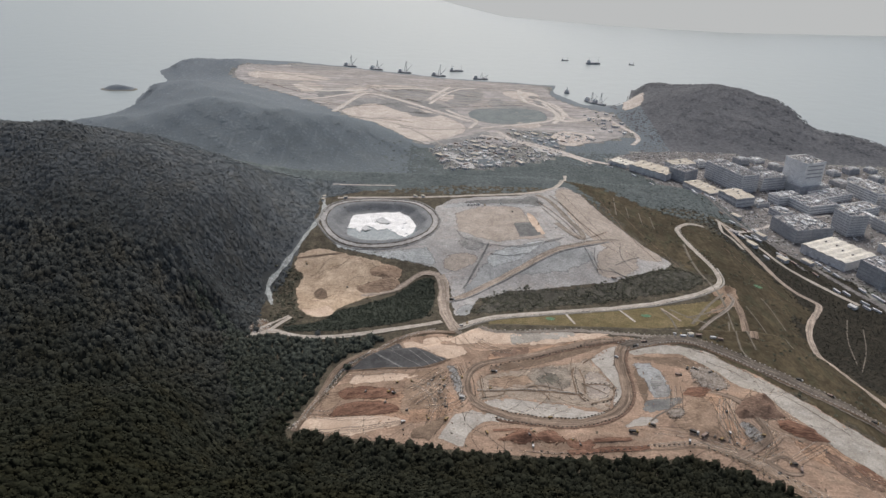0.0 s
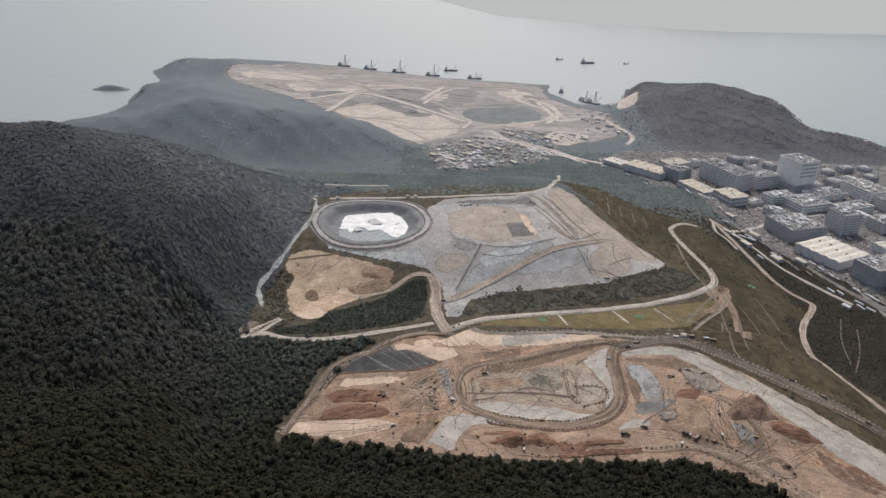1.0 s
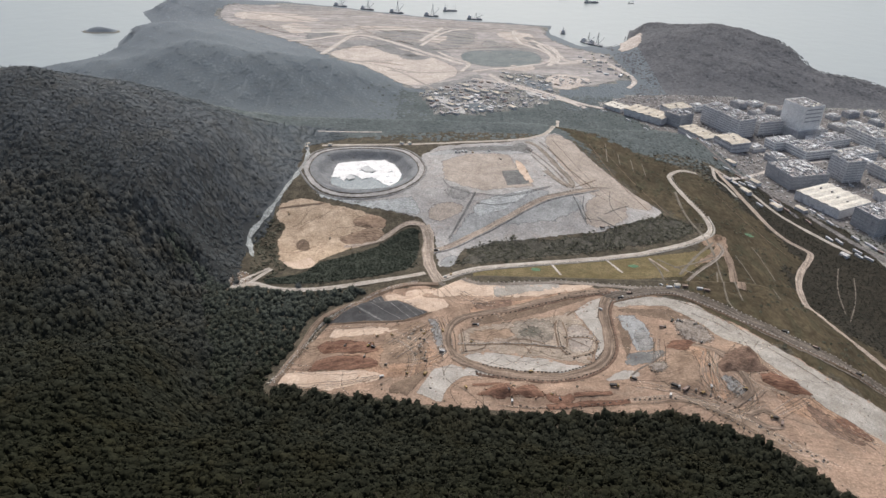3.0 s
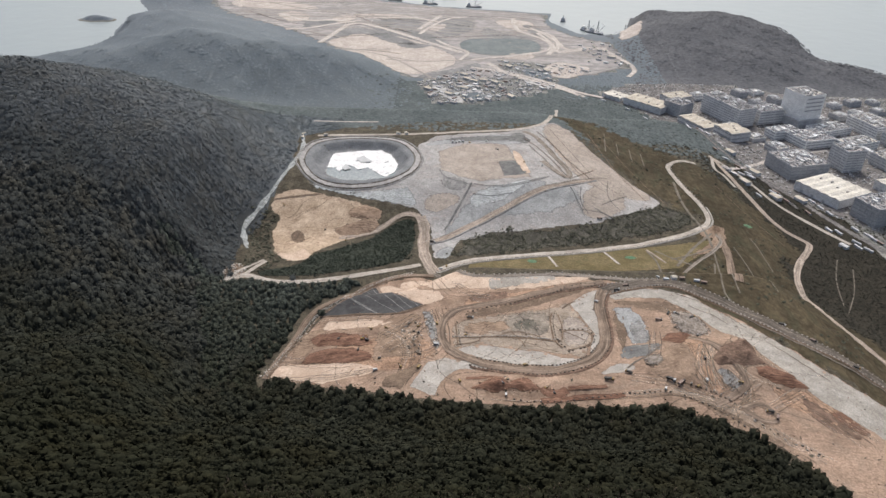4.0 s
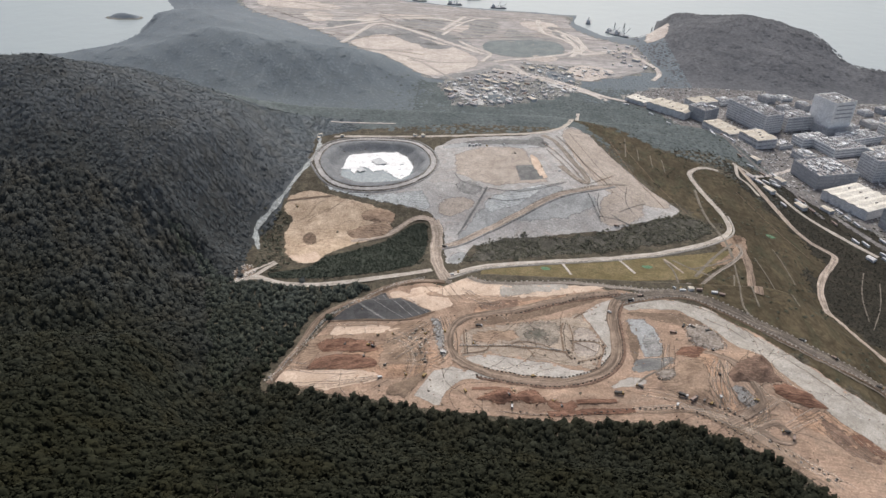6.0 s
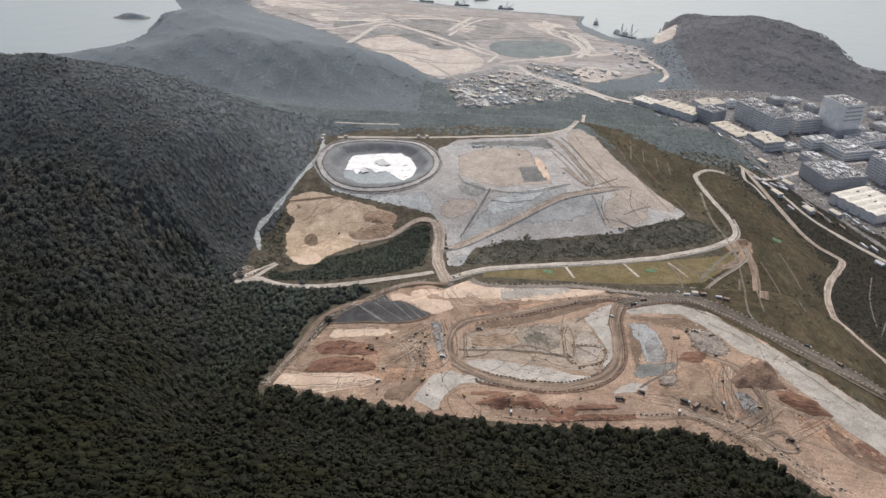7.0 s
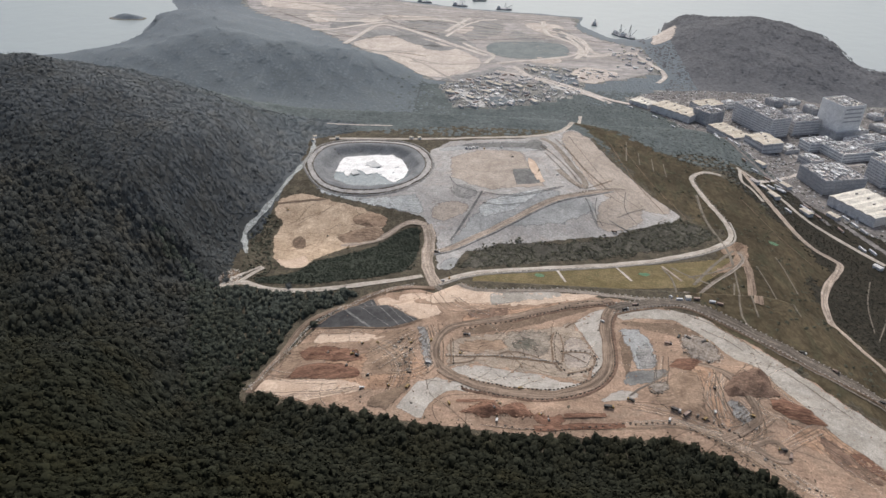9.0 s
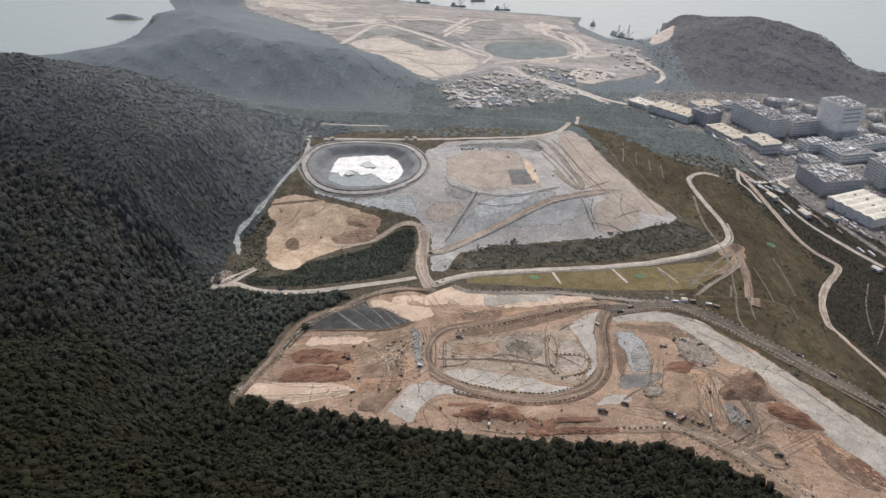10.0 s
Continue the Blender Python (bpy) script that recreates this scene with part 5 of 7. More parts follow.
for key in ("hole", "hole2"):
    drape("water", rounded(PLAN[key], 0), "wet_sheet", 1.7, 2.0, label="grey water pooled on a white sheet")

for i in range(7):
    drape("soil", rounded(PLAN["filldark%d" % i], 2, 5), "grey_fill", 0.88, 8.0, label="dark grey scrubby bank in the made ground")
for i in range(5):
    drape("soil", rounded(PLAN["filllight%d" % i], 2, 5), "beige_fill", 0.92, 8.0, label="pale pinkish sand fill")
for key in ("towngreen1", "towngreen2"):
    drape("grass", rounded(PLAN[key], 2, 4), "hill_ground", 0.95, 8.0, label="dark green overgrown plot")

# ---- roads ----
for key, width, mat, label in (
        ("R1", 6, "concrete_road", "narrow pale track"), ("R1b", 5, "concrete_road", "narrow pale track"), ("R2", 7, "gravel_road", "pale gravel road"), ("R3", 13, "gravel_road", "wide gravel haul road"),
        ("R4b", 8, "grey_road", "gravel road along the crest"), ("R4d", 8, "gravel_road", "gravel ramp across the cover"), ("R4e", 3, "slate", "dark drain down the cover"),
        ("R5", 6, "concrete_road", "pale perimeter road"), ("R6", 5, "grey_road", "grey site road"), ("R7", 8, "gravel_road", "pale winding access road"),
        ("R8", 13, "haul_road", "dark wide haul road"), ("R9a", 9, "brown_road", "brown looping haul road"), ("R9b", 7, "brown_road", "brown haul road round a cell"), ("R12", 6, "brown_road", "rutted brown track"),
        ("westtrack", 4.5, "brown_road", "narrow brown track on the cell bank"), ("westrim", 1.8, "dark_bank", "dark stony rim of the cell bank"), ("track1", 8, "brown_road", "reddish dirt track"), ("track2", 3, "dim_path", "narrow dirt track"),
        ("R13", 6, "concrete_road", "pale perimeter road"), ("R14", 4, "far_road", "pale path"), ("R15", 11, "estate_ground", "grey street along the estate"),
        ("farroad1", 16, "far_road", "pale fill road"), ("farroad2", 16, "far_road", "pale fill road"), ("farroad3", 12, "far_road", "pale fill road"), ("farroad4", 14, "far_road", "pale fill road"), ("farroad5", 12, "far_road", "pale street"),
        ("farroad6", 12, "far_road", "pale quay road"), ("farroad7", 12, "far_road", "pale quay road"), ("farroad8", 12, "far_road", "pale fill road"), ("farroad9", 12, "far_road", "pale fill road"), ("line1", 1.6, "dark_bank", "dark drain trench"), ("line2", 2.0, "dark_bank", "dark drain trench"), ("line3", 1.4, "dark_bank", "dark drain trench"), ("line4", 1.4, "dark_bank", "dark drain trench"),
        ("R16", 1.4, "dim_path", "thin pale path"), ("R17", 1.4, "dim_path", "thin pale path"), ("R18", 1.2, "dim_path", "thin pale path"), ("R19", 1.6, "dim_path", "thin dirt path"),
        ("chute1", 1.4, "dim_path", "pale drain chute on a slope"), ("chute2", 1.2, "dim_path", "pale drain chute on a slope"), ("chute3", 1.2, "dim_path", "pale drain chute on a slope"), ("chute4", 1.2, "dim_path", "pale drain chute on a slope"),
        ("oval", 4, "brown_road", "oval turning track"),
        ("strip1", 3, "far_road", "pale path over grass"), ("strip2", 3, "far_road", "pale path over grass"), ("strip3", 3, "gravel_road", "dirt path over grass"), ("seep1", 1.2, "slate", "dark seep down the cover"), ("seep2", 1.2, "slate", "dark seep down the cover"), ("seep3", 1.4, "slate", "dark seep along the cover"), ("seep4", 1.4, "slate", "dark seep along the cover"),
        ("bench1", 3, "track_soil", "dark bench track on the cover"), ("bench2", 3, "track_soil", "bench track on the cover"), ("bench3", 2.5, "track_soil", "bench track on the cover"), ("bench4", 3, "track_soil", "short ramp on the cover"), ("bench5", 4, "grey_road", "gravel track over the crest"),
        ("wave1", 2.2, "faint_seep", "dark fold in the sprayed cover"), ("wave2", 1.8, "faint_seep", "dark fold in the sprayed cover"), ("wave3", 1.4, "faint_seep", "dark seep down the cover"), ("wave4", 1.6, "faint_seep", "dark gully down the cover"), ("wave5", 1.2, "faint_seep", "dark seep down the cover"), ("wave6", 1.6, "faint_seep", "dark fold in the cover"), ("wave7", 1.4, "faint_seep", "dark seep down the cover"),
        ("line5", 1.2, "dark_bank", "dark drain trench"), ("line6", 1.6, "dark_bank", "dark drain trench"), ("line7", 1.4, "dark_bank", "dark drain trench"), ("line8", 1.6, "dark_bank", "dark drain trench"), ("line9", 1.4, "dark_bank", "dark drain trench"), ("line10", 1.2, "dark_bank", "dark drain trench"), ("line11", 1.0, "dark_bank", "dark drain trench"),
        ("redbar1", 3.5, "red_soil", "long cut in red soil"), ("redbar2", 4.5, "red_soil", "long cut in red soil"), ("redbar3", 6, "red_soil", "long cut in red soil"),
        ("fanline", 1.6, "dark_block", "dark drain across an apron"), 
        ("goatpath", 3.5, "concrete_road", "pale path on a bank"), ("goatpath2", 3.5, "concrete_road", "pale path on a bank"), ("goatpath3", 3, "gravel_road", "pale path on a bank"), ("darkbench", 3, "dark_bank", "dark ledge over a sand tip"),
        ("vee", 4, "grey_road", "grey track looping to a fork"), ("tri1", 2, "dim_path", "dirt path over grass"), ("tri2", 2, "dim_path", "dirt path over grass"), ("tri3", 2, "dim_path", "dirt path over grass"),
        ("eastline1", 1.6, "dim_path", "thin dirt path"), ("eastline2", 1.2, "dim_path", "thin dirt path"), ("eastline3", 1.2, "dark_bank", "dark drain along a dry slope"), ("eastline4", 1.0, "dark_bank", "dark drain along a dry slope"), ("eastline5", 1.2, "dark_bank", "dark drain along a dry slope"),
        ("R7b", 6, "concrete_road", "pale road along works yards"), ("R7c", 5, "concrete_road", "pale link road"), ("R7end", 3, "dim_path", "track beside the perimeter road"),
        ("street1", 8, "far_road", "pale estate street"), ("street2", 9, "far_road", "pale estate street"), ("street3", 8, "estate_ground", "grey estate street"),
        ("channel", 6, "pale_channel", "pale lined drainage channel")):
    ribbon("road", PLAN[key], width, mat, 0.42 if not key.startswith("far") else 1.1, label, ragged=1.6 if key == "channel" else 0.45)
ribbon("road", PLAN["ring"], 8, "grey_cover", 0.42, "grey road round the lagoon", closed=True)
for key, width in (("farroada", 15), ("farroadb", 12), ("farroadc", 13), ("farroadd", 14), ("farroade", 14)):
    ribbon("road", PLAN[key], width, "far_road", 1.15, "pale winding fill road")
for i in (0, 1, 7):
    ribbon("drain", PLAN["crack%d" % i], 1.4, "track_soil", 0.36, "dark joint in a concrete slope", ragged=1.0)
ribbon("drain", PLAN["browndrain"], 2.2, "dark_block", 0.5, "dark open drain along a haul road")


# ---- woods ----
def leaf_cloud(rng, count, radius, tall, leaf, up=0.35):
    """A crown: leaf sprays as small bent quads over several rounded lobes. Vertices and quads."""
    lobes = [(rng.uniform(-0.45, 0.45), rng.uniform(-0.45, 0.45), rng.uniform(0.35, 0.75), rng.uniform(0.45, 0.7)) for _ in range(5)]
    which = rng.integers(0, 5, count)
    lo = np.array(lobes)[which]
    n = rng.normal(size=(count, 3))
    n[:, 2] = np.abs(n[:, 2]) * 0.9 + 0.05 * n[:, 2]
    n /= np.linalg.norm(n, axis=1)[:, None]
    r = lo[:, 3] * rng.uniform(0.8, 1.08, count)
    c = np.stack([(lo[:, 0] + n[:, 0] * r) * radius, (lo[:, 1] + n[:, 1] * r) * radius, (lo[:, 2] + 0.75 * n[:, 2] * r) * tall * 0.72 + tall * 0.12], 1)
    tilt = n * (0.75, 0.75, 0.8) + (0, 0, 0.75) + rng.normal(size=(count, 3)) * 0.25
    tilt /= np.linalg.norm(tilt, axis=1)[:, None]
    a = np.cross(tilt, rng.normal(size=(count, 3)))
    a /= np.linalg.norm(a, axis=1)[:, None]
    b = np.cross(tilt, a)
    s = leaf * rng.uniform(0.6, 1.3, count)[:, None]
    bend = tilt * s * 0.25
    quad = np.stack([c - a * s - b * s * 0.7 - bend, c + a * s - b * s * 0.5, c + a * s * 0.8 + b * s - bend, c - a * s * 0.7 + b * s * 0.8], 1)
    shade = n * (1 - 0.6 * up) + (0, 0, up) + (tilt - n) * 0.3
    shade /= np.linalg.norm(shade, axis=1)[:, None]
    return quad.reshape(-1, 3), np.repeat(shade, 4, 0)


def dome_crown(rng, lobes, radius, tall, rings=(0.55, 1.05, 1.62), lump=0.14):
    """A rounded crown seen from afar: overlapping lumpy domes. Vertices, their normals and quads."""
    verts, norms, quads = [], [], []
    for k in range(lobes):
        t, off = rng.uniform(0, 6.283), 0.0 if lobes == 1 else rng.uniform(0.3, 0.6)
        cx, cy, r = off * radius * math.cos(t), off * radius * math.sin(t), radius * rng.uniform(0.62, 0.95)
        high, base = tall * rng.uniform(0.7, 1.1), len(verts)
        verts.append((cx, cy, high))
        norms.append((0, 0, 1))
        for ring, a in enumerate(rings):
            for j in range(6):
                b = (j + 0.5 * (ring % 2)) * 1.0472
                n = (math.sin(a) * math.cos(b), math.sin(a) * math.sin(b), math.cos(a))
                s = rng.uniform(1 - lump, 1 + lump)
                verts.append((cx + r * s * n[0], cy + r * s * n[1], high * n[2] * s))
                norms.append(n)
        quads += [(base, base + 1 + j, base + 1 + (j + 1) % 6, base + 1 + (j + 2) % 6) for j in (0, 2, 4)]
        for ring in range(len(rings) - 1):
            at = base + 1 + ring * 6
            quads += [(at + j, at + 6 + j, at + 6 + (j + 1) % 6, at + (j + 1) % 6) for j in range(6)]
    return np.array(verts), np.array(norms, float), np.array(quads)


def wood(name, spots, variants, mat, label, scale=(0.7, 1.3), category="trees", lie=0.0):
    """Many trees joined into one mesh: each spot takes one of the crowns, turned and sized by chance.
    lie: how much the crowns share the slant of the land under them."""
    rng = np.random.default_rng(len(spots))
    out, way, quads, count = [], [], [], 0
    pick = rng.integers(0, len(variants), len(spots))
    turn = rng.uniform(0, 6.283, len(spots))
    size = rng.uniform(*scale, len(spots))
    for k, (v, m, *f) in enumerate(variants):
        f = f[0] if f else np.arange(len(v)).reshape(-1, 4)
        s = spots[pick == k]
        if not len(s):
            continue
        c, d, z = np.cos(turn[pick == k])[:, None], np.sin(turn[pick == k])[:, None], size[pick == k][:, None]
        spun = lambda q, f: np.stack([(c * q[None, :, 0] - d * q[None, :, 1]) * f, (d * q[None, :, 0] + c * q[None, :, 1]) * f, q[None, :, 2] * f], 2)
        body = spun(v, z)
        m = spun(m, np.ones_like(z))
        if lie:
            e = 12.0
            slope = np.stack([height(s[:, 0] - e, s[:, 1]) - height(s[:, 0] + e, s[:, 1]), height(s[:, 0], s[:, 1] - e) - height(s[:, 0], s[:, 1] + e), np.full(len(s), 2 * e)], 1)
            body[:, :, 2] -= 0.96 * (body[:, :, :2] * (slope[:, None, :2] / (2 * e))).sum(2)
            m = m * (1 - lie) + lie * (slope / np.linalg.norm(slope, axis=1)[:, None])[:, None]
            m /= np.linalg.norm(m, axis=2)[:, :, None]
        out.append((body + s[:, None]).reshape(-1, 3))
        way.append(m.reshape(-1, 3))
        quads.append((count + np.arange(len(s))[:, None, None] * len(v) + f[None]).reshape(-1, 4))
        count += len(s) * len(v)
    ob = mesh_object(name, np.concatenate(out), np.concatenate(quads), mat, normals=np.concatenate(way))
    return tagged(ob, label, category, kind="stuff")


def scatter(x0, x1, y0, y1, gap, keep, seed):
    """Uneven spots on the land in a rectangle where keep(x, y) holds."""
    rng = np.random.default_rng(seed)
    x, y = np.meshgrid(np.arange(x0, x1, gap), np.arange(y0, y1, gap))
    x, y = (x + rng.uniform(-0.45, 0.45, x.shape) * gap).ravel(), (y + rng.uniform(-0.45, 0.45, y.shape) * gap).ravel()
    ok = keep(x, y)
    x, y = x[ok], y[ok]
    return np.column_stack([x, y, height(x, y) - 0.3])


crng = np.random.default_rng(5)


def leafy_crown(rng, radius, tall, sprays=38, lobes=3):
    """A near crown: a few lumpy lobes hidden in leaf sprays that stand out from them. Vertices, normals and quads."""
    v, m, f = dome_crown(rng, lobes, radius * 0.92, tall * 0.92, (0.7, 1.5), 0.25)
    at = rng.integers(0, len(v), sprays)
    n = m[at] + rng.normal(size=(sprays, 3)) * 0.35 + (0, 0, 0.15)
    n /= np.linalg.norm(n, axis=1)[:, None]
    c = v[at] + rng.normal(size=(sprays, 3)) * (0.85, 0.85, 0.6) + n * 0.35
    a = np.cross(n, rng.normal(size=(sprays, 3)))
    a /= np.linalg.norm(a, axis=1)[:, None]
    b = np.cross(n, a)
    s = rng.uniform(0.4, 0.95, sprays)[:, None]
    quad = np.stack([c - a * s - b * s * 0.7 - n * s * 0.3, c + a * s - b * s * 0.5, c + a * s * 0.8 + b * s - n * s * 0.3, c - a * s * 0.7 + b * s * 0.8], 1).reshape(-1, 3)
    shade = m[at] * 0.8 + n * 0.4
    shade /= np.linalg.norm(shade, axis=1)[:, None]
    return np.concatenate([v, quad]), np.concatenate([m, np.repeat(shade, 4, 0)]), np.concatenate([f, len(v) + np.arange(len(quad)).reshape(-1, 4)])


NEAR_CROWNS = [leafy_crown(crng, 3.9, 5.4 + 0.8 * (i % 3)) for i in range(7)]
MID_CROWNS = [leafy_crown(crng, 3.6, 2.3 + 0.4 * (i % 3), 20, 2) for i in range(7)]
HILL_CROWNS = [dome_crown(crng, 1, 3.1, 1.25, (0.6, 1.3), 0.24) for i in range(10)]
FAR_CROWNS = [dome_crown(crng, 1, 4.2, 1.5, (0.6, 1.4), 0.2) for i in range(6)]
SCRUB_CROWNS = [leaf_cloud(crng, 16, 2.1, 1.8, 0.75, 0.8) for i in range(4)]


OPEN_GROUND = [PLAN[k] for k in ("frontcell", "landfill", "ring", "sand", "greenslope", "grass", "linerslope", "town", "estate", "fill", "fillpale4", "fillpale5", "bare")]
OPEN_LINES = [(PLAN[k], w) for k, w in (("R1", 4), ("R1b", 4), ("R2", 5), ("R3", 8), ("R5", 5), ("R6", 5), ("R7", 7), ("R8", 8), ("westtrack", 8), ("track1", 6), ("track2", 5), ("R13", 4), ("R14", 4), ("R15", 10), ("R7b", 10), ("R7c", 4), ("channel", 5), ("farroad3", 10), ("farroad5", 8), ("R11", 6))]


def far_from_line(x, y, line):
    d = np.full(np.shape(x), 1e9)
    for (ax, ay), (bx, by) in zip(line, line[1:]):
        dx, dy = bx - ax, by - ay
        f = np.clip(((x - ax) * dx + (y - ay) * dy) / (dx * dx + dy * dy), 0, 1)
        d = np.minimum(d, np.hypot(x - ax - f * dx, y - ay - f * dy))
    return d


def wild(x, y, gap=3.0):
    """Where nothing is built, dug or driven on."""
    ok = inside_dist(x, y, COAST) > 12
    for poly in OPEN_GROUND:
        ok &= inside_dist(x, y, poly) < -gap
    for line, w in OPEN_LINES:
        ok &= far_from_line(x, y, line) > w + gap * 0.5
    return ok


def wood_limit(x, y):
    """How far north the tall forest reaches; low scrub woodland begins there."""
    return 445 + 175 * sstep(-150, -240, x) + 16 * rolling(x, y, 30, 4.0)


POCKET = [(-260, 640), (-186, 600), (-60, 600), (-60, 560), (-140, 430), (-330, 380), (-420, 600)]
near_spots = scatter(-500, 340, 236, 640, 5.0, lambda x, y: wild(x, y, 1.5) & (y < wood_limit(x, y) + 110 * (np.random.default_rng(9).random(np.shape(x)) - 0.5) * sstep(-170, -240, x) + 32 * (x > -150) * (x < -45)) & (x < 256 + 0.95 * (379 - y)), 1)
close = (np.abs(near_spots[:, 0] - 70) < 150) & (near_spots[:, 1] < 345)
chosen = np.flatnonzero(close)[np.argsort(near_spots[close][:, 1])][:300]
rest = np.ones(len(near_spots), bool)
rest[chosen] = False
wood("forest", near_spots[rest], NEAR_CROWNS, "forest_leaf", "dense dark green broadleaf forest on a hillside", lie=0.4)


def tree_trunk(rng):
    """A tapered, slightly bent trunk with three limbs, as one mesh's arrays."""
    verts, faces = [], []

    def limb(a, b, ra, rb):
        a, b = np.array(a), np.array(b)
        w = (b - a) / np.linalg.norm(b - a)
        u = np.cross(w, (0.3, 0.9, 0.1))
        u /= np.linalg.norm(u)
        v = np.cross(w, u)
        base = len(verts)
        for c, r in ((a, ra), ((a + b) / 2 + u * ra * 0.4, (ra + rb) / 2), (b, rb)):
            verts.extend(c + r * (math.cos(k * 1.0472) * u + math.sin(k * 1.0472) * v) for k in range(6))
        for ring in range(2):
            for k in range(6):
                faces.append((base + ring * 6 + k, base + ring * 6 + (k + 1) % 6, base + ring * 6 + 6 + (k + 1) % 6, base + ring * 6 + 6 + k))

    top = (rng.uniform(-0.4, 0.4), rng.uniform(-0.4, 0.4), 4.2)
    limb((0, 0, -0.6), top, 0.26, 0.16)
    for k in range(3):
        t = rng.uniform(0, 6.28)
        limb(top, (top[0] + 1.8 * math.cos(t), top[1] + 1.8 * math.sin(t), rng.uniform(5.6, 6.8)), 0.13, 0.05)
    return verts, faces


models = []
for crown in NEAR_CROWNS:
    tree = tagged(new("tree"), "dark green broadleaf tree in dense forest", "tree", "forest edge trees")
    mesh_object("trunk", *tree_trunk(crng), "bark", tree)
    mesh_object("crown", crown[0], crown[2], "forest_leaf", tree, normals=crown[1])
    models.append(tree)
for i, spot in enumerate(near_spots[chosen]):
    m = pose(*spot, 0, 0, crng.uniform(0, 360)) @ Matrix.Scale(crng.uniform(0.75, 1.25), 4)
    if i < len(models):
        models[i].matrix_basis = m
    else:
        made = copy_thing(models[i % len(models)], m)
        made.matrix_basis = m

wood("forest", scatter(-270, -50, 420, 645, 4.6, lambda x, y: wild(x, y, 1.5) & (y > wood_limit(x, y)) & (x > -260) & (inside_dist(x, y, POCKET) > 0), 16), NEAR_CROWNS, "grove_leaf", "grey-green trees in a hollow beside the landfill cell", (0.6, 1.0), lie=0.3)
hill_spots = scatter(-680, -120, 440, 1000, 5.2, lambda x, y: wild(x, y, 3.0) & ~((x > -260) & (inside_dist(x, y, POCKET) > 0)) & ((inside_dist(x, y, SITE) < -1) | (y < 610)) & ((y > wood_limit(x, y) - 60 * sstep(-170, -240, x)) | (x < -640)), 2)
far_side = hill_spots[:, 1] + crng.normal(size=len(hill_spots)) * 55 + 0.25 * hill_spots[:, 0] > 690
# Both hillside woods take the leaf colour that is paled northwards for haze.
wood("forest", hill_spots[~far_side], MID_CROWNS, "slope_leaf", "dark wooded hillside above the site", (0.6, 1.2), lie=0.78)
wood("forest", hill_spots[far_side], MID_CROWNS, "slope_leaf", "grey-green scrub on the upper hillside, paled for haze", (0.45, 1.0), lie=0.85)
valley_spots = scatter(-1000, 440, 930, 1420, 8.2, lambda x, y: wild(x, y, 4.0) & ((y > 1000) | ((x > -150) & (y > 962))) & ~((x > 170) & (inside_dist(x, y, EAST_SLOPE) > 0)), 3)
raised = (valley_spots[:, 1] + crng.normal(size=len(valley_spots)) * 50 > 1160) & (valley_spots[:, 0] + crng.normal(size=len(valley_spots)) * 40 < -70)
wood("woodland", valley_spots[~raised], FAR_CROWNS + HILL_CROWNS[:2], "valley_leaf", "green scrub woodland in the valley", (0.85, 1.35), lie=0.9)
wood("woodland", valley_spots[raised], FAR_CROWNS, "hill_leaf", "grey-green scrub on a hill foot, paled for haze", (0.85, 1.35), lie=0.9)
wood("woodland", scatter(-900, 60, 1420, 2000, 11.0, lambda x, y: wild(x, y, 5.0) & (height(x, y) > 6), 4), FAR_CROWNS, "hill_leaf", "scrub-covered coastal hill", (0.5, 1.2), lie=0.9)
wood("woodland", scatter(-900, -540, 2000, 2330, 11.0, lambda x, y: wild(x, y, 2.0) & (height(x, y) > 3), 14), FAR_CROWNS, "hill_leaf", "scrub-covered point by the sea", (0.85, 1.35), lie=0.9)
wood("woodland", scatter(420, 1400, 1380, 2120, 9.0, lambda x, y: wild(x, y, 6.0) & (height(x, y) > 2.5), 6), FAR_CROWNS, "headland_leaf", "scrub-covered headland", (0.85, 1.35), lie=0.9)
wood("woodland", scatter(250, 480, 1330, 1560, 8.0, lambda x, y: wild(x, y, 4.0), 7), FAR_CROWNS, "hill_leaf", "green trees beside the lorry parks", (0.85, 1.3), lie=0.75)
wood("scrub", scatter(330, 640, 480, 1010, 5.0, lambda x, y: wild(x, y, 3.0) & (inside_dist(x, y, EAST_SLOPE) < 4), 8), SCRUB_CROWNS, "brush_leaf", "dark scrub beside the access road", (0.4, 0.9), "scrub")
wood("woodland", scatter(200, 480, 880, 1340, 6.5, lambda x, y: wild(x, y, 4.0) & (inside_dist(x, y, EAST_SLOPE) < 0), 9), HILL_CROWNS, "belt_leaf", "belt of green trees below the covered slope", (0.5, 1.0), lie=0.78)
wood("scrub", scatter(20, 340, 650, 800, 3.0, lambda x, y: (inside_dist(x, y, PLAN["scrub"]) + 6 * rolling(x, y, 9, 2.0) > 0) & (rolling(x, y, 16, 5.0) < 0.45) & (far_from_line(x, y, PLAN["R5"]) > 5), 10), SCRUB_CROWNS, "scrub_leaf", "low dark scrub on the foot of a slope", (0.4, 1.0), "scrub")
wood("scrub", scatter(-200, 0, 580, 760, 3.0, lambda x, y: (inside_dist(x, y, PLAN["greenslope"]) > 1) & (far_from_line(x, y, PLAN["R1"]) > 3.5), 11), SCRUB_CROWNS, "green_leaf", "dark green bushes on a bank", (0.5, 1.1), "scrub")
wood("scrub", scatter(-215, -130, 580, 780, 4.2, lambda x, y: wild(x, y, 1.0) & (inside_dist(x, y, PLAN["pinescrub"]) > -9) & (far_from_line(x, y, PLAN["channel"]) > 5), 12), SCRUB_CROWNS, "scrub_leaf", "patchy scrub beside a lined channel", (0.5, 1.2), "scrub")
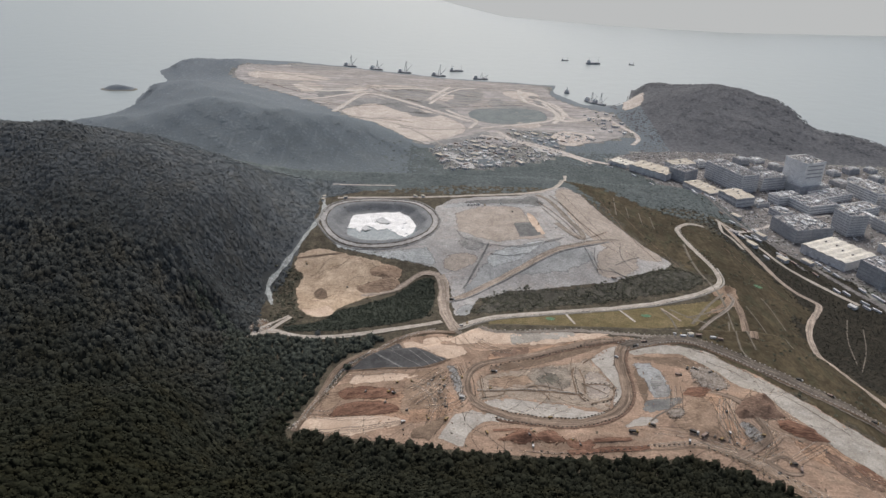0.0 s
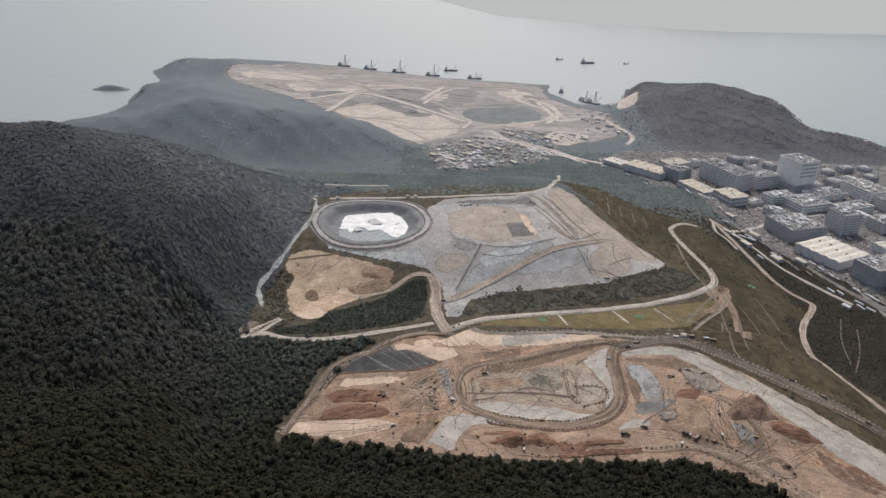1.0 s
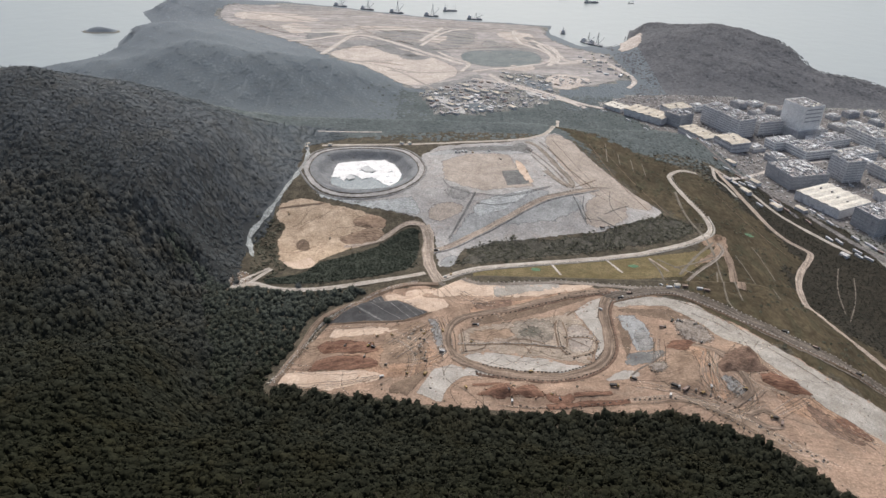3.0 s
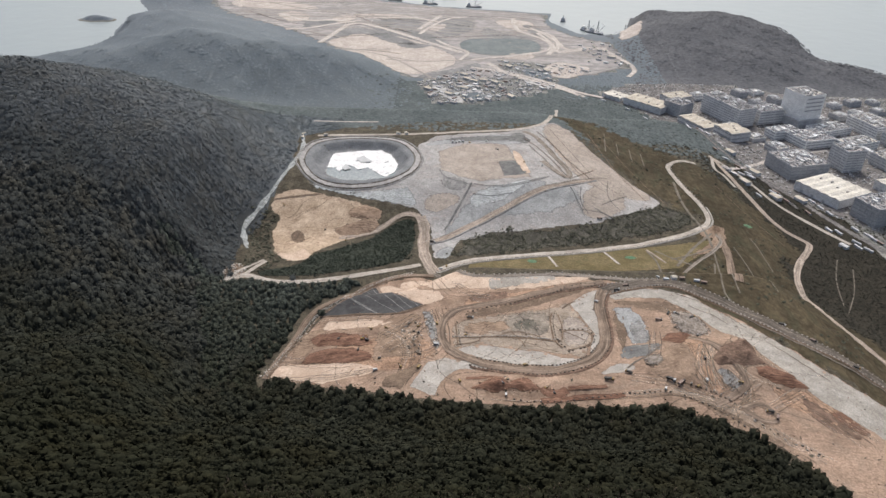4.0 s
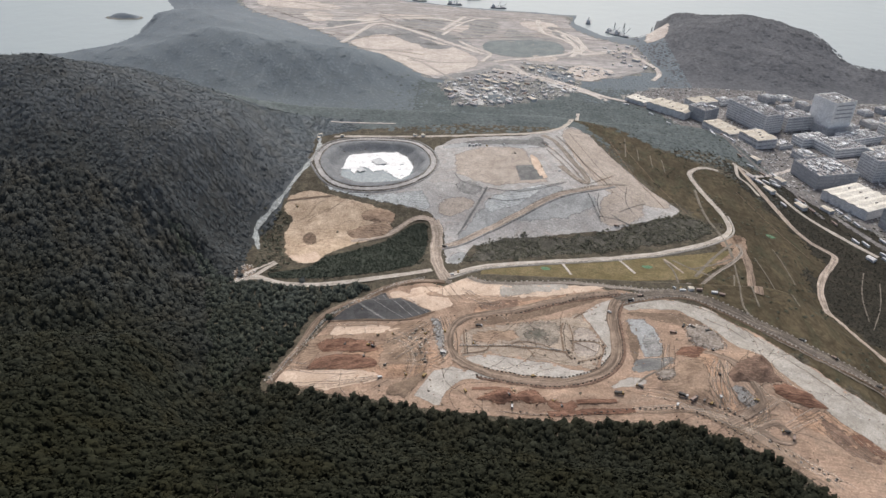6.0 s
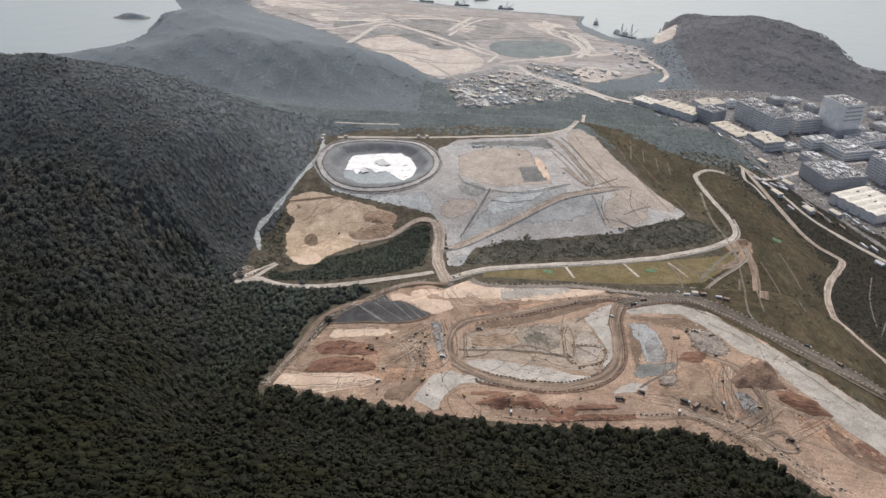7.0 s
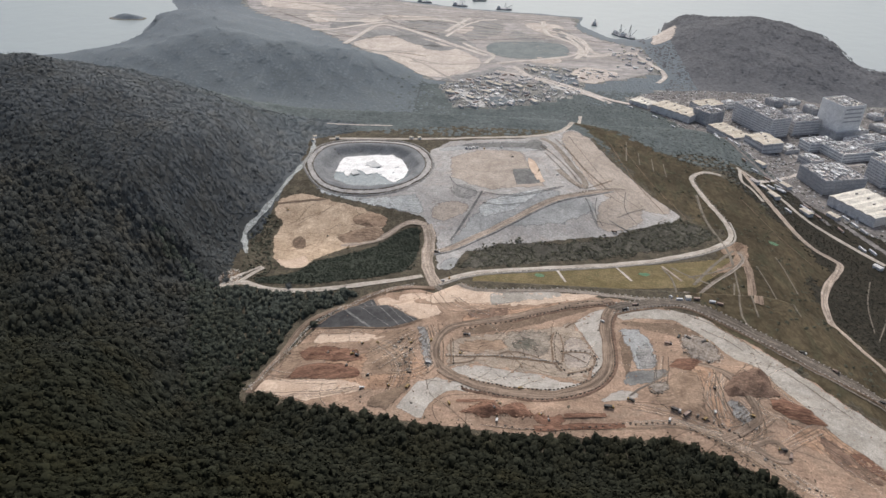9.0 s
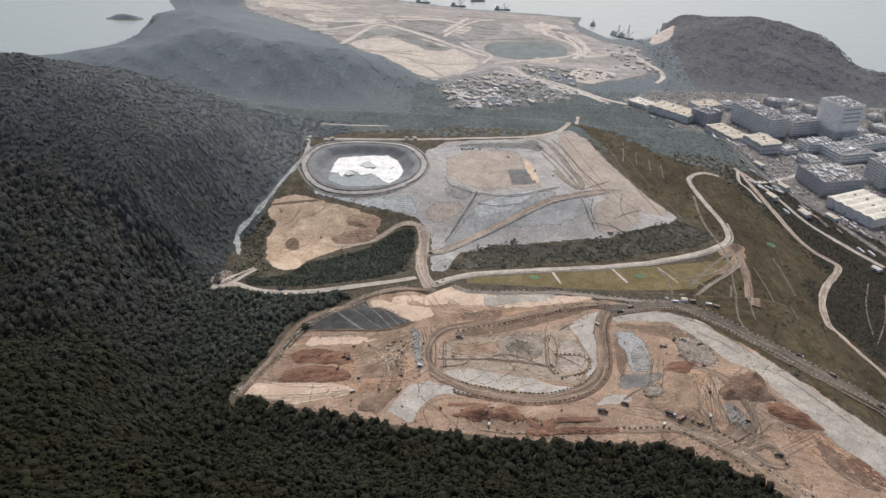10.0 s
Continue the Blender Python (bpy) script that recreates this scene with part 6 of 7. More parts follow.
wood("scrub", scatter(200, 420, 480, 1060, 9.0, lambda x, y: (inside_dist(x, y, EAST_SLOPE) > 4) & wild(x, y, 2.0) & (rolling(x, y, 22, 5.0) > 0.05), 13), SCRUB_CROWNS, "scrub_leaf", "scattered bushes on a dry slope", (0.4, 1.1), "scrub")
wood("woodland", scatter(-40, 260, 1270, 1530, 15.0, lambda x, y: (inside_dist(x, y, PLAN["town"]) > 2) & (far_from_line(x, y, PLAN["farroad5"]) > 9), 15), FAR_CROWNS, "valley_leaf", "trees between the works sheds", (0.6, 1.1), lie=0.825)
wood("woodland", scatter(330, 640, 640, 1340, 7.0, lambda x, y: (far_from_line(x, y, PLAN["R15"]) > 10) & (far_from_line(x, y, PLAN["R15"]) < 26) & (rolling(x * 3, y * 3, 40, 2.0) > -0.35) & (inside_dist(x, y, PLAN["estate"]) < 12), 17), HILL_CROWNS, "road_leaf", "dark trees lining the estate street", (0.45, 0.9), lie=0.3)


# ---- estate and works yards ----
def box_mesh(x0, x1, y0, y1, z0, z1, bevel=0.0):
    bm = bmesh.new()
    bmesh.ops.create_cube(bm, size=1.0, matrix=Matrix.Translation(((x0 + x1) / 2, (y0 + y1) / 2, (z0 + z1) / 2)) @ Matrix.Diagonal((x1 - x0, y1 - y0, z1 - z0, 1)))
    if bevel:
        bmesh.ops.bevel(bm, geom=bm.edges[:], offset=bevel, segments=1, affect="EDGES")
    return bm


def part(name, bm, mat, parent, label=""):
    me = bpy.data.meshes.new(name)
    bm.to_mesh(me)
    bm.free()
    me.materials.append(MATS[mat])
    ob = new(name, me)
    ob.parent = parent
    return tagged(ob, label)


def parapet_mesh(length, depth, top, thick=0.6, rise=1.2):
    """A low wall round a roof's edge."""
    bm = bmesh.new()
    outer = [(-0.02, -0.02), (length + 0.02, -0.02), (length + 0.02, depth + 0.02), (-0.02, depth + 0.02)]
    inner = [(thick, thick), (length - thick, thick), (length - thick, depth - thick), (thick, depth - thick)]
    rings = [[bm.verts.new((*p, z)) for p in ring] for ring, z in ((outer, top - 0.5), (outer, top + rise), (inner, top + rise), (inner, top + 0.05))]
    for a, b in zip(rings, rings[1:]):
        for k in range(4):
            bm.faces.new((a[k], a[(k + 1) % 4], b[(k + 1) % 4], b[k]))
    return bm


def roof_plant_mesh(w, d, h):
    """A roof machine: a bevelled casing on a plinth with two round fans."""
    bm = box_mesh(-w / 2, w / 2, -d / 2, d / 2, 0.3, h, 0.12)
    for x in (-w / 4, w / 4):
        bmesh.ops.create_cone(bm, cap_ends=True, segments=8, radius1=min(w, d) * 0.2, radius2=min(w, d) * 0.2, depth=0.5, matrix=Matrix.Translation((x, 0, h + 0.25)))
    return bm


PLANT = {}


def roof_clutter(length, depth, top, seed, parent):
    """Ducts, tanks, skylights and sheeting on a flat roof, too small to pick apart: rows of low boxes, joined."""
    rng = np.random.default_rng(900 + seed)
    count = int(length * depth / 16)
    cube = np.array([(x, y, z) for z in (0, 1) for y in (-1, 1) for x in (-1, 1)], float)
    f = np.array([(0, 1, 5, 4), (1, 3, 7, 5), (3, 2, 6, 7), (2, 0, 4, 6), (4, 5, 7, 6)])
    long = rng.random(count) < 0.35
    sx, sy = np.where(long, rng.uniform(2.0, 5.0, count), rng.uniform(0.5, 1.6, count)), rng.uniform(0.4, 1.3, count)
    swap = rng.random(count) < 0.4
    sx, sy = np.where(swap, sy, sx), np.where(swap, sx, sy)
    size = np.stack([sx, sy, rng.uniform(0.4, 2.2, count)], 1)
    at = np.stack([1.5 + sx + rng.random(count) * (length - 3 - 2 * sx), 1.5 + sy + np.round(rng.random(count) * 9) / 9 * (depth - 3 - 2 * sy), np.full(count, top + 0.05)], 1)
    ob = mesh_object("roof_fitting", (cube[None] * size[:, None] + at[:, None]).reshape(-1, 3), (f[None] + 8 * np.arange(count)[:, None, None]).reshape(-1, 4), "roof_stuff", parent)
    tagged(ob, "crowded pale and dark roof fittings", kind="stuff")


def building(name, corner, length, depth, tall, turn, storeys, wall, roof, label, bands=True, plant=6, ridges=0, seed=0):
    """A flat-roofed block: wall, parapet, a strip of windows for each storey and side, machines on the roof; or a shed with ridged bays."""
    rng = random.Random(seed)
    ob = tagged(new(name), label, "building", "estate buildings")
    ob.matrix_basis = pose(corner[0], corner[1], max(2.0, float(height(corner[0], corner[1])) - 0.5), 0, 0, turn)
    part("wall", box_mesh(0, length, 0, depth, -2.0, tall), wall, ob)
    if ridges:
        bm = bmesh.new()
        step = length / ridges
        for k in range(ridges):
            a, b, rise = k * step + 0.02, (k + 1) * step - 0.25, 1.6
            v = [bm.verts.new(p) for p in ((a, -0.6, tall + 0.1), (b, -0.6, tall + 0.1), (b, depth + 0.6, tall + 0.1), (a, depth + 0.6, tall + 0.1), ((a + b) / 2, -0.6, tall + rise), ((a + b) / 2, depth + 0.6, tall + rise))]
            for f in ((0, 4, 5, 3), (4, 1, 2, 5), (0, 1, 4), (3, 5, 2), (0, 3, 2, 1)):
                bm.faces.new([v[i] for i in f])
        part("roof", bm, roof, ob)
        for k in range(4):
            x, y = length * (0.15 + 0.22 * k), depth * rng.uniform(0.25, 0.75)
            part("roof_vent", box_mesh(x - 0.7, x + 0.7, y - 2.0, y + 2.0, tall + 0.6, tall + 2.3, 0.15), "grey_roof", ob)
    else:
        part("roof", box_mesh(0.5, length - 0.5, 0.5, depth - 0.5, tall - 0.4, tall + 0.06), roof, ob)
        part("parapet", parapet_mesh(length, depth, tall), wall, ob)
        roof_clutter(length, depth, tall, seed, ob)
        for k in range(plant + max(4, plant // 2)):
            w, d, h = rng.choice(((5, 3, 2.4), (3.5, 3.5, 2.0), (8, 4, 3.2)))
            if (w, d, h) not in PLANT:
                unit = part("roof_machine", roof_plant_mesh(w, d, h), "white_metal", ob, "pale roof machine")
                PLANT[w, d, h] = unit.data
            else:
                unit = new("roof_machine", PLANT[w, d, h])
                unit.parent = ob
            unit.matrix_basis = pose(rng.uniform(5, length - 5), rng.uniform(4, max(4.5, depth - 4)), tall + 0.04)
        x, y = length * rng.uniform(0.25, 0.6), depth * rng.uniform(0.3, 0.5)
        part("stair_head", box_mesh(x, x + min(7, length * 0.3), y, y + min(6, depth * 0.35), tall, tall + 3.6, 0.1), wall, ob)
    if bands:
        floor = tall / storeys
        for k in range(storeys):
            z0, z1 = k * floor + floor * 0.42, k * floor + floor * 0.76
            part("window", box_mesh(1.2, length - 1.2, -0.12, 0.5, z0, z1), "dark_glass", ob)
            part("window", box_mesh(length - 0.5, length + 0.12, 1.2, depth - 1.2, z0, z1), "dark_glass", ob)
        n = max(2, int(length / 9))
        for k in range(1, n):
            part("pier", box_mesh(length * k / n - 0.45, length * k / n + 0.45, -0.35, 0.3, -1, tall - 0.3), wall, ob)
        n = max(2, int(depth / 9))
        for k in range(1, n):
            part("pier", box_mesh(length - 0.3, length + 0.35, depth * k / n - 0.45, depth * k / n + 0.45, -1, tall - 0.3), wall, ob)
    else:
        for k in range(3):
            part("loading_door", box_mesh(length * (0.15 + 0.25 * k), length * (0.15 + 0.25 * k) + 4.5, -0.15, 0.3, 0.2, 5.0), "dark_wall", ob)
    return ob


building("shed", (326, 1346), 42, 30, 8, -47, 2, "grey_wall", "pale_roof", "low shed with a pale greenish metal roof", False, ridges=3)
building("warehouse", (359, 1308), 81, 40, 13, -47, 2, "grey_wall", "tan_roof", "long grey warehouse with a tan ridged roof", False, ridges=5, seed=2)
building("workshop", (435, 1334), 34, 49, 14, -66, 3, "grey_wall", "tan_roof", "grey workshop with a striped brown roof", True, ridges=3, seed=3)
building("factory", (424, 1269), 38, 36, 22, -55, 4, "dark_wall", "grey_roof", "dark grey factory block with roof machines", seed=4)
building("warehouse", (437, 1217), 68, 32, 12, -66, 2, "grey_wall", "tan_roof", "grey warehouse with tan roof panels", True, ridges=4, seed=5)
building("warehouse", (479, 1154), 46, 38, 14, -70, 2, "grey_wall", "tan_roof", "grey warehouse with tan roof panels", True, ridges=2, seed=6)
building("office_block", (496, 1278), 95, 38, 33, -67, 8, "grey_wall", "grey_roof", "long grey office block with strips of windows", plant=12, seed=7)
building("factory_tower", (626, 1243), 50, 44, 58, -70, 12, "white_wall", "pale_roof", "tall white factory tower with few dark window strips", False, plant=7, seed=8)
building("factory", (567, 1244), 36, 52, 24, -72, 5, "grey_wall", "grey_roof", "grey factory block with roof machines", plant=10, seed=9)
building("factory", (570, 1161), 26, 50, 14, -72, 3, "white_wall", "grey_roof", "low pale factory with a cluttered roof", plant=14, seed=10)
building("factory", (597, 1144), 50, 60, 14, -72, 3, "white_wall", "grey_roof", "low pale factory with a cluttered roof", plant=18, seed=11)
building("factory", (648, 1180), 34, 70, 12, -68, 3, "white_wall", "grey_roof", "low pale factory with a cluttered roof", plant=16, seed=12)
building("factory", (667, 1112), 30, 64, 14, -68, 3, "white_wall", "pale_roof", "white low factory with a pale roof", plant=10, seed=13)
building("factory", (735, 1215), 69, 47, 22, -74, 5, "white_wall", "pale_roof", "white factory with strips of windows", plant=12, seed=14)
building("factory", (756, 1138), 44, 51, 20, -74, 4, "grey_wall", "grey_roof", "grey factory with a cluttered roof", plant=12, seed=15)
building("office_tower", (622, 1042), 36, 34, 34, -76, 8, "grey_wall", "grey_roof", "grey office tower with strips of windows", plant=6, seed=16)
building("factory", (692, 1050), 34, 40, 18, -72, 4, "grey_wall", "tan_roof", "grey factory with a tan roof", plant=3, seed=17)
building("factory", (521, 1033), 60, 66, 21, -76, 4, "dark_wall", "grey_roof", "dark grey factory with rows of roof machines", plant=34, seed=18)
building("warehouse", (530, 945), 72, 66, 14, -63, 2, "grey_wall", "pale_roof", "large warehouse with a cream ridged roof", False, ridges=5, seed=19)
building("factory", (573, 868), 40, 58, 26, -70, 5, "dark_wall", "grey_roof", "dark framed factory with a green-grey roof", plant=8, seed=20)
building("warehouse", (650, 955), 34, 50, 14, -72, 2, "grey_wall", "pale_roof", "grey warehouse with a white roof", False, ridges=3, seed=21)
tower = [o for o in bpy.data.objects if o.name.startswith("factory_tower")][0]
for z in (31, 38, 45, 52):
    part("window", box_mesh(49.5, 50.15, 5, 40, z, z + 2.2), "dark_glass", tower)
part("podium", box_mesh(-3, 53, -5, 47, -2, 16, 0.2), "dark_wall", tower, "dark lower storeys")


# Lower blocks fill the rest of the estate's plots.
fill_rng = random.Random(8)
TAKEN = [o for o in bpy.data.objects if o.get("group") == "estate buildings"]


PLOTS = {}


def plot_clear(x, y, gap):
    for o in TAKEN:
        if o not in PLOTS:
            ends = [c for c in o.children if c.name.startswith("wall")][0].dimensions
            PLOTS[o] = (o.matrix_basis.inverted(), ends.x, ends.y)
        back, wide, deep = PLOTS[o]
        q = back @ Vector((x, y, 0))
        if -gap < q.x < wide + gap and -gap < q.y < deep + gap:
            return False
    return True


for row in range(9):
    for col in range(9):
        x, y = 470 + 0.94 * 46 * col + 0.342 * 52 * row, 1330 + 0.30 * 46 * col - 0.94 * 52 * row
        x, y = x + fill_rng.uniform(-5, 5), y + fill_rng.uniform(-5, 5)
        if float(inside_dist(x, y, PLAN["estate"])) < 16 or not plot_clear(x, y, 13) or far_from_line(np.array(x), np.array(y), PLAN["R15"]) < 32:
            continue
        length, depth, tall = fill_rng.uniform(18, 32), fill_rng.uniform(16, 28), fill_rng.uniform(5, 11)
        u = radians(-70)
        corner = (x - (length * math.cos(u) - depth * math.sin(u)) / 2, y - (length * math.sin(u) + depth * math.cos(u)) / 2)
        wall, roof = fill_rng.choice(("white_wall", "grey_wall", "dark_wall")), fill_rng.choice(("grey_roof", "pale_roof", "tan_roof"))
        TAKEN.append(building("factory", corner, length, depth, tall, -70, max(2, int(tall / 4)), wall, roof, "low " + wall.split("_")[0] + " factory block with roof machines", plant=fill_rng.randint(5, 12), seed=50 + row * 9 + col))


def between_blocks(x, y):
    """Spots in the estate that no block stands on, in uneven rows and clumps."""
    ok = (inside_dist(x, y, PLAN["estate"]) > 4) & (rolling(x * 2, y * 2, 34, 4.0) > -0.05)
    for key in ("R15", "R7b", "street1", "street2", "street3"):
        ok &= far_from_line(x, y, PLAN[key]) > 9
    ok &= inside_dist(x, y, PLAN["lot"]) < 0
    for k in np.flatnonzero(ok):
        ok[k] = plot_clear(float(x[k]), float(y[k]), 3.5)
    return ok


wood("woodland", scatter(320, 900, 820, 1450, 8.0, between_blocks, 18), HILL_CROWNS, "road_leaf", "dark street trees between factory blocks", (0.6, 1.1))


def small_shed(w, d, h, wall, roof, label):
    """A works shed: walls, an overhanging low-pitched roof, a door and a window."""
    ob = tagged(new("works_shed"), label, "shed", "works sheds")
    part("wall", box_mesh(-w / 2, w / 2, -d / 2, d / 2, -0.8, h), wall, ob)
    bm = bmesh.new()
    v = [bm.verts.new(p) for p in ((-w / 2 - 0.4, -d / 2 - 0.4, h), (w / 2 + 0.4, -d / 2 - 0.4, h), (w / 2 + 0.4, d / 2 + 0.4, h), (-w / 2 - 0.4, d / 2 + 0.4, h), (-w / 2 - 0.4, 0, h + 0.9), (w / 2 + 0.4, 0, h + 0.9))]
    for f in ((0, 1, 5, 4), (2, 3, 4, 5), (0, 4, 3), (1, 2, 5), (0, 3, 2, 1)):
        bm.faces.new([v[i] for i in f])
    part("roof", bm, roof, ob)
    door = part("door", box_mesh(-0.8, 0.8, -d / 2 - 0.06, -d / 2 + 0.1, 0, 2.2), "dark_wall", ob)
    part("handle", box_mesh(0.5, 0.65, -d / 2 - 0.12, -d / 2 - 0.06, 1.0, 1.1), "rim_metal", door)
    part("window", box_mesh(w * 0.2, w * 0.35, -d / 2 - 0.05, -d / 2 + 0.1, 1.0, 2.0), "dark_glass", ob)
    return ob


def container(mat, label):
    """A shipping container with ribbed sides and corner posts."""
    ob = tagged(new("container"), label, "container", "containers in yards")
    side = [(-6 + 0.5 * k, 1.2 if k % 2 else 1.12) for k in range(25)]
    ring = side + [(x, -y) for x, y in side[::-1]]
    bm = bmesh.new()
    low, top = [bm.verts.new((x, y, 0.15)) for x, y in ring], [bm.verts.new((x, y, 2.7)) for x, y in ring]
    bm.faces.new(low)
    bm.faces.new(top[::-1])
    for k in range(len(ring)):
        bm.faces.new((low[k], top[k], top[(k + 1) % len(ring)], low[(k + 1) % len(ring)]))
    bmesh.ops.recalc_face_normals(bm, faces=bm.faces[:])
    part("body", bm, mat, ob)
    part("door", box_mesh(5.98, 6.08, -1.1, 1.1, 0.3, 2.6), "grey_wall", ob)
    return ob


yard = random.Random(12)
sheds = [small_shed(10, 6, 3.4, "white_wall", "white_metal", "white works shed with a metal roof"), small_shed(13, 6, 3.8, "grey_wall", "grey_roof", "grey works shed with a grey roof"),
         small_shed(6, 4.5, 3.0, "white_wall", "tan_roof", "small pale hut with a tan roof"), small_shed(17, 8, 4.6, "grey_wall", "tan_roof", "long grey shed with a tan roof")]
boxes = [container("grey_wall", "pale grey shipping container in a yard"), container("rust_metal", "rusty red shipping container in a yard"), container("grey_wall", "grey shipping container in a yard")]
used = set()


def place(models, x, y, turn):
    m = pose(x, y, float(height(x, y)) - 0.1 if float(height(x, y)) > 0 else 0.5, 0, 0, turn)
    model = yard.choice(models)
    if model.name not in used:
        used.add(model.name)
        model.matrix_basis = m
        return model
    return copy_thing(model, m)


placed = []
for _ in range(5200):
    x, y = yard.uniform(-40, 460), yard.uniform(1270, 1740)
    town = float(inside_dist(x, y, PLAN["town"])) > 6
    lorry = float(inside_dist(x, y, PLAN["fillpale4"])) > 4 or (340 < x < 440 and 1560 < y < 1740 and float(inside_dist(x, y, PLAN["fill"])) > 4)
    if not (town or (lorry and yard.random() < 0.5)) or len(placed) > 150:
        continue
    if any(abs(x - a) < 12 and abs(y - b) < 10 for a, b in placed) or far_from_line(np.array(x), np.array(y), PLAN["farroad5"]) < 12:
        continue
    placed.append((x, y))
    place(sheds if yard.random() < 0.62 else boxes, x, y, yard.choice((-38, 52, -30, -60)) + yard.uniform(-9, 9))
for q, n in zip(*along(PLAN["R7b"], 11.0)):
    for side in (-1, 1):
        p = q + n * side * yard.uniform(9, 16)
        if yard.random() < 0.22:
            place(sheds if yard.random() < 0.6 else boxes, float(p[0]), float(p[1]), math.degrees(math.atan2(-n[0], n[1])) + yard.uniform(-6, 6))
street = along(PLAN["R15"], 9.0)
for q, n in zip(*street):
    for side, off in ((-1, 15), (-1, 22), (1, 13)):
        if yard.random() < 0.2:
            p = q + n * side * (off + yard.uniform(-2, 2))
            if not any(inside_dist(np.array(p[0]), np.array(p[1]), PLAN[k]) > 0 for k in ("town", "landfill")):
                place(boxes, float(p[0]), float(p[1]), math.degrees(math.atan2(-n[0], n[1])) + yard.uniform(-8, 8))
for x, y in ((523, 905), (487, 985), (470, 1045)):
    place(sheds[:1] + sheds[3:], x, y, -66)


# ---- sea: barges, ships, islet, far land ----
def hull_mesh(length, beam, deep, free):
    """A hull that narrows to the bow and under water."""
    bm = bmesh.new()
    rows = []
    for x, w in ((-0.5, 0.8), (-0.42, 1.0), (0.3, 1.0), (0.44, 0.6), (0.5, 0.12)):
        rows.append([bm.verts.new((x * length, s * w * beam / 2 * k, z)) for s, k, z in ((-1, 0.75, -deep), (-1, 1, free), (1, 1, free), (1, 0.75, -deep))])
    for a, b in zip(rows, rows[1:]):
        for k in range(4):
            bm.faces.new((a[k], b[k], b[(k + 1) % 4], a[(k + 1) % 4]))
    bm.faces.new(rows[0])
    bm.faces.new(rows[-1][::-1])
    return bm


def strut(bm, a, b, r):
    a, b = Vector(a), Vector(b)
    m = Matrix.Translation((a + b) / 2) @ (b - a).to_track_quat("Z", "Y").to_matrix().to_4x4()
    bmesh.ops.create_cone(bm, cap_ends=True, segments=6, radius1=r, radius2=r * 0.7, depth=(b - a).length, matrix=m)


def crane_barge(x, y, turn, mast=36):
    ob = tagged(new("crane_barge"), "dark crane barge with a tall lattice derrick moored at the quay", "barge", "barges at the quay")
    ob.matrix_basis = pose(x, y, 0, 0, 0, turn)
    hull = part("hull", hull_mesh(46, 15, 2, 3.2), "hull", ob)
    part("deck_house", box_mesh(-20, -10, -5, 5, 3.1, 9.5, 0.3), "grey_wall", ob)
    part("wheelhouse", box_mesh(-18, -13, -3, 3, 9.4, 12, 0.2), "white_wall", ob)
    bm = bmesh.new()
    for s in (-2.2, 2.2):
        strut(bm, (6, s, 3), (4, s * 0.2, mast), 0.55)
        strut(bm, (-2, s, 3), (4, s * 0.2, mast), 0.45)
    for k in range(5):
        z = 6 + k * (mast - 8) / 5
        strut(bm, (5, -1.8 + 0.3 * k, z), (5, 1.8 - 0.3 * k, z + 3), 0.25)
    part("derrick", bm, "ship_grey", ob)
    bm = bmesh.new()
    strut(bm, (6, 0, 5), (24, 0, mast * 0.72), 0.7)
    strut(bm, (24, 0, mast * 0.72), (4, 0, mast), 0.15)
    part("boom", bm, "ship_grey", ob)
    part("cargo", box_mesh(8, 19, -5, 5, 3.1, 5.0, 0.8), "hull", ob)
    return ob


def ship(x, y, turn, length=46):
    ob = tagged(new("cargo_ship"), "dark cargo lighter with masts at anchor", "ship", "ships at anchor")
    ob.matrix_basis = pose(x, y, 0, 0, 0, turn)
    k = length / 46
    part("hull", hull_mesh(length, 12 * k, 2, 4 * k), "hull", ob)
    part("bridge", box_mesh(-20 * k, -12 * k, -5 * k, 5 * k, 4 * k, 13 * k, 0.3), "grey_wall", ob)
    part("hatch", box_mesh(-8 * k, 14 * k, -4 * k, 4 * k, 4 * k, 5.5 * k, 0.3), "hull", ob)
    for at in (-16, 17):
        bm = bmesh.new()
        strut(bm, (at * k, 0, 4 * k), (at * k, 0, 24 * k), 0.5)
        strut(bm, (at * k, 0, 10 * k), ((at + (8 if at < 0 else -8)) * k, 0, 20 * k), 0.3)
        part("mast", bm, "ship_grey", ob)
    return ob


for x, y, turn, mast in ((-322, 2322, -22, 38), (-232, 2280, -25, 30), (-138, 2240, -18, 38), (-30, 2205, -15, 36), (100, 2176, -8, 20), (345, 2030, 80, 14), (392, 1905, -60, 30), (412, 1885, -50, 34), (478, 1862, 40, 30)):
    crane_barge(x, y, turn, mast)
ship(26, 2290, 4, 44)
ship(507, 2500, 8, 50)
ship(416, 2555, 2, 26)
ship(643, 2505, 0, 20)


def islet():
    n, m = 44, 22
    u, v = np.meshgrid(np.linspace(-1, 1, n), np.linspace(-1, 1, m))
    x, y = u * 62, v * 32
    z = 17 * np.exp(-((u + 0.15) * 1.9) ** 2 - (v * 1.7) ** 2) + 8 * np.exp(-((u - 0.45) * 3.2) ** 2 - (v * 2.2) ** 2) - 4.5 + 1.5 * rolling(x, y, 9, 1.0)
    i = (np.arange(m - 1)[:, None] * n + np.arange(n - 1)[None]).ravel()
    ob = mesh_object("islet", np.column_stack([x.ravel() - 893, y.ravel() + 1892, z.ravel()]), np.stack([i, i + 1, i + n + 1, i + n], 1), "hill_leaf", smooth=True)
    tagged(ob, "small rocky wooded islet in the sea", "islet", kind="structure")
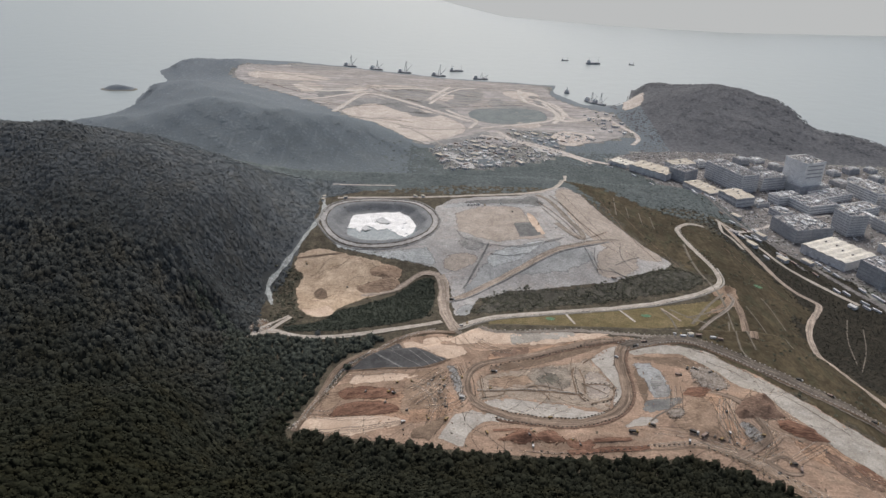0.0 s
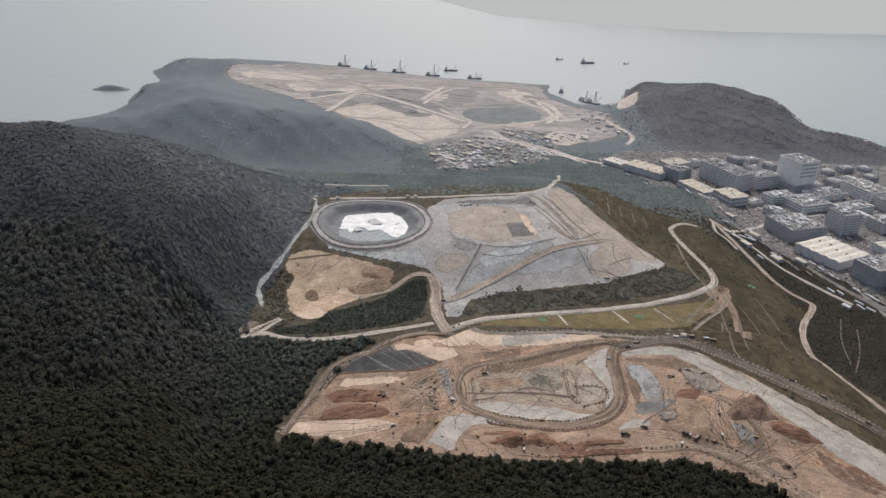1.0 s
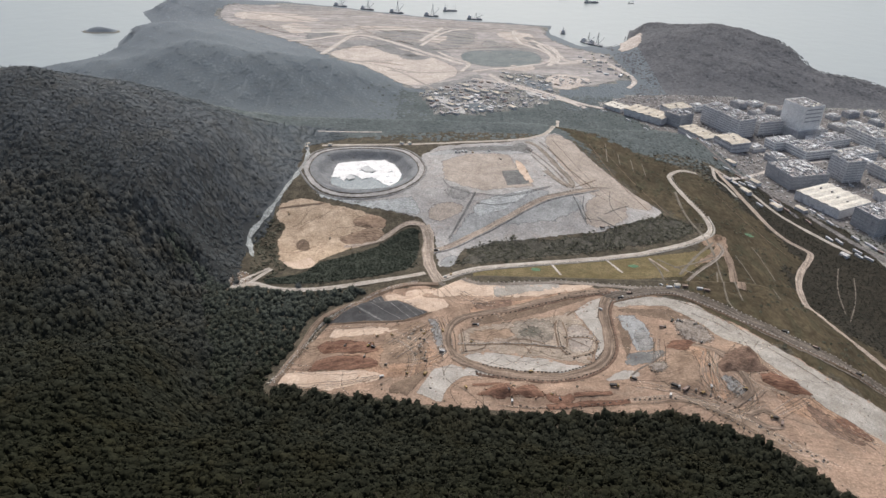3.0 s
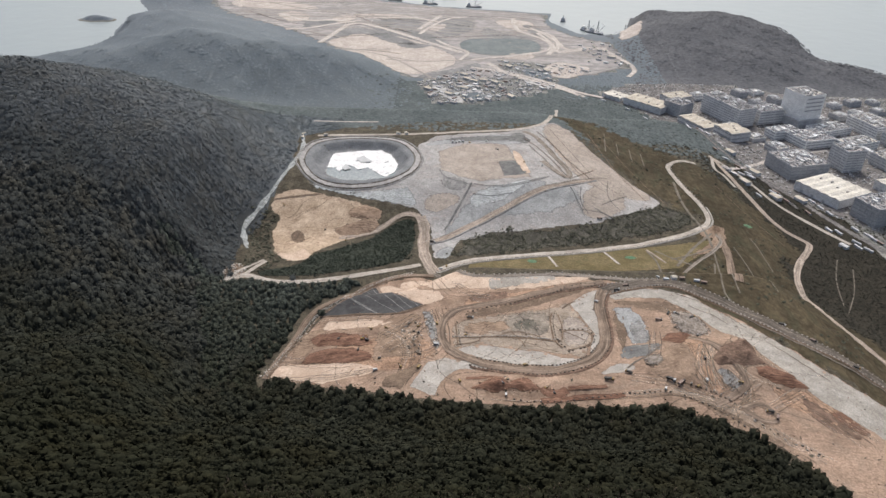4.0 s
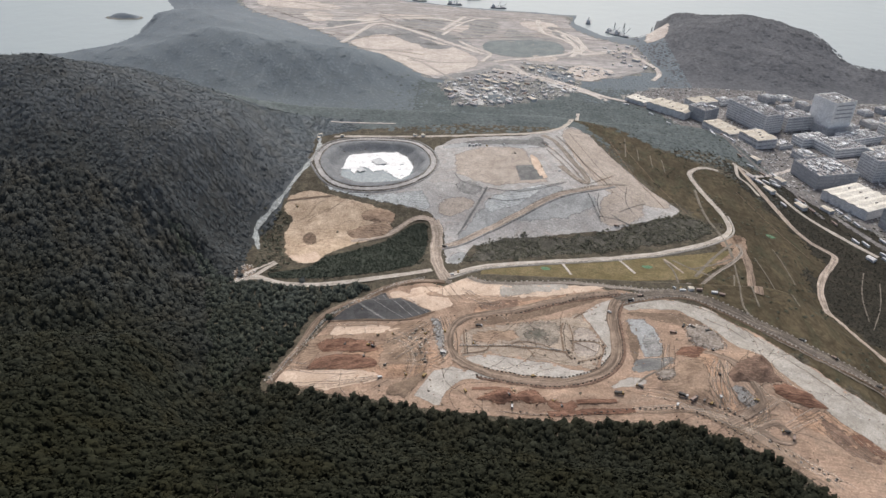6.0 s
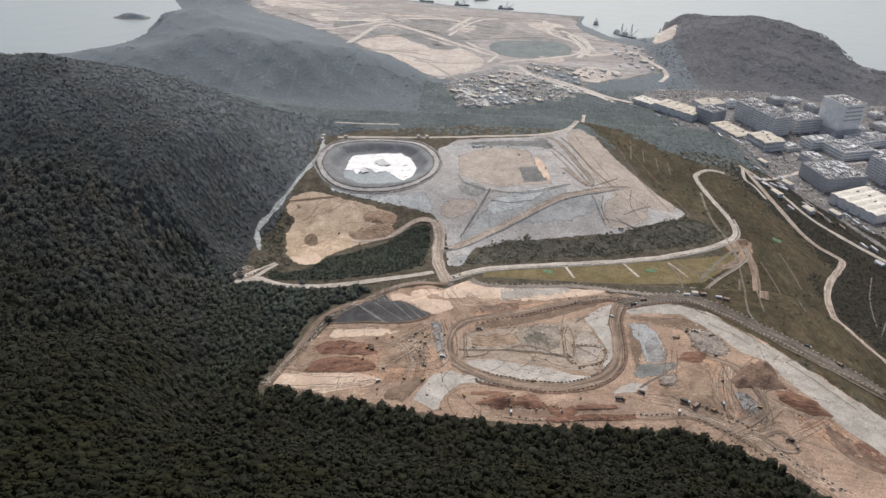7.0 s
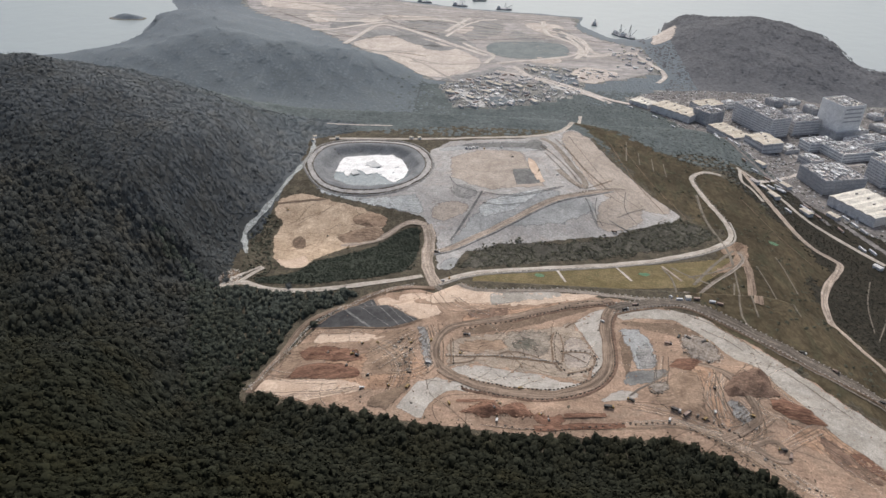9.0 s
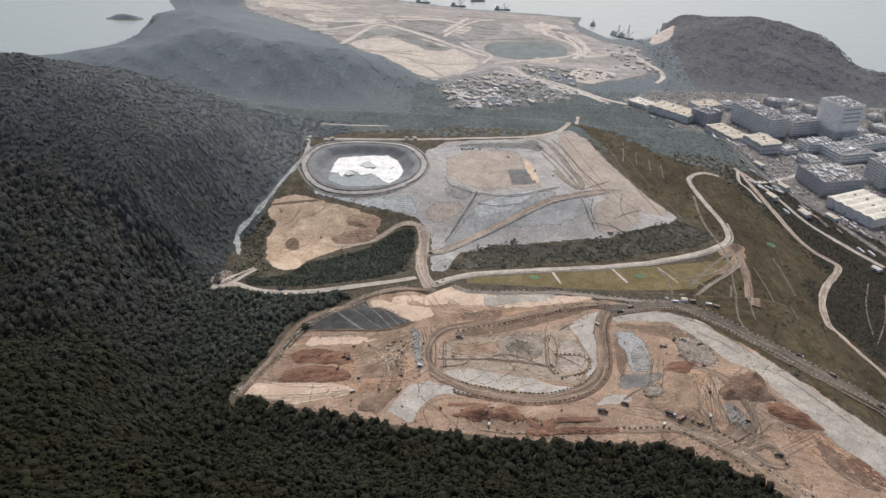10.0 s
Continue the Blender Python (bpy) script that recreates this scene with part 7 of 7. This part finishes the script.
    rim = mesh_object("shore_rock", np.column_stack([x.ravel() * 1.04 - 893, y.ravel() * 1.06 + 1892, np.minimum(z.ravel() + 0.7, 2.0)]), np.stack([i, i + 1, i + n + 1, i + n], 1), "rock")
    tagged(rim, "grey wave-cut rock shore", kind="structure")


islet()


def far_land():
    n, m = 60, 10
    u, v = np.meshgrid(np.linspace(0, 1, n), np.linspace(0, 1, m))
    x = -80 + u * 3460
    front = np.interp(x, (-80, 275, 800, 1344, 2100, 3400), (4600, 3819, 3560, 3440, 3500, 3600))
    y = front + v * 900
    z = -2 + 150 * np.sin(np.pi * np.clip(v * 0.8, 0, 1)) * (0.35 + 0.65 * sstep(0, 0.45, u)) * (1 + 0.3 * rolling(x, y, 240, 2.0))
    i = (np.arange(m - 1)[:, None] * n + np.arange(n - 1)[None]).ravel()
    # The far hills are unlit; their glow stands for haze.
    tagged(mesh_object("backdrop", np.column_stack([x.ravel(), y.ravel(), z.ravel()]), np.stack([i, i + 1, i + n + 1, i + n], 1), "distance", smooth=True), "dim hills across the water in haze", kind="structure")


far_land()


# ---- vehicles, plant and small things of the site ----
def wheel(bm, x, y, r, w):
    bmesh.ops.create_cone(bm, cap_ends=True, segments=12, radius1=r, radius2=r, depth=w, matrix=Matrix.Translation((x, y, r)) @ Matrix.Rotation(radians(90), 4, "X"))
    return bm


def hub(x, y, high, r, w):
    bm = bmesh.new()
    bmesh.ops.create_cone(bm, cap_ends=True, segments=8, radius1=r, radius2=r, depth=w, matrix=Matrix.Translation((x, y, high)) @ Matrix.Rotation(radians(90), 4, "X"))
    return bm


def shaped(profile, y0, y1):
    """A solid from a side outline (x, z), from y0 to y1."""
    bm = bmesh.new()
    a, b = [bm.verts.new((x, y0, z)) for x, z in profile], [bm.verts.new((x, y1, z)) for x, z in profile]
    bm.faces.new(a)
    bm.faces.new(b[::-1])
    for k in range(len(a)):
        n = (k + 1) % len(a)
        bm.faces.new((a[k], b[k], b[n], a[n]))
    bmesh.ops.recalc_face_normals(bm, faces=bm.faces[:])
    return bm


def dump_truck(cab, bed, label):
    ob = tagged(new("dump_truck"), label, "truck", "site trucks")
    part("chassis", box_mesh(-4.6, 4.4, -0.6, 0.6, 0.7, 1.2), "dark_metal", ob)
    part("cab", shaped(((2.6, 0.9), (4.6, 0.9), (4.6, 2.0), (4.2, 3.1), (2.6, 3.1)), -1.25, 1.25), cab, ob)
    part("windscreen", shaped(((4.63, 2.0), (4.68, 2.0), (4.30, 2.95), (4.25, 2.95)), -1.1, 1.1), "dark_glass", ob)
    bm = shaped(((-4.8, 1.4), (2.2, 1.3), (2.4, 3.2), (-4.4, 3.0)), -1.3, 1.3)
    part("tipper_body", bm, bed, ob)
    part("load", shaped(((-4.0, 3.0), (2.0, 3.1), (0.6, 3.55), (-2.4, 3.5)), -1.0, 1.0), "brown_soil", ob, "brown soil load")
    for x in (3.4, -1.8, -3.3):
        for y in (-1.05, 1.05):
            tyre = part("wheel", wheel(bmesh.new(), x, y, 0.55, 0.45), "rubber", ob)
            part("rim", hub(x, y, 0.55, 0.3, 0.47), "rim_metal", tyre)
    return ob


def excavator(paint, label):
    ob = tagged(new("excavator"), label, "excavator", "excavators")
    for y in (-1.2, 1.2):
        part("track", shaped(((-2.1, 0.5), (-1.8, 0.05), (1.8, 0.05), (2.1, 0.5), (1.8, 0.95), (-1.8, 0.95)), y - 0.35, y + 0.35), "rubber", ob)
    part("house", shaped(((-2.6, 1.1), (1.5, 1.1), (1.5, 2.1), (-2.2, 2.4), (-2.6, 2.1)), -1.3, 1.3), paint, ob)
    part("cab", shaped(((0.2, 2.0), (1.7, 2.0), (1.6, 3.2), (0.3, 3.2)), 0.3, 1.3), "dark_glass", ob)
    bm = bmesh.new()
    strut(bm, (1.2, -0.2, 2.0), (3.6, -0.2, 5.0), 0.36)
    strut(bm, (3.6, -0.2, 5.0), (6.0, -0.2, 4.2), 0.34)
    part("boom", bm, paint, ob)
    bm = bmesh.new()
    strut(bm, (6.0, -0.2, 4.2), (6.6, -0.2, 1.2), 0.3)
    part("arm", bm, paint, ob)
    part("bucket", shaped(((6.0, 0.3), (7.1, 0.4), (7.0, 1.3), (6.3, 1.3)), -0.8, 0.4), "dark_metal", ob)
    return ob


def van(paint, label):
    ob = tagged(new("van"), label, "van", "site vans")
    part("body", shaped(((-2.6, 0.5), (2.5, 0.5), (2.6, 1.2), (1.8, 1.4), (1.2, 2.2), (-2.6, 2.3)), -1.0, 1.0), paint, ob)
    part("windscreen", shaped(((1.84, 1.42), (1.88, 1.42), (1.28, 2.15), (1.24, 2.15)), -0.85, 0.85), "dark_glass", ob)
    for y in (-1.0, 1.0):
        part("side_window", box_mesh(-1.8, 1.0, y - 0.02, y + 0.02, 1.45, 2.0), "dark_glass", ob)
        for x in (-1.7, 1.6):
            tyre = part("wheel", wheel(bmesh.new(), x, y * 0.9, 0.38, 0.25), "rubber", ob)
            part("rim", hub(x, y * 0.9, 0.38, 0.2, 0.27), "rim_metal", tyre)
    return ob


def tank():
    ob = tagged(new("storage_tank"), "white round storage tank in a row", "tank", "white tanks")
    bm = bmesh.new()
    bmesh.ops.create_cone(bm, cap_ends=True, segments=16, radius1=2.0, radius2=2.0, depth=3.2, matrix=Matrix.Translation((0, 0, 1.7)))
    part("shell", bm, "white_metal", ob)
    bm = bmesh.new()
    bmesh.ops.create_cone(bm, cap_ends=True, segments=16, radius1=2.1, radius2=0.3, depth=0.7, matrix=Matrix.Translation((0, 0, 3.65)))
    part("lid", bm, "white_metal", ob)
    return ob


def set_down(models, spots, turns, size):
    """Each spot takes a model in turn: the first of each kind is the model itself."""
    for k, (x, y) in enumerate(spots):
        m = pose(x, y, float(height(x, y)) + 0.40, 0, 0, turns[k % len(turns)] + 23 * (k // len(turns))) @ Matrix.Scale(size, 4)
        if k < len(models):
            models[k].matrix_basis = m
        else:
            copy_thing(models[k % len(models)], m)


set_down([dump_truck("yellow_paint", "dark_metal", "dump truck with yellow cab and dark tipper on soil"), dump_truck("white_metal", "dark_metal", "dump truck with white cab and dark tipper on soil"),
          dump_truck("dark_metal", "rust_metal", "dark dump truck with a rusty tipper on soil")],
         [(156, 443), (203, 441), (210, 437), (173, 452), (325, 524), (345, 506), (377, 486), (188, 571), (198, 579), (226, 533), (233, 532), (215, 523), (246, 528), (49, 521), (273, 406), (269, 411), (12, 690), (205, 742)],
         [-5, -30, 40, 150, -38, -40, -38, 20, 12, 60, 130, -20], 0.8)
set_down([excavator("yellow_paint", "yellow tracked excavator digging soil"), excavator("dark_metal", "dark tracked excavator digging soil")],
         [(-43, 496), (-39, 494), (-37, 508), (-45, 481), (-24, 508), (-26, 468), (-8, 455), (5, 498), (4, 507), (235, 462), (76, 437), (111, 426), (45, 497), (241, 498), (-162, 747), (-109, 709), (-83, 687), (94, 895), (126, 856), (72, 432), (105, 430), (-64, 500)],
         [30, 150, 210, 80, 300, 0, 120, 250], 0.72)
set_down([van("white_metal", "white van parked on bare ground"), van("yellow_paint", "yellow service van parked on bare ground")],
         [(20, 482), (7, 453), (-28, 453), (39, 438), (230, 439), (92, 459), (74, 423), (222, 433), (165, 551), (20, 511), (148, 846), (57, 918), (197, 432), (256, 438), (233, 596), (239, 596), (80, 925), (28, 640), (22, 634)],
         [0, 60, 20, 110, 80], 0.85)
set_down([tank()], [(34, 916), (39, 916), (43, 919), (48, 919)], [0], 0.88)
for k, (x, y) in enumerate([(-141, 931), (-172, 931), (-171, 919), (-31, 944), (-42, 944), (248, 594)]):
    copy_thing(sheds[2], pose(x, y, float(height(x, y)), 0, 0, 10 + 35 * k)).scale = (0.8, 0.8, 0.9)
for x, y, turn in ((240, 592, 0), (256, 594, 4), (269, 590, -10), (275, 587, -20)):
    copy_thing(yard.choice(boxes), pose(x, y, float(height(x, y)) + 0.2, 0, 0, turn)).scale = (0.45, 0.9, 0.8)


def block_mesh(w, d, h):
    """A barrier block: a solid that narrows upwards."""
    v = np.array([(-w, -d, 0), (w, -d, 0), (w, d, 0), (-w, d, 0), (-w * 0.85, -d * 0.6, h), (w * 0.85, -d * 0.6, h), (w * 0.85, d * 0.6, h), (-w * 0.85, d * 0.6, h)]) / (2, 2, 1)
    return v, np.array([(0, 1, 5, 4), (1, 2, 6, 5), (2, 3, 7, 6), (3, 0, 4, 7), (4, 5, 6, 7)])


def block_rows(name, rows, mat, label, size=(1.7, 0.8, 0.75)):
    """Rows of blocks along road edges, joined: (line, offset to the left, gap)."""
    v, f = block_mesh(*size)
    verts, faces = [], []
    rng = np.random.default_rng(3)
    for line, off, gap in rows:
        q, n = along(line, gap)
        q = q + n * off
        z = height(q[:, 0], q[:, 1]) + 0.35
        for k in range(len(q)):
            if rng.random() < 0.07:
                continue
            a = math.atan2(-n[k, 0], n[k, 1]) + rng.normal() * 0.15
            c, s = math.cos(a), math.sin(a)
            p = v * rng.uniform(0.8, 1.2)
            faces.append(f + len(verts) * 8)
            verts.append(np.column_stack([c * p[:, 0] - s * p[:, 1] + q[k, 0], s * p[:, 0] + c * p[:, 1] + q[k, 1], p[:, 2] + z[k]]))
    return tagged(mesh_object(name, np.concatenate(verts), np.concatenate(faces), mat), label, "barrier blocks", kind="stuff")


block_rows("barrier_blocks", [(PLAN["R9a"][:8], 5.2, 3.4), (PLAN["R9a"][3:8], -5.2, 3.4), (PLAN["R9b"][4:], -4.6, 3.4), (PLAN["bankdark"][:6], 0, 4.4), (PLAN["frontrow"], 0, 3.4), (PLAN["frontrow2"], 0, 4.2), (PLAN["frontrow3"], 0, 3.2), (PLAN["frontrow4"], 0, 5.0), (PLAN["frontrow5"], 0, 4.6), (PLAN["line8"], 2.0, 3.2), (PLAN["line2"], 2.2, 3.4), (PLAN["line3"], 1.6, 3.4)], "dark_block", "rows of dark barrier blocks along haul roads")
block_rows("barrier_blocks", [(PLAN["R8"], 6.4, 4.5), (PLAN["R8"], -6.4, 3.5), (PLAN["R5"], -4.2, 6.0), (PLAN["line6"], 1.6, 3.0), (PLAN["frontrow3"], 1.6, 4.2), (PLAN["westrim"], 3.4, 2.6), (PLAN["frontrow4"], -1.8, 6.0), (PLAN["line1"], 1.4, 2.6), (PLAN["R4d"], 3.6, 4.5), (PLAN["R6"], 3.0, 5.0)], "block_concrete", "rows of pale concrete barrier blocks", (1.5, 0.8, 0.75))
block_rows("drain_kerb", [(PLAN["ring"] + PLAN["ring"][:1], 4.0, 2.6), (PLAN["ring"] + PLAN["ring"][:1], -4.0, 2.6)], "dark_block", "dark kerb posts round the lagoon road", (2.4, 0.6, 0.7))


def bund(line, off, width, tall, mat, label):
    """A long low soil bank beside a road."""
    q, n = along(line, 4.0)
    u = np.array([-0.5, -0.18, 0.18, 0.5])
    v = q[:, None] + n[:, None] * (off + u[None, :, None] * width)
    lift = tall * (1 + 0.35 * rolling(q[:, 0] * 4, q[:, 1] * 4, 30, 7.0))[:, None] * np.array([0.0, 1.0, 1.0, 0.0])[None]
    z = height(v[..., 0], v[..., 1]) + 0.15 + lift
    k = 4
    i = (np.arange(len(q) - 1)[:, None] * k + np.arange(k - 1)[None]).ravel()
    ob = mesh_object("soil_bank", np.concatenate([v, z[..., None]], 2).reshape(-1, 3), np.stack([i + 1, i + k + 1, i + k, i], 1), mat, smooth=True)
    ob.data.attributes.new("inset", "FLOAT", "POINT").data.foreach_set("value", np.full(len(ob.data.vertices), 9.0, np.float32))
    tagged(ob, label, kind="structure")


bund(PLAN["R9a"][:8], 6.6, 3.0, 0.6, "brown_soil", "low brown soil bank along a haul road")
bund(PLAN["R9b"][4:], -6.2, 2.6, 0.5, "brown_soil", "low brown soil bank along a haul road")
bund(PLAN["R8"], -8.0, 2.6, 0.7, "dark_bank", "dark drain bank along a haul road")
bund(PLAN["westtrack"], 3.2, 2.2, 0.8, "dark_bank", "low brown bank at the cell edge")
bund(PLAN["R4d"], -4.5, 3.0, 0.8, "slate_cover", "grey bank along a ramp")
bund(PLAN["ring"] + PLAN["ring"][:1], 6.2, 3.0, 0.8, "slate_cover", "dark bank round the lagoon road")
bund(PLAN["R5"][:8], -5.0, 2.4, 0.8, "pale_concrete", "pale kerb bank")


def rubble(name, outline, count, size, mat, label, seed):
    """Loose stones and scrap: squashed eight-cornered lumps within an outline."""
    rng = np.random.default_rng(seed)
    p = np.array(outline)
    q = rng.uniform(p.min(0), p.max(0), (count * 4, 2))
    q = q[inside_dist(q[:, 0], q[:, 1], outline) > 0][:count]
    cube = np.array([(x, y, z) for z in (-0.4, 1) for y in (-1, 1) for x in (-1, 1)], float)
    f = np.array([(0, 1, 5, 4), (1, 3, 7, 5), (3, 2, 6, 7), (2, 0, 4, 6), (4, 5, 7, 6)])
    s = size * rng.lognormal(0, 0.45, (len(q), 1, 3)) * (0.5, 0.5, 0.35)
    v = cube[None] * s * rng.uniform(0.6, 1.1, (len(q), 8, 1))
    a = rng.uniform(0, 6.28, len(q))[:, None]
    z = height(q[:, 0], q[:, 1])[:, None] + 0.25
    v = np.stack([np.cos(a) * v[..., 0] - np.sin(a) * v[..., 1] + q[:, :1], np.sin(a) * v[..., 0] + np.cos(a) * v[..., 1] + q[:, 1:], v[..., 2] + z], 2)
    faces = (f[None] + 8 * np.arange(len(q))[:, None, None]).reshape(-1, 4)
    tagged(mesh_object(name, v.reshape(-1, 3), faces, mat), label, "rubble", kind="stuff")


rubble("scrap", rounded(PLAN["wastes"], 1), 420, 0.55, "block_concrete", "pale scrap and tipped waste", 1)
rubble("scrap", rounded(PLAN["wastes"], 1), 160, 0.85, "dark_block", "dark scrap and tipped waste", 2)
rubble("stones", rounded(PLAN["rubblefan"], 1), 200, 0.7, "dark_block", "grey rubble", 3)
rubble("stones", rounded(PLAN["debris"], 1), 120, 0.7, "dark_block", "dark stores and rubble on gravel", 4)
rubble("stones", rounded(PLAN["debris"], 1), 40, 0.7, "block_concrete", "pale stores and rubble on gravel", 5)
rubble("stones", rounded(PLAN["redfront"], 1), 200, 0.9, "red_lump", "clods of red soil", 6)
rubble("stones", rounded(PLAN["frontcell"], 1), 500, 0.6, "red_lump", "clods of soil on the cell floor", 7)
rubble("stones", rounded(PLAN["apron"], 1), 200, 0.6, "dark_block", "grey gravel lumps", 8)
rubble("stones", rounded(PLAN["landfill"], 1), 200, 0.6, "dark_block", "stones on the covered slope", 9)
rubble("clutter", rounded(PLAN["stores"], 1), 34, 1.5, "dark_block", "dark stacked pipes and stores on soil", 21)
rubble("clutter", rounded(PLAN["stores"], 1), 20, 1.1, "block_concrete", "pale concrete pieces on soil", 22)
rubble("stones", rounded(PLAN["frontcell"], 1), 190, 0.9, "dark_block", "dark clods and scraps over bare soil", 23)
for k, p in enumerate(zip(PLAN["westrim"], PLAN["westrim"][1:])):
    (ax, ay), (bx, by) = p
    rubble("stones", [(ax - 7, ay + 1), (bx - 7, by + 1), (bx + 1, by), (ax + 1, ay)], 50, 0.8, "block_concrete", "pale stones and scraps on a bank", 40 + k)
rubble("stones", rounded(PLAN["scar"], 1), 160, 1.1, "block_concrete", "pale rocks on a cut slope", 60)
rubble("stones", rounded(PLAN["sand"], 1), 70, 0.6, "red_lump", "clods on sand", 10)
rubble("clutter", rounded(PLAN["estate"], 0), 2600, 2.3, "yard_stuff", "parked cars and stacked goods in the estate yards", 11)
rubble("clutter", rounded(PLAN["town"], 0), 1100, 2.6, "yard_stuff", "parked lorries and stacked goods in the works yards", 12)
rubble("clutter", rounded(PLAN["fillpale4"], 0), 200, 3.5, "yard_stuff", "parked lorries in a yard", 13)


def membrane_seams():
    """Pale seams across the black membrane and its pale weighted edge."""
    for k, w in enumerate((2.6, 0.7, 0.7, 0.6, 0.6)):
        ribbon("seam", PLAN["seamline%d" % k], w, "slate_cover" if k else "slate", 0.56, "pale seam over a black membrane", ragged=1.0)
    ribbon("seam", PLAN["membedge"], 1.6, "dark_bank", 0.58, "weighted edge of a black membrane", ragged=1.0)


membrane_seams()
for x, y in ((118, 655), (225, 668), (392, 770)):
    drape("netting", rounded([(x - 7, y - 3), (x + 6, y - 4), (x + 9, y + 4), (x - 5, y + 5)], 1, 1.5), "green_net", 0.25, label="green netting laid on grass")


def stripes(name, outline, lines, width, mat, label, lift=0.3):
    """Tyre tracks: thin curved bands of pressed soil, joined, clipped to an outline."""
    verts, faces, base = [], [], 0
    for line in lines:
        q, n = along(line, 3.0)
        keep = inside_dist(q[:, 0], q[:, 1], outline) > 0
        run = []
        for k in range(len(q) + 1):
            if k < len(q) and keep[k]:
                run.append(k)
                continue
            if len(run) > 2:
                for s in (-1, 1):
                    p = q[run] + n[run] * s * width * 0.5
                    z = height(p[:, 0], p[:, 1]) + lift
                    verts.append(np.column_stack([p, z]))
                m = len(run)
                faces += [(base + i, base + i + 1, base + m + i + 1, base + m + i) for i in range(m - 1)]
                base += 2 * m
            run = []
    tagged(mesh_object(name, np.concatenate(verts), [f[::-1] for f in faces], mat), label, "tracks", kind="stuff")


trng = np.random.default_rng(21)


def swerves(x0, x1, y0, y1, count, reach, bend):
    out = []
    for _ in range(count):
        x, y, a = trng.uniform(x0, x1), trng.uniform(y0, y1), trng.uniform(0, 6.28)
        line = [(x, y)]
        for _ in range(6):
            a += trng.normal() * bend
            line.append((line[-1][0] + reach * math.cos(a), line[-1][1] + reach * math.sin(a) * 0.8))
        out.append(line)
    return out


cell = rounded(PLAN["frontcell"], 1)
stripes("tyre_tracks", cell, swerves(-60, 130, 420, 590, 16, 12, 0.35), 0.8, "track_soil", "dark tyre tracks across bare soil")
stripes("tyre_tracks", cell, swerves(-60, 330, 400, 590, 16, 12, 0.35), 0.8, "pale_track", "pale tyre tracks across bare soil")
stripes("tyre_tracks", cell, swerves(200, 290, 400, 510, 26, 9, 0.3), 0.8, "track_soil", "reddish tyre tracks across bare soil")
ruts = {"track_soil": [], "pale_track": []}
for i in (*range(11), *range(12, 15)):
    line, left = along(PLAN["rutline%d" % i], 12.0)
    for k, off in enumerate((-3.8, -1.6, 0.9, 3.1, 5.4)):
        wide = off * (1 + 0.35 * np.sin(np.arange(len(line)) * 1.3 + i + off))
        ruts["pale_track" if (i + k) % 3 == 0 else "track_soil"].append([tuple(v) for v in line + left * wide[:, None]])
for k, count in zip((1, 2, 3, 4, 5, 6, 8, 9), (15, 12, 12, 9, 9, 4, 7, 6)):
    one, two = (np.array(rounded(PLAN["fan%d%s" % (k, side)], 2, closed=False)) for side in "ab")
    steps = np.linspace(0, 1, 24)
    one, two = (np.stack([np.interp(steps, np.linspace(0, 1, len(p)), p[:, i]) for i in (0, 1)], 1) for p in (one, two))
    for j in range(count):
        f = np.clip((j + trng.uniform(-0.4, 0.4)) / (count - 1) + 0.05 * np.sin(steps * trng.uniform(3, 8) + j), 0, 1)[:, None]
        start, stop = sorted(trng.integers(0, 24, 2))
        run = ((1 - f) * one + f * two)[max(0, start - 5):stop + 6]
        if len(run) > 4:
            ruts["pale_track" if trng.random() < 0.35 else "track_soil"].append([tuple(v) for v in run])
for mat in ruts:
    stripes("tyre_tracks", cell, ruts[mat], 0.9, mat, "tyre ruts in bare soil", 0.34)
for key in ("redridge1", "redridge2"):
    stripes("furrows", rounded(PLAN[key], 1), [[(-110, y), (-70, y + 1.5), (-30, y - 1), (0, y + 2)] for y in np.arange(456, 530, 2.6)], 0.9, "track_soil", "dark furrows in red soil")
stripes("tyre_tracks", rounded(PLAN["palecrest"], 1), [[(150 + o, 985), (170 + o, 905), (192 + o, 822), (230 + o, 780)] for o in (6, 24)], 1.2, "track_soil", "benches along the crest")
stripes("tyre_tracks", rounded(PLAN["sand"], 1), swerves(-170, -50, 630, 760, 14, 8, 0.5), 0.8, "track_soil", "tyre tracks on sand")


def level_bands(x0, x1, y0, y1, count):
    """Long, slightly bent lines that run along the shore."""
    out = []
    for _ in range(count):
        x, y, a = trng.uniform(x0, x1), trng.uniform(y0, y1), trng.normal() * 0.25 - 0.12
        line = [(x, y)]
        for _ in range(4):
            a += trng.normal() * 0.22
            line.append((line[-1][0] + 55 * math.cos(a), line[-1][1] + 55 * math.sin(a)))
        out.append(line)
    return out


fill = rounded(PLAN["fill"], 1)
stripes("fill_tracks", fill, level_bands(-600, 300, 1560, 2260, 40), 7.0, "far_track", "pale bands of sand across the made ground", 0.95)
stripes("fill_tracks", fill, level_bands(-600, 300, 1560, 2260, 18), 6.0, "track_soil", "dark bands across the made ground", 0.9)
for line in ([(-600, 2150), (-300, 2120), (0, 2050), (250, 2020)], [(-500, 2230), (-250, 2190), (0, 2110), (280, 2060)], [(-560, 2010), (-350, 1960), (-100, 2020), (100, 1900)], [(-330, 1800), (-180, 1880), (0, 1830), (230, 1830)]):
    stripes("fill_tracks", fill, [[(x, y + o) for x, y in line] for o in (0, 26, 60)], 9.0, "far_track", "pale terraces along the made ground", 0.98)
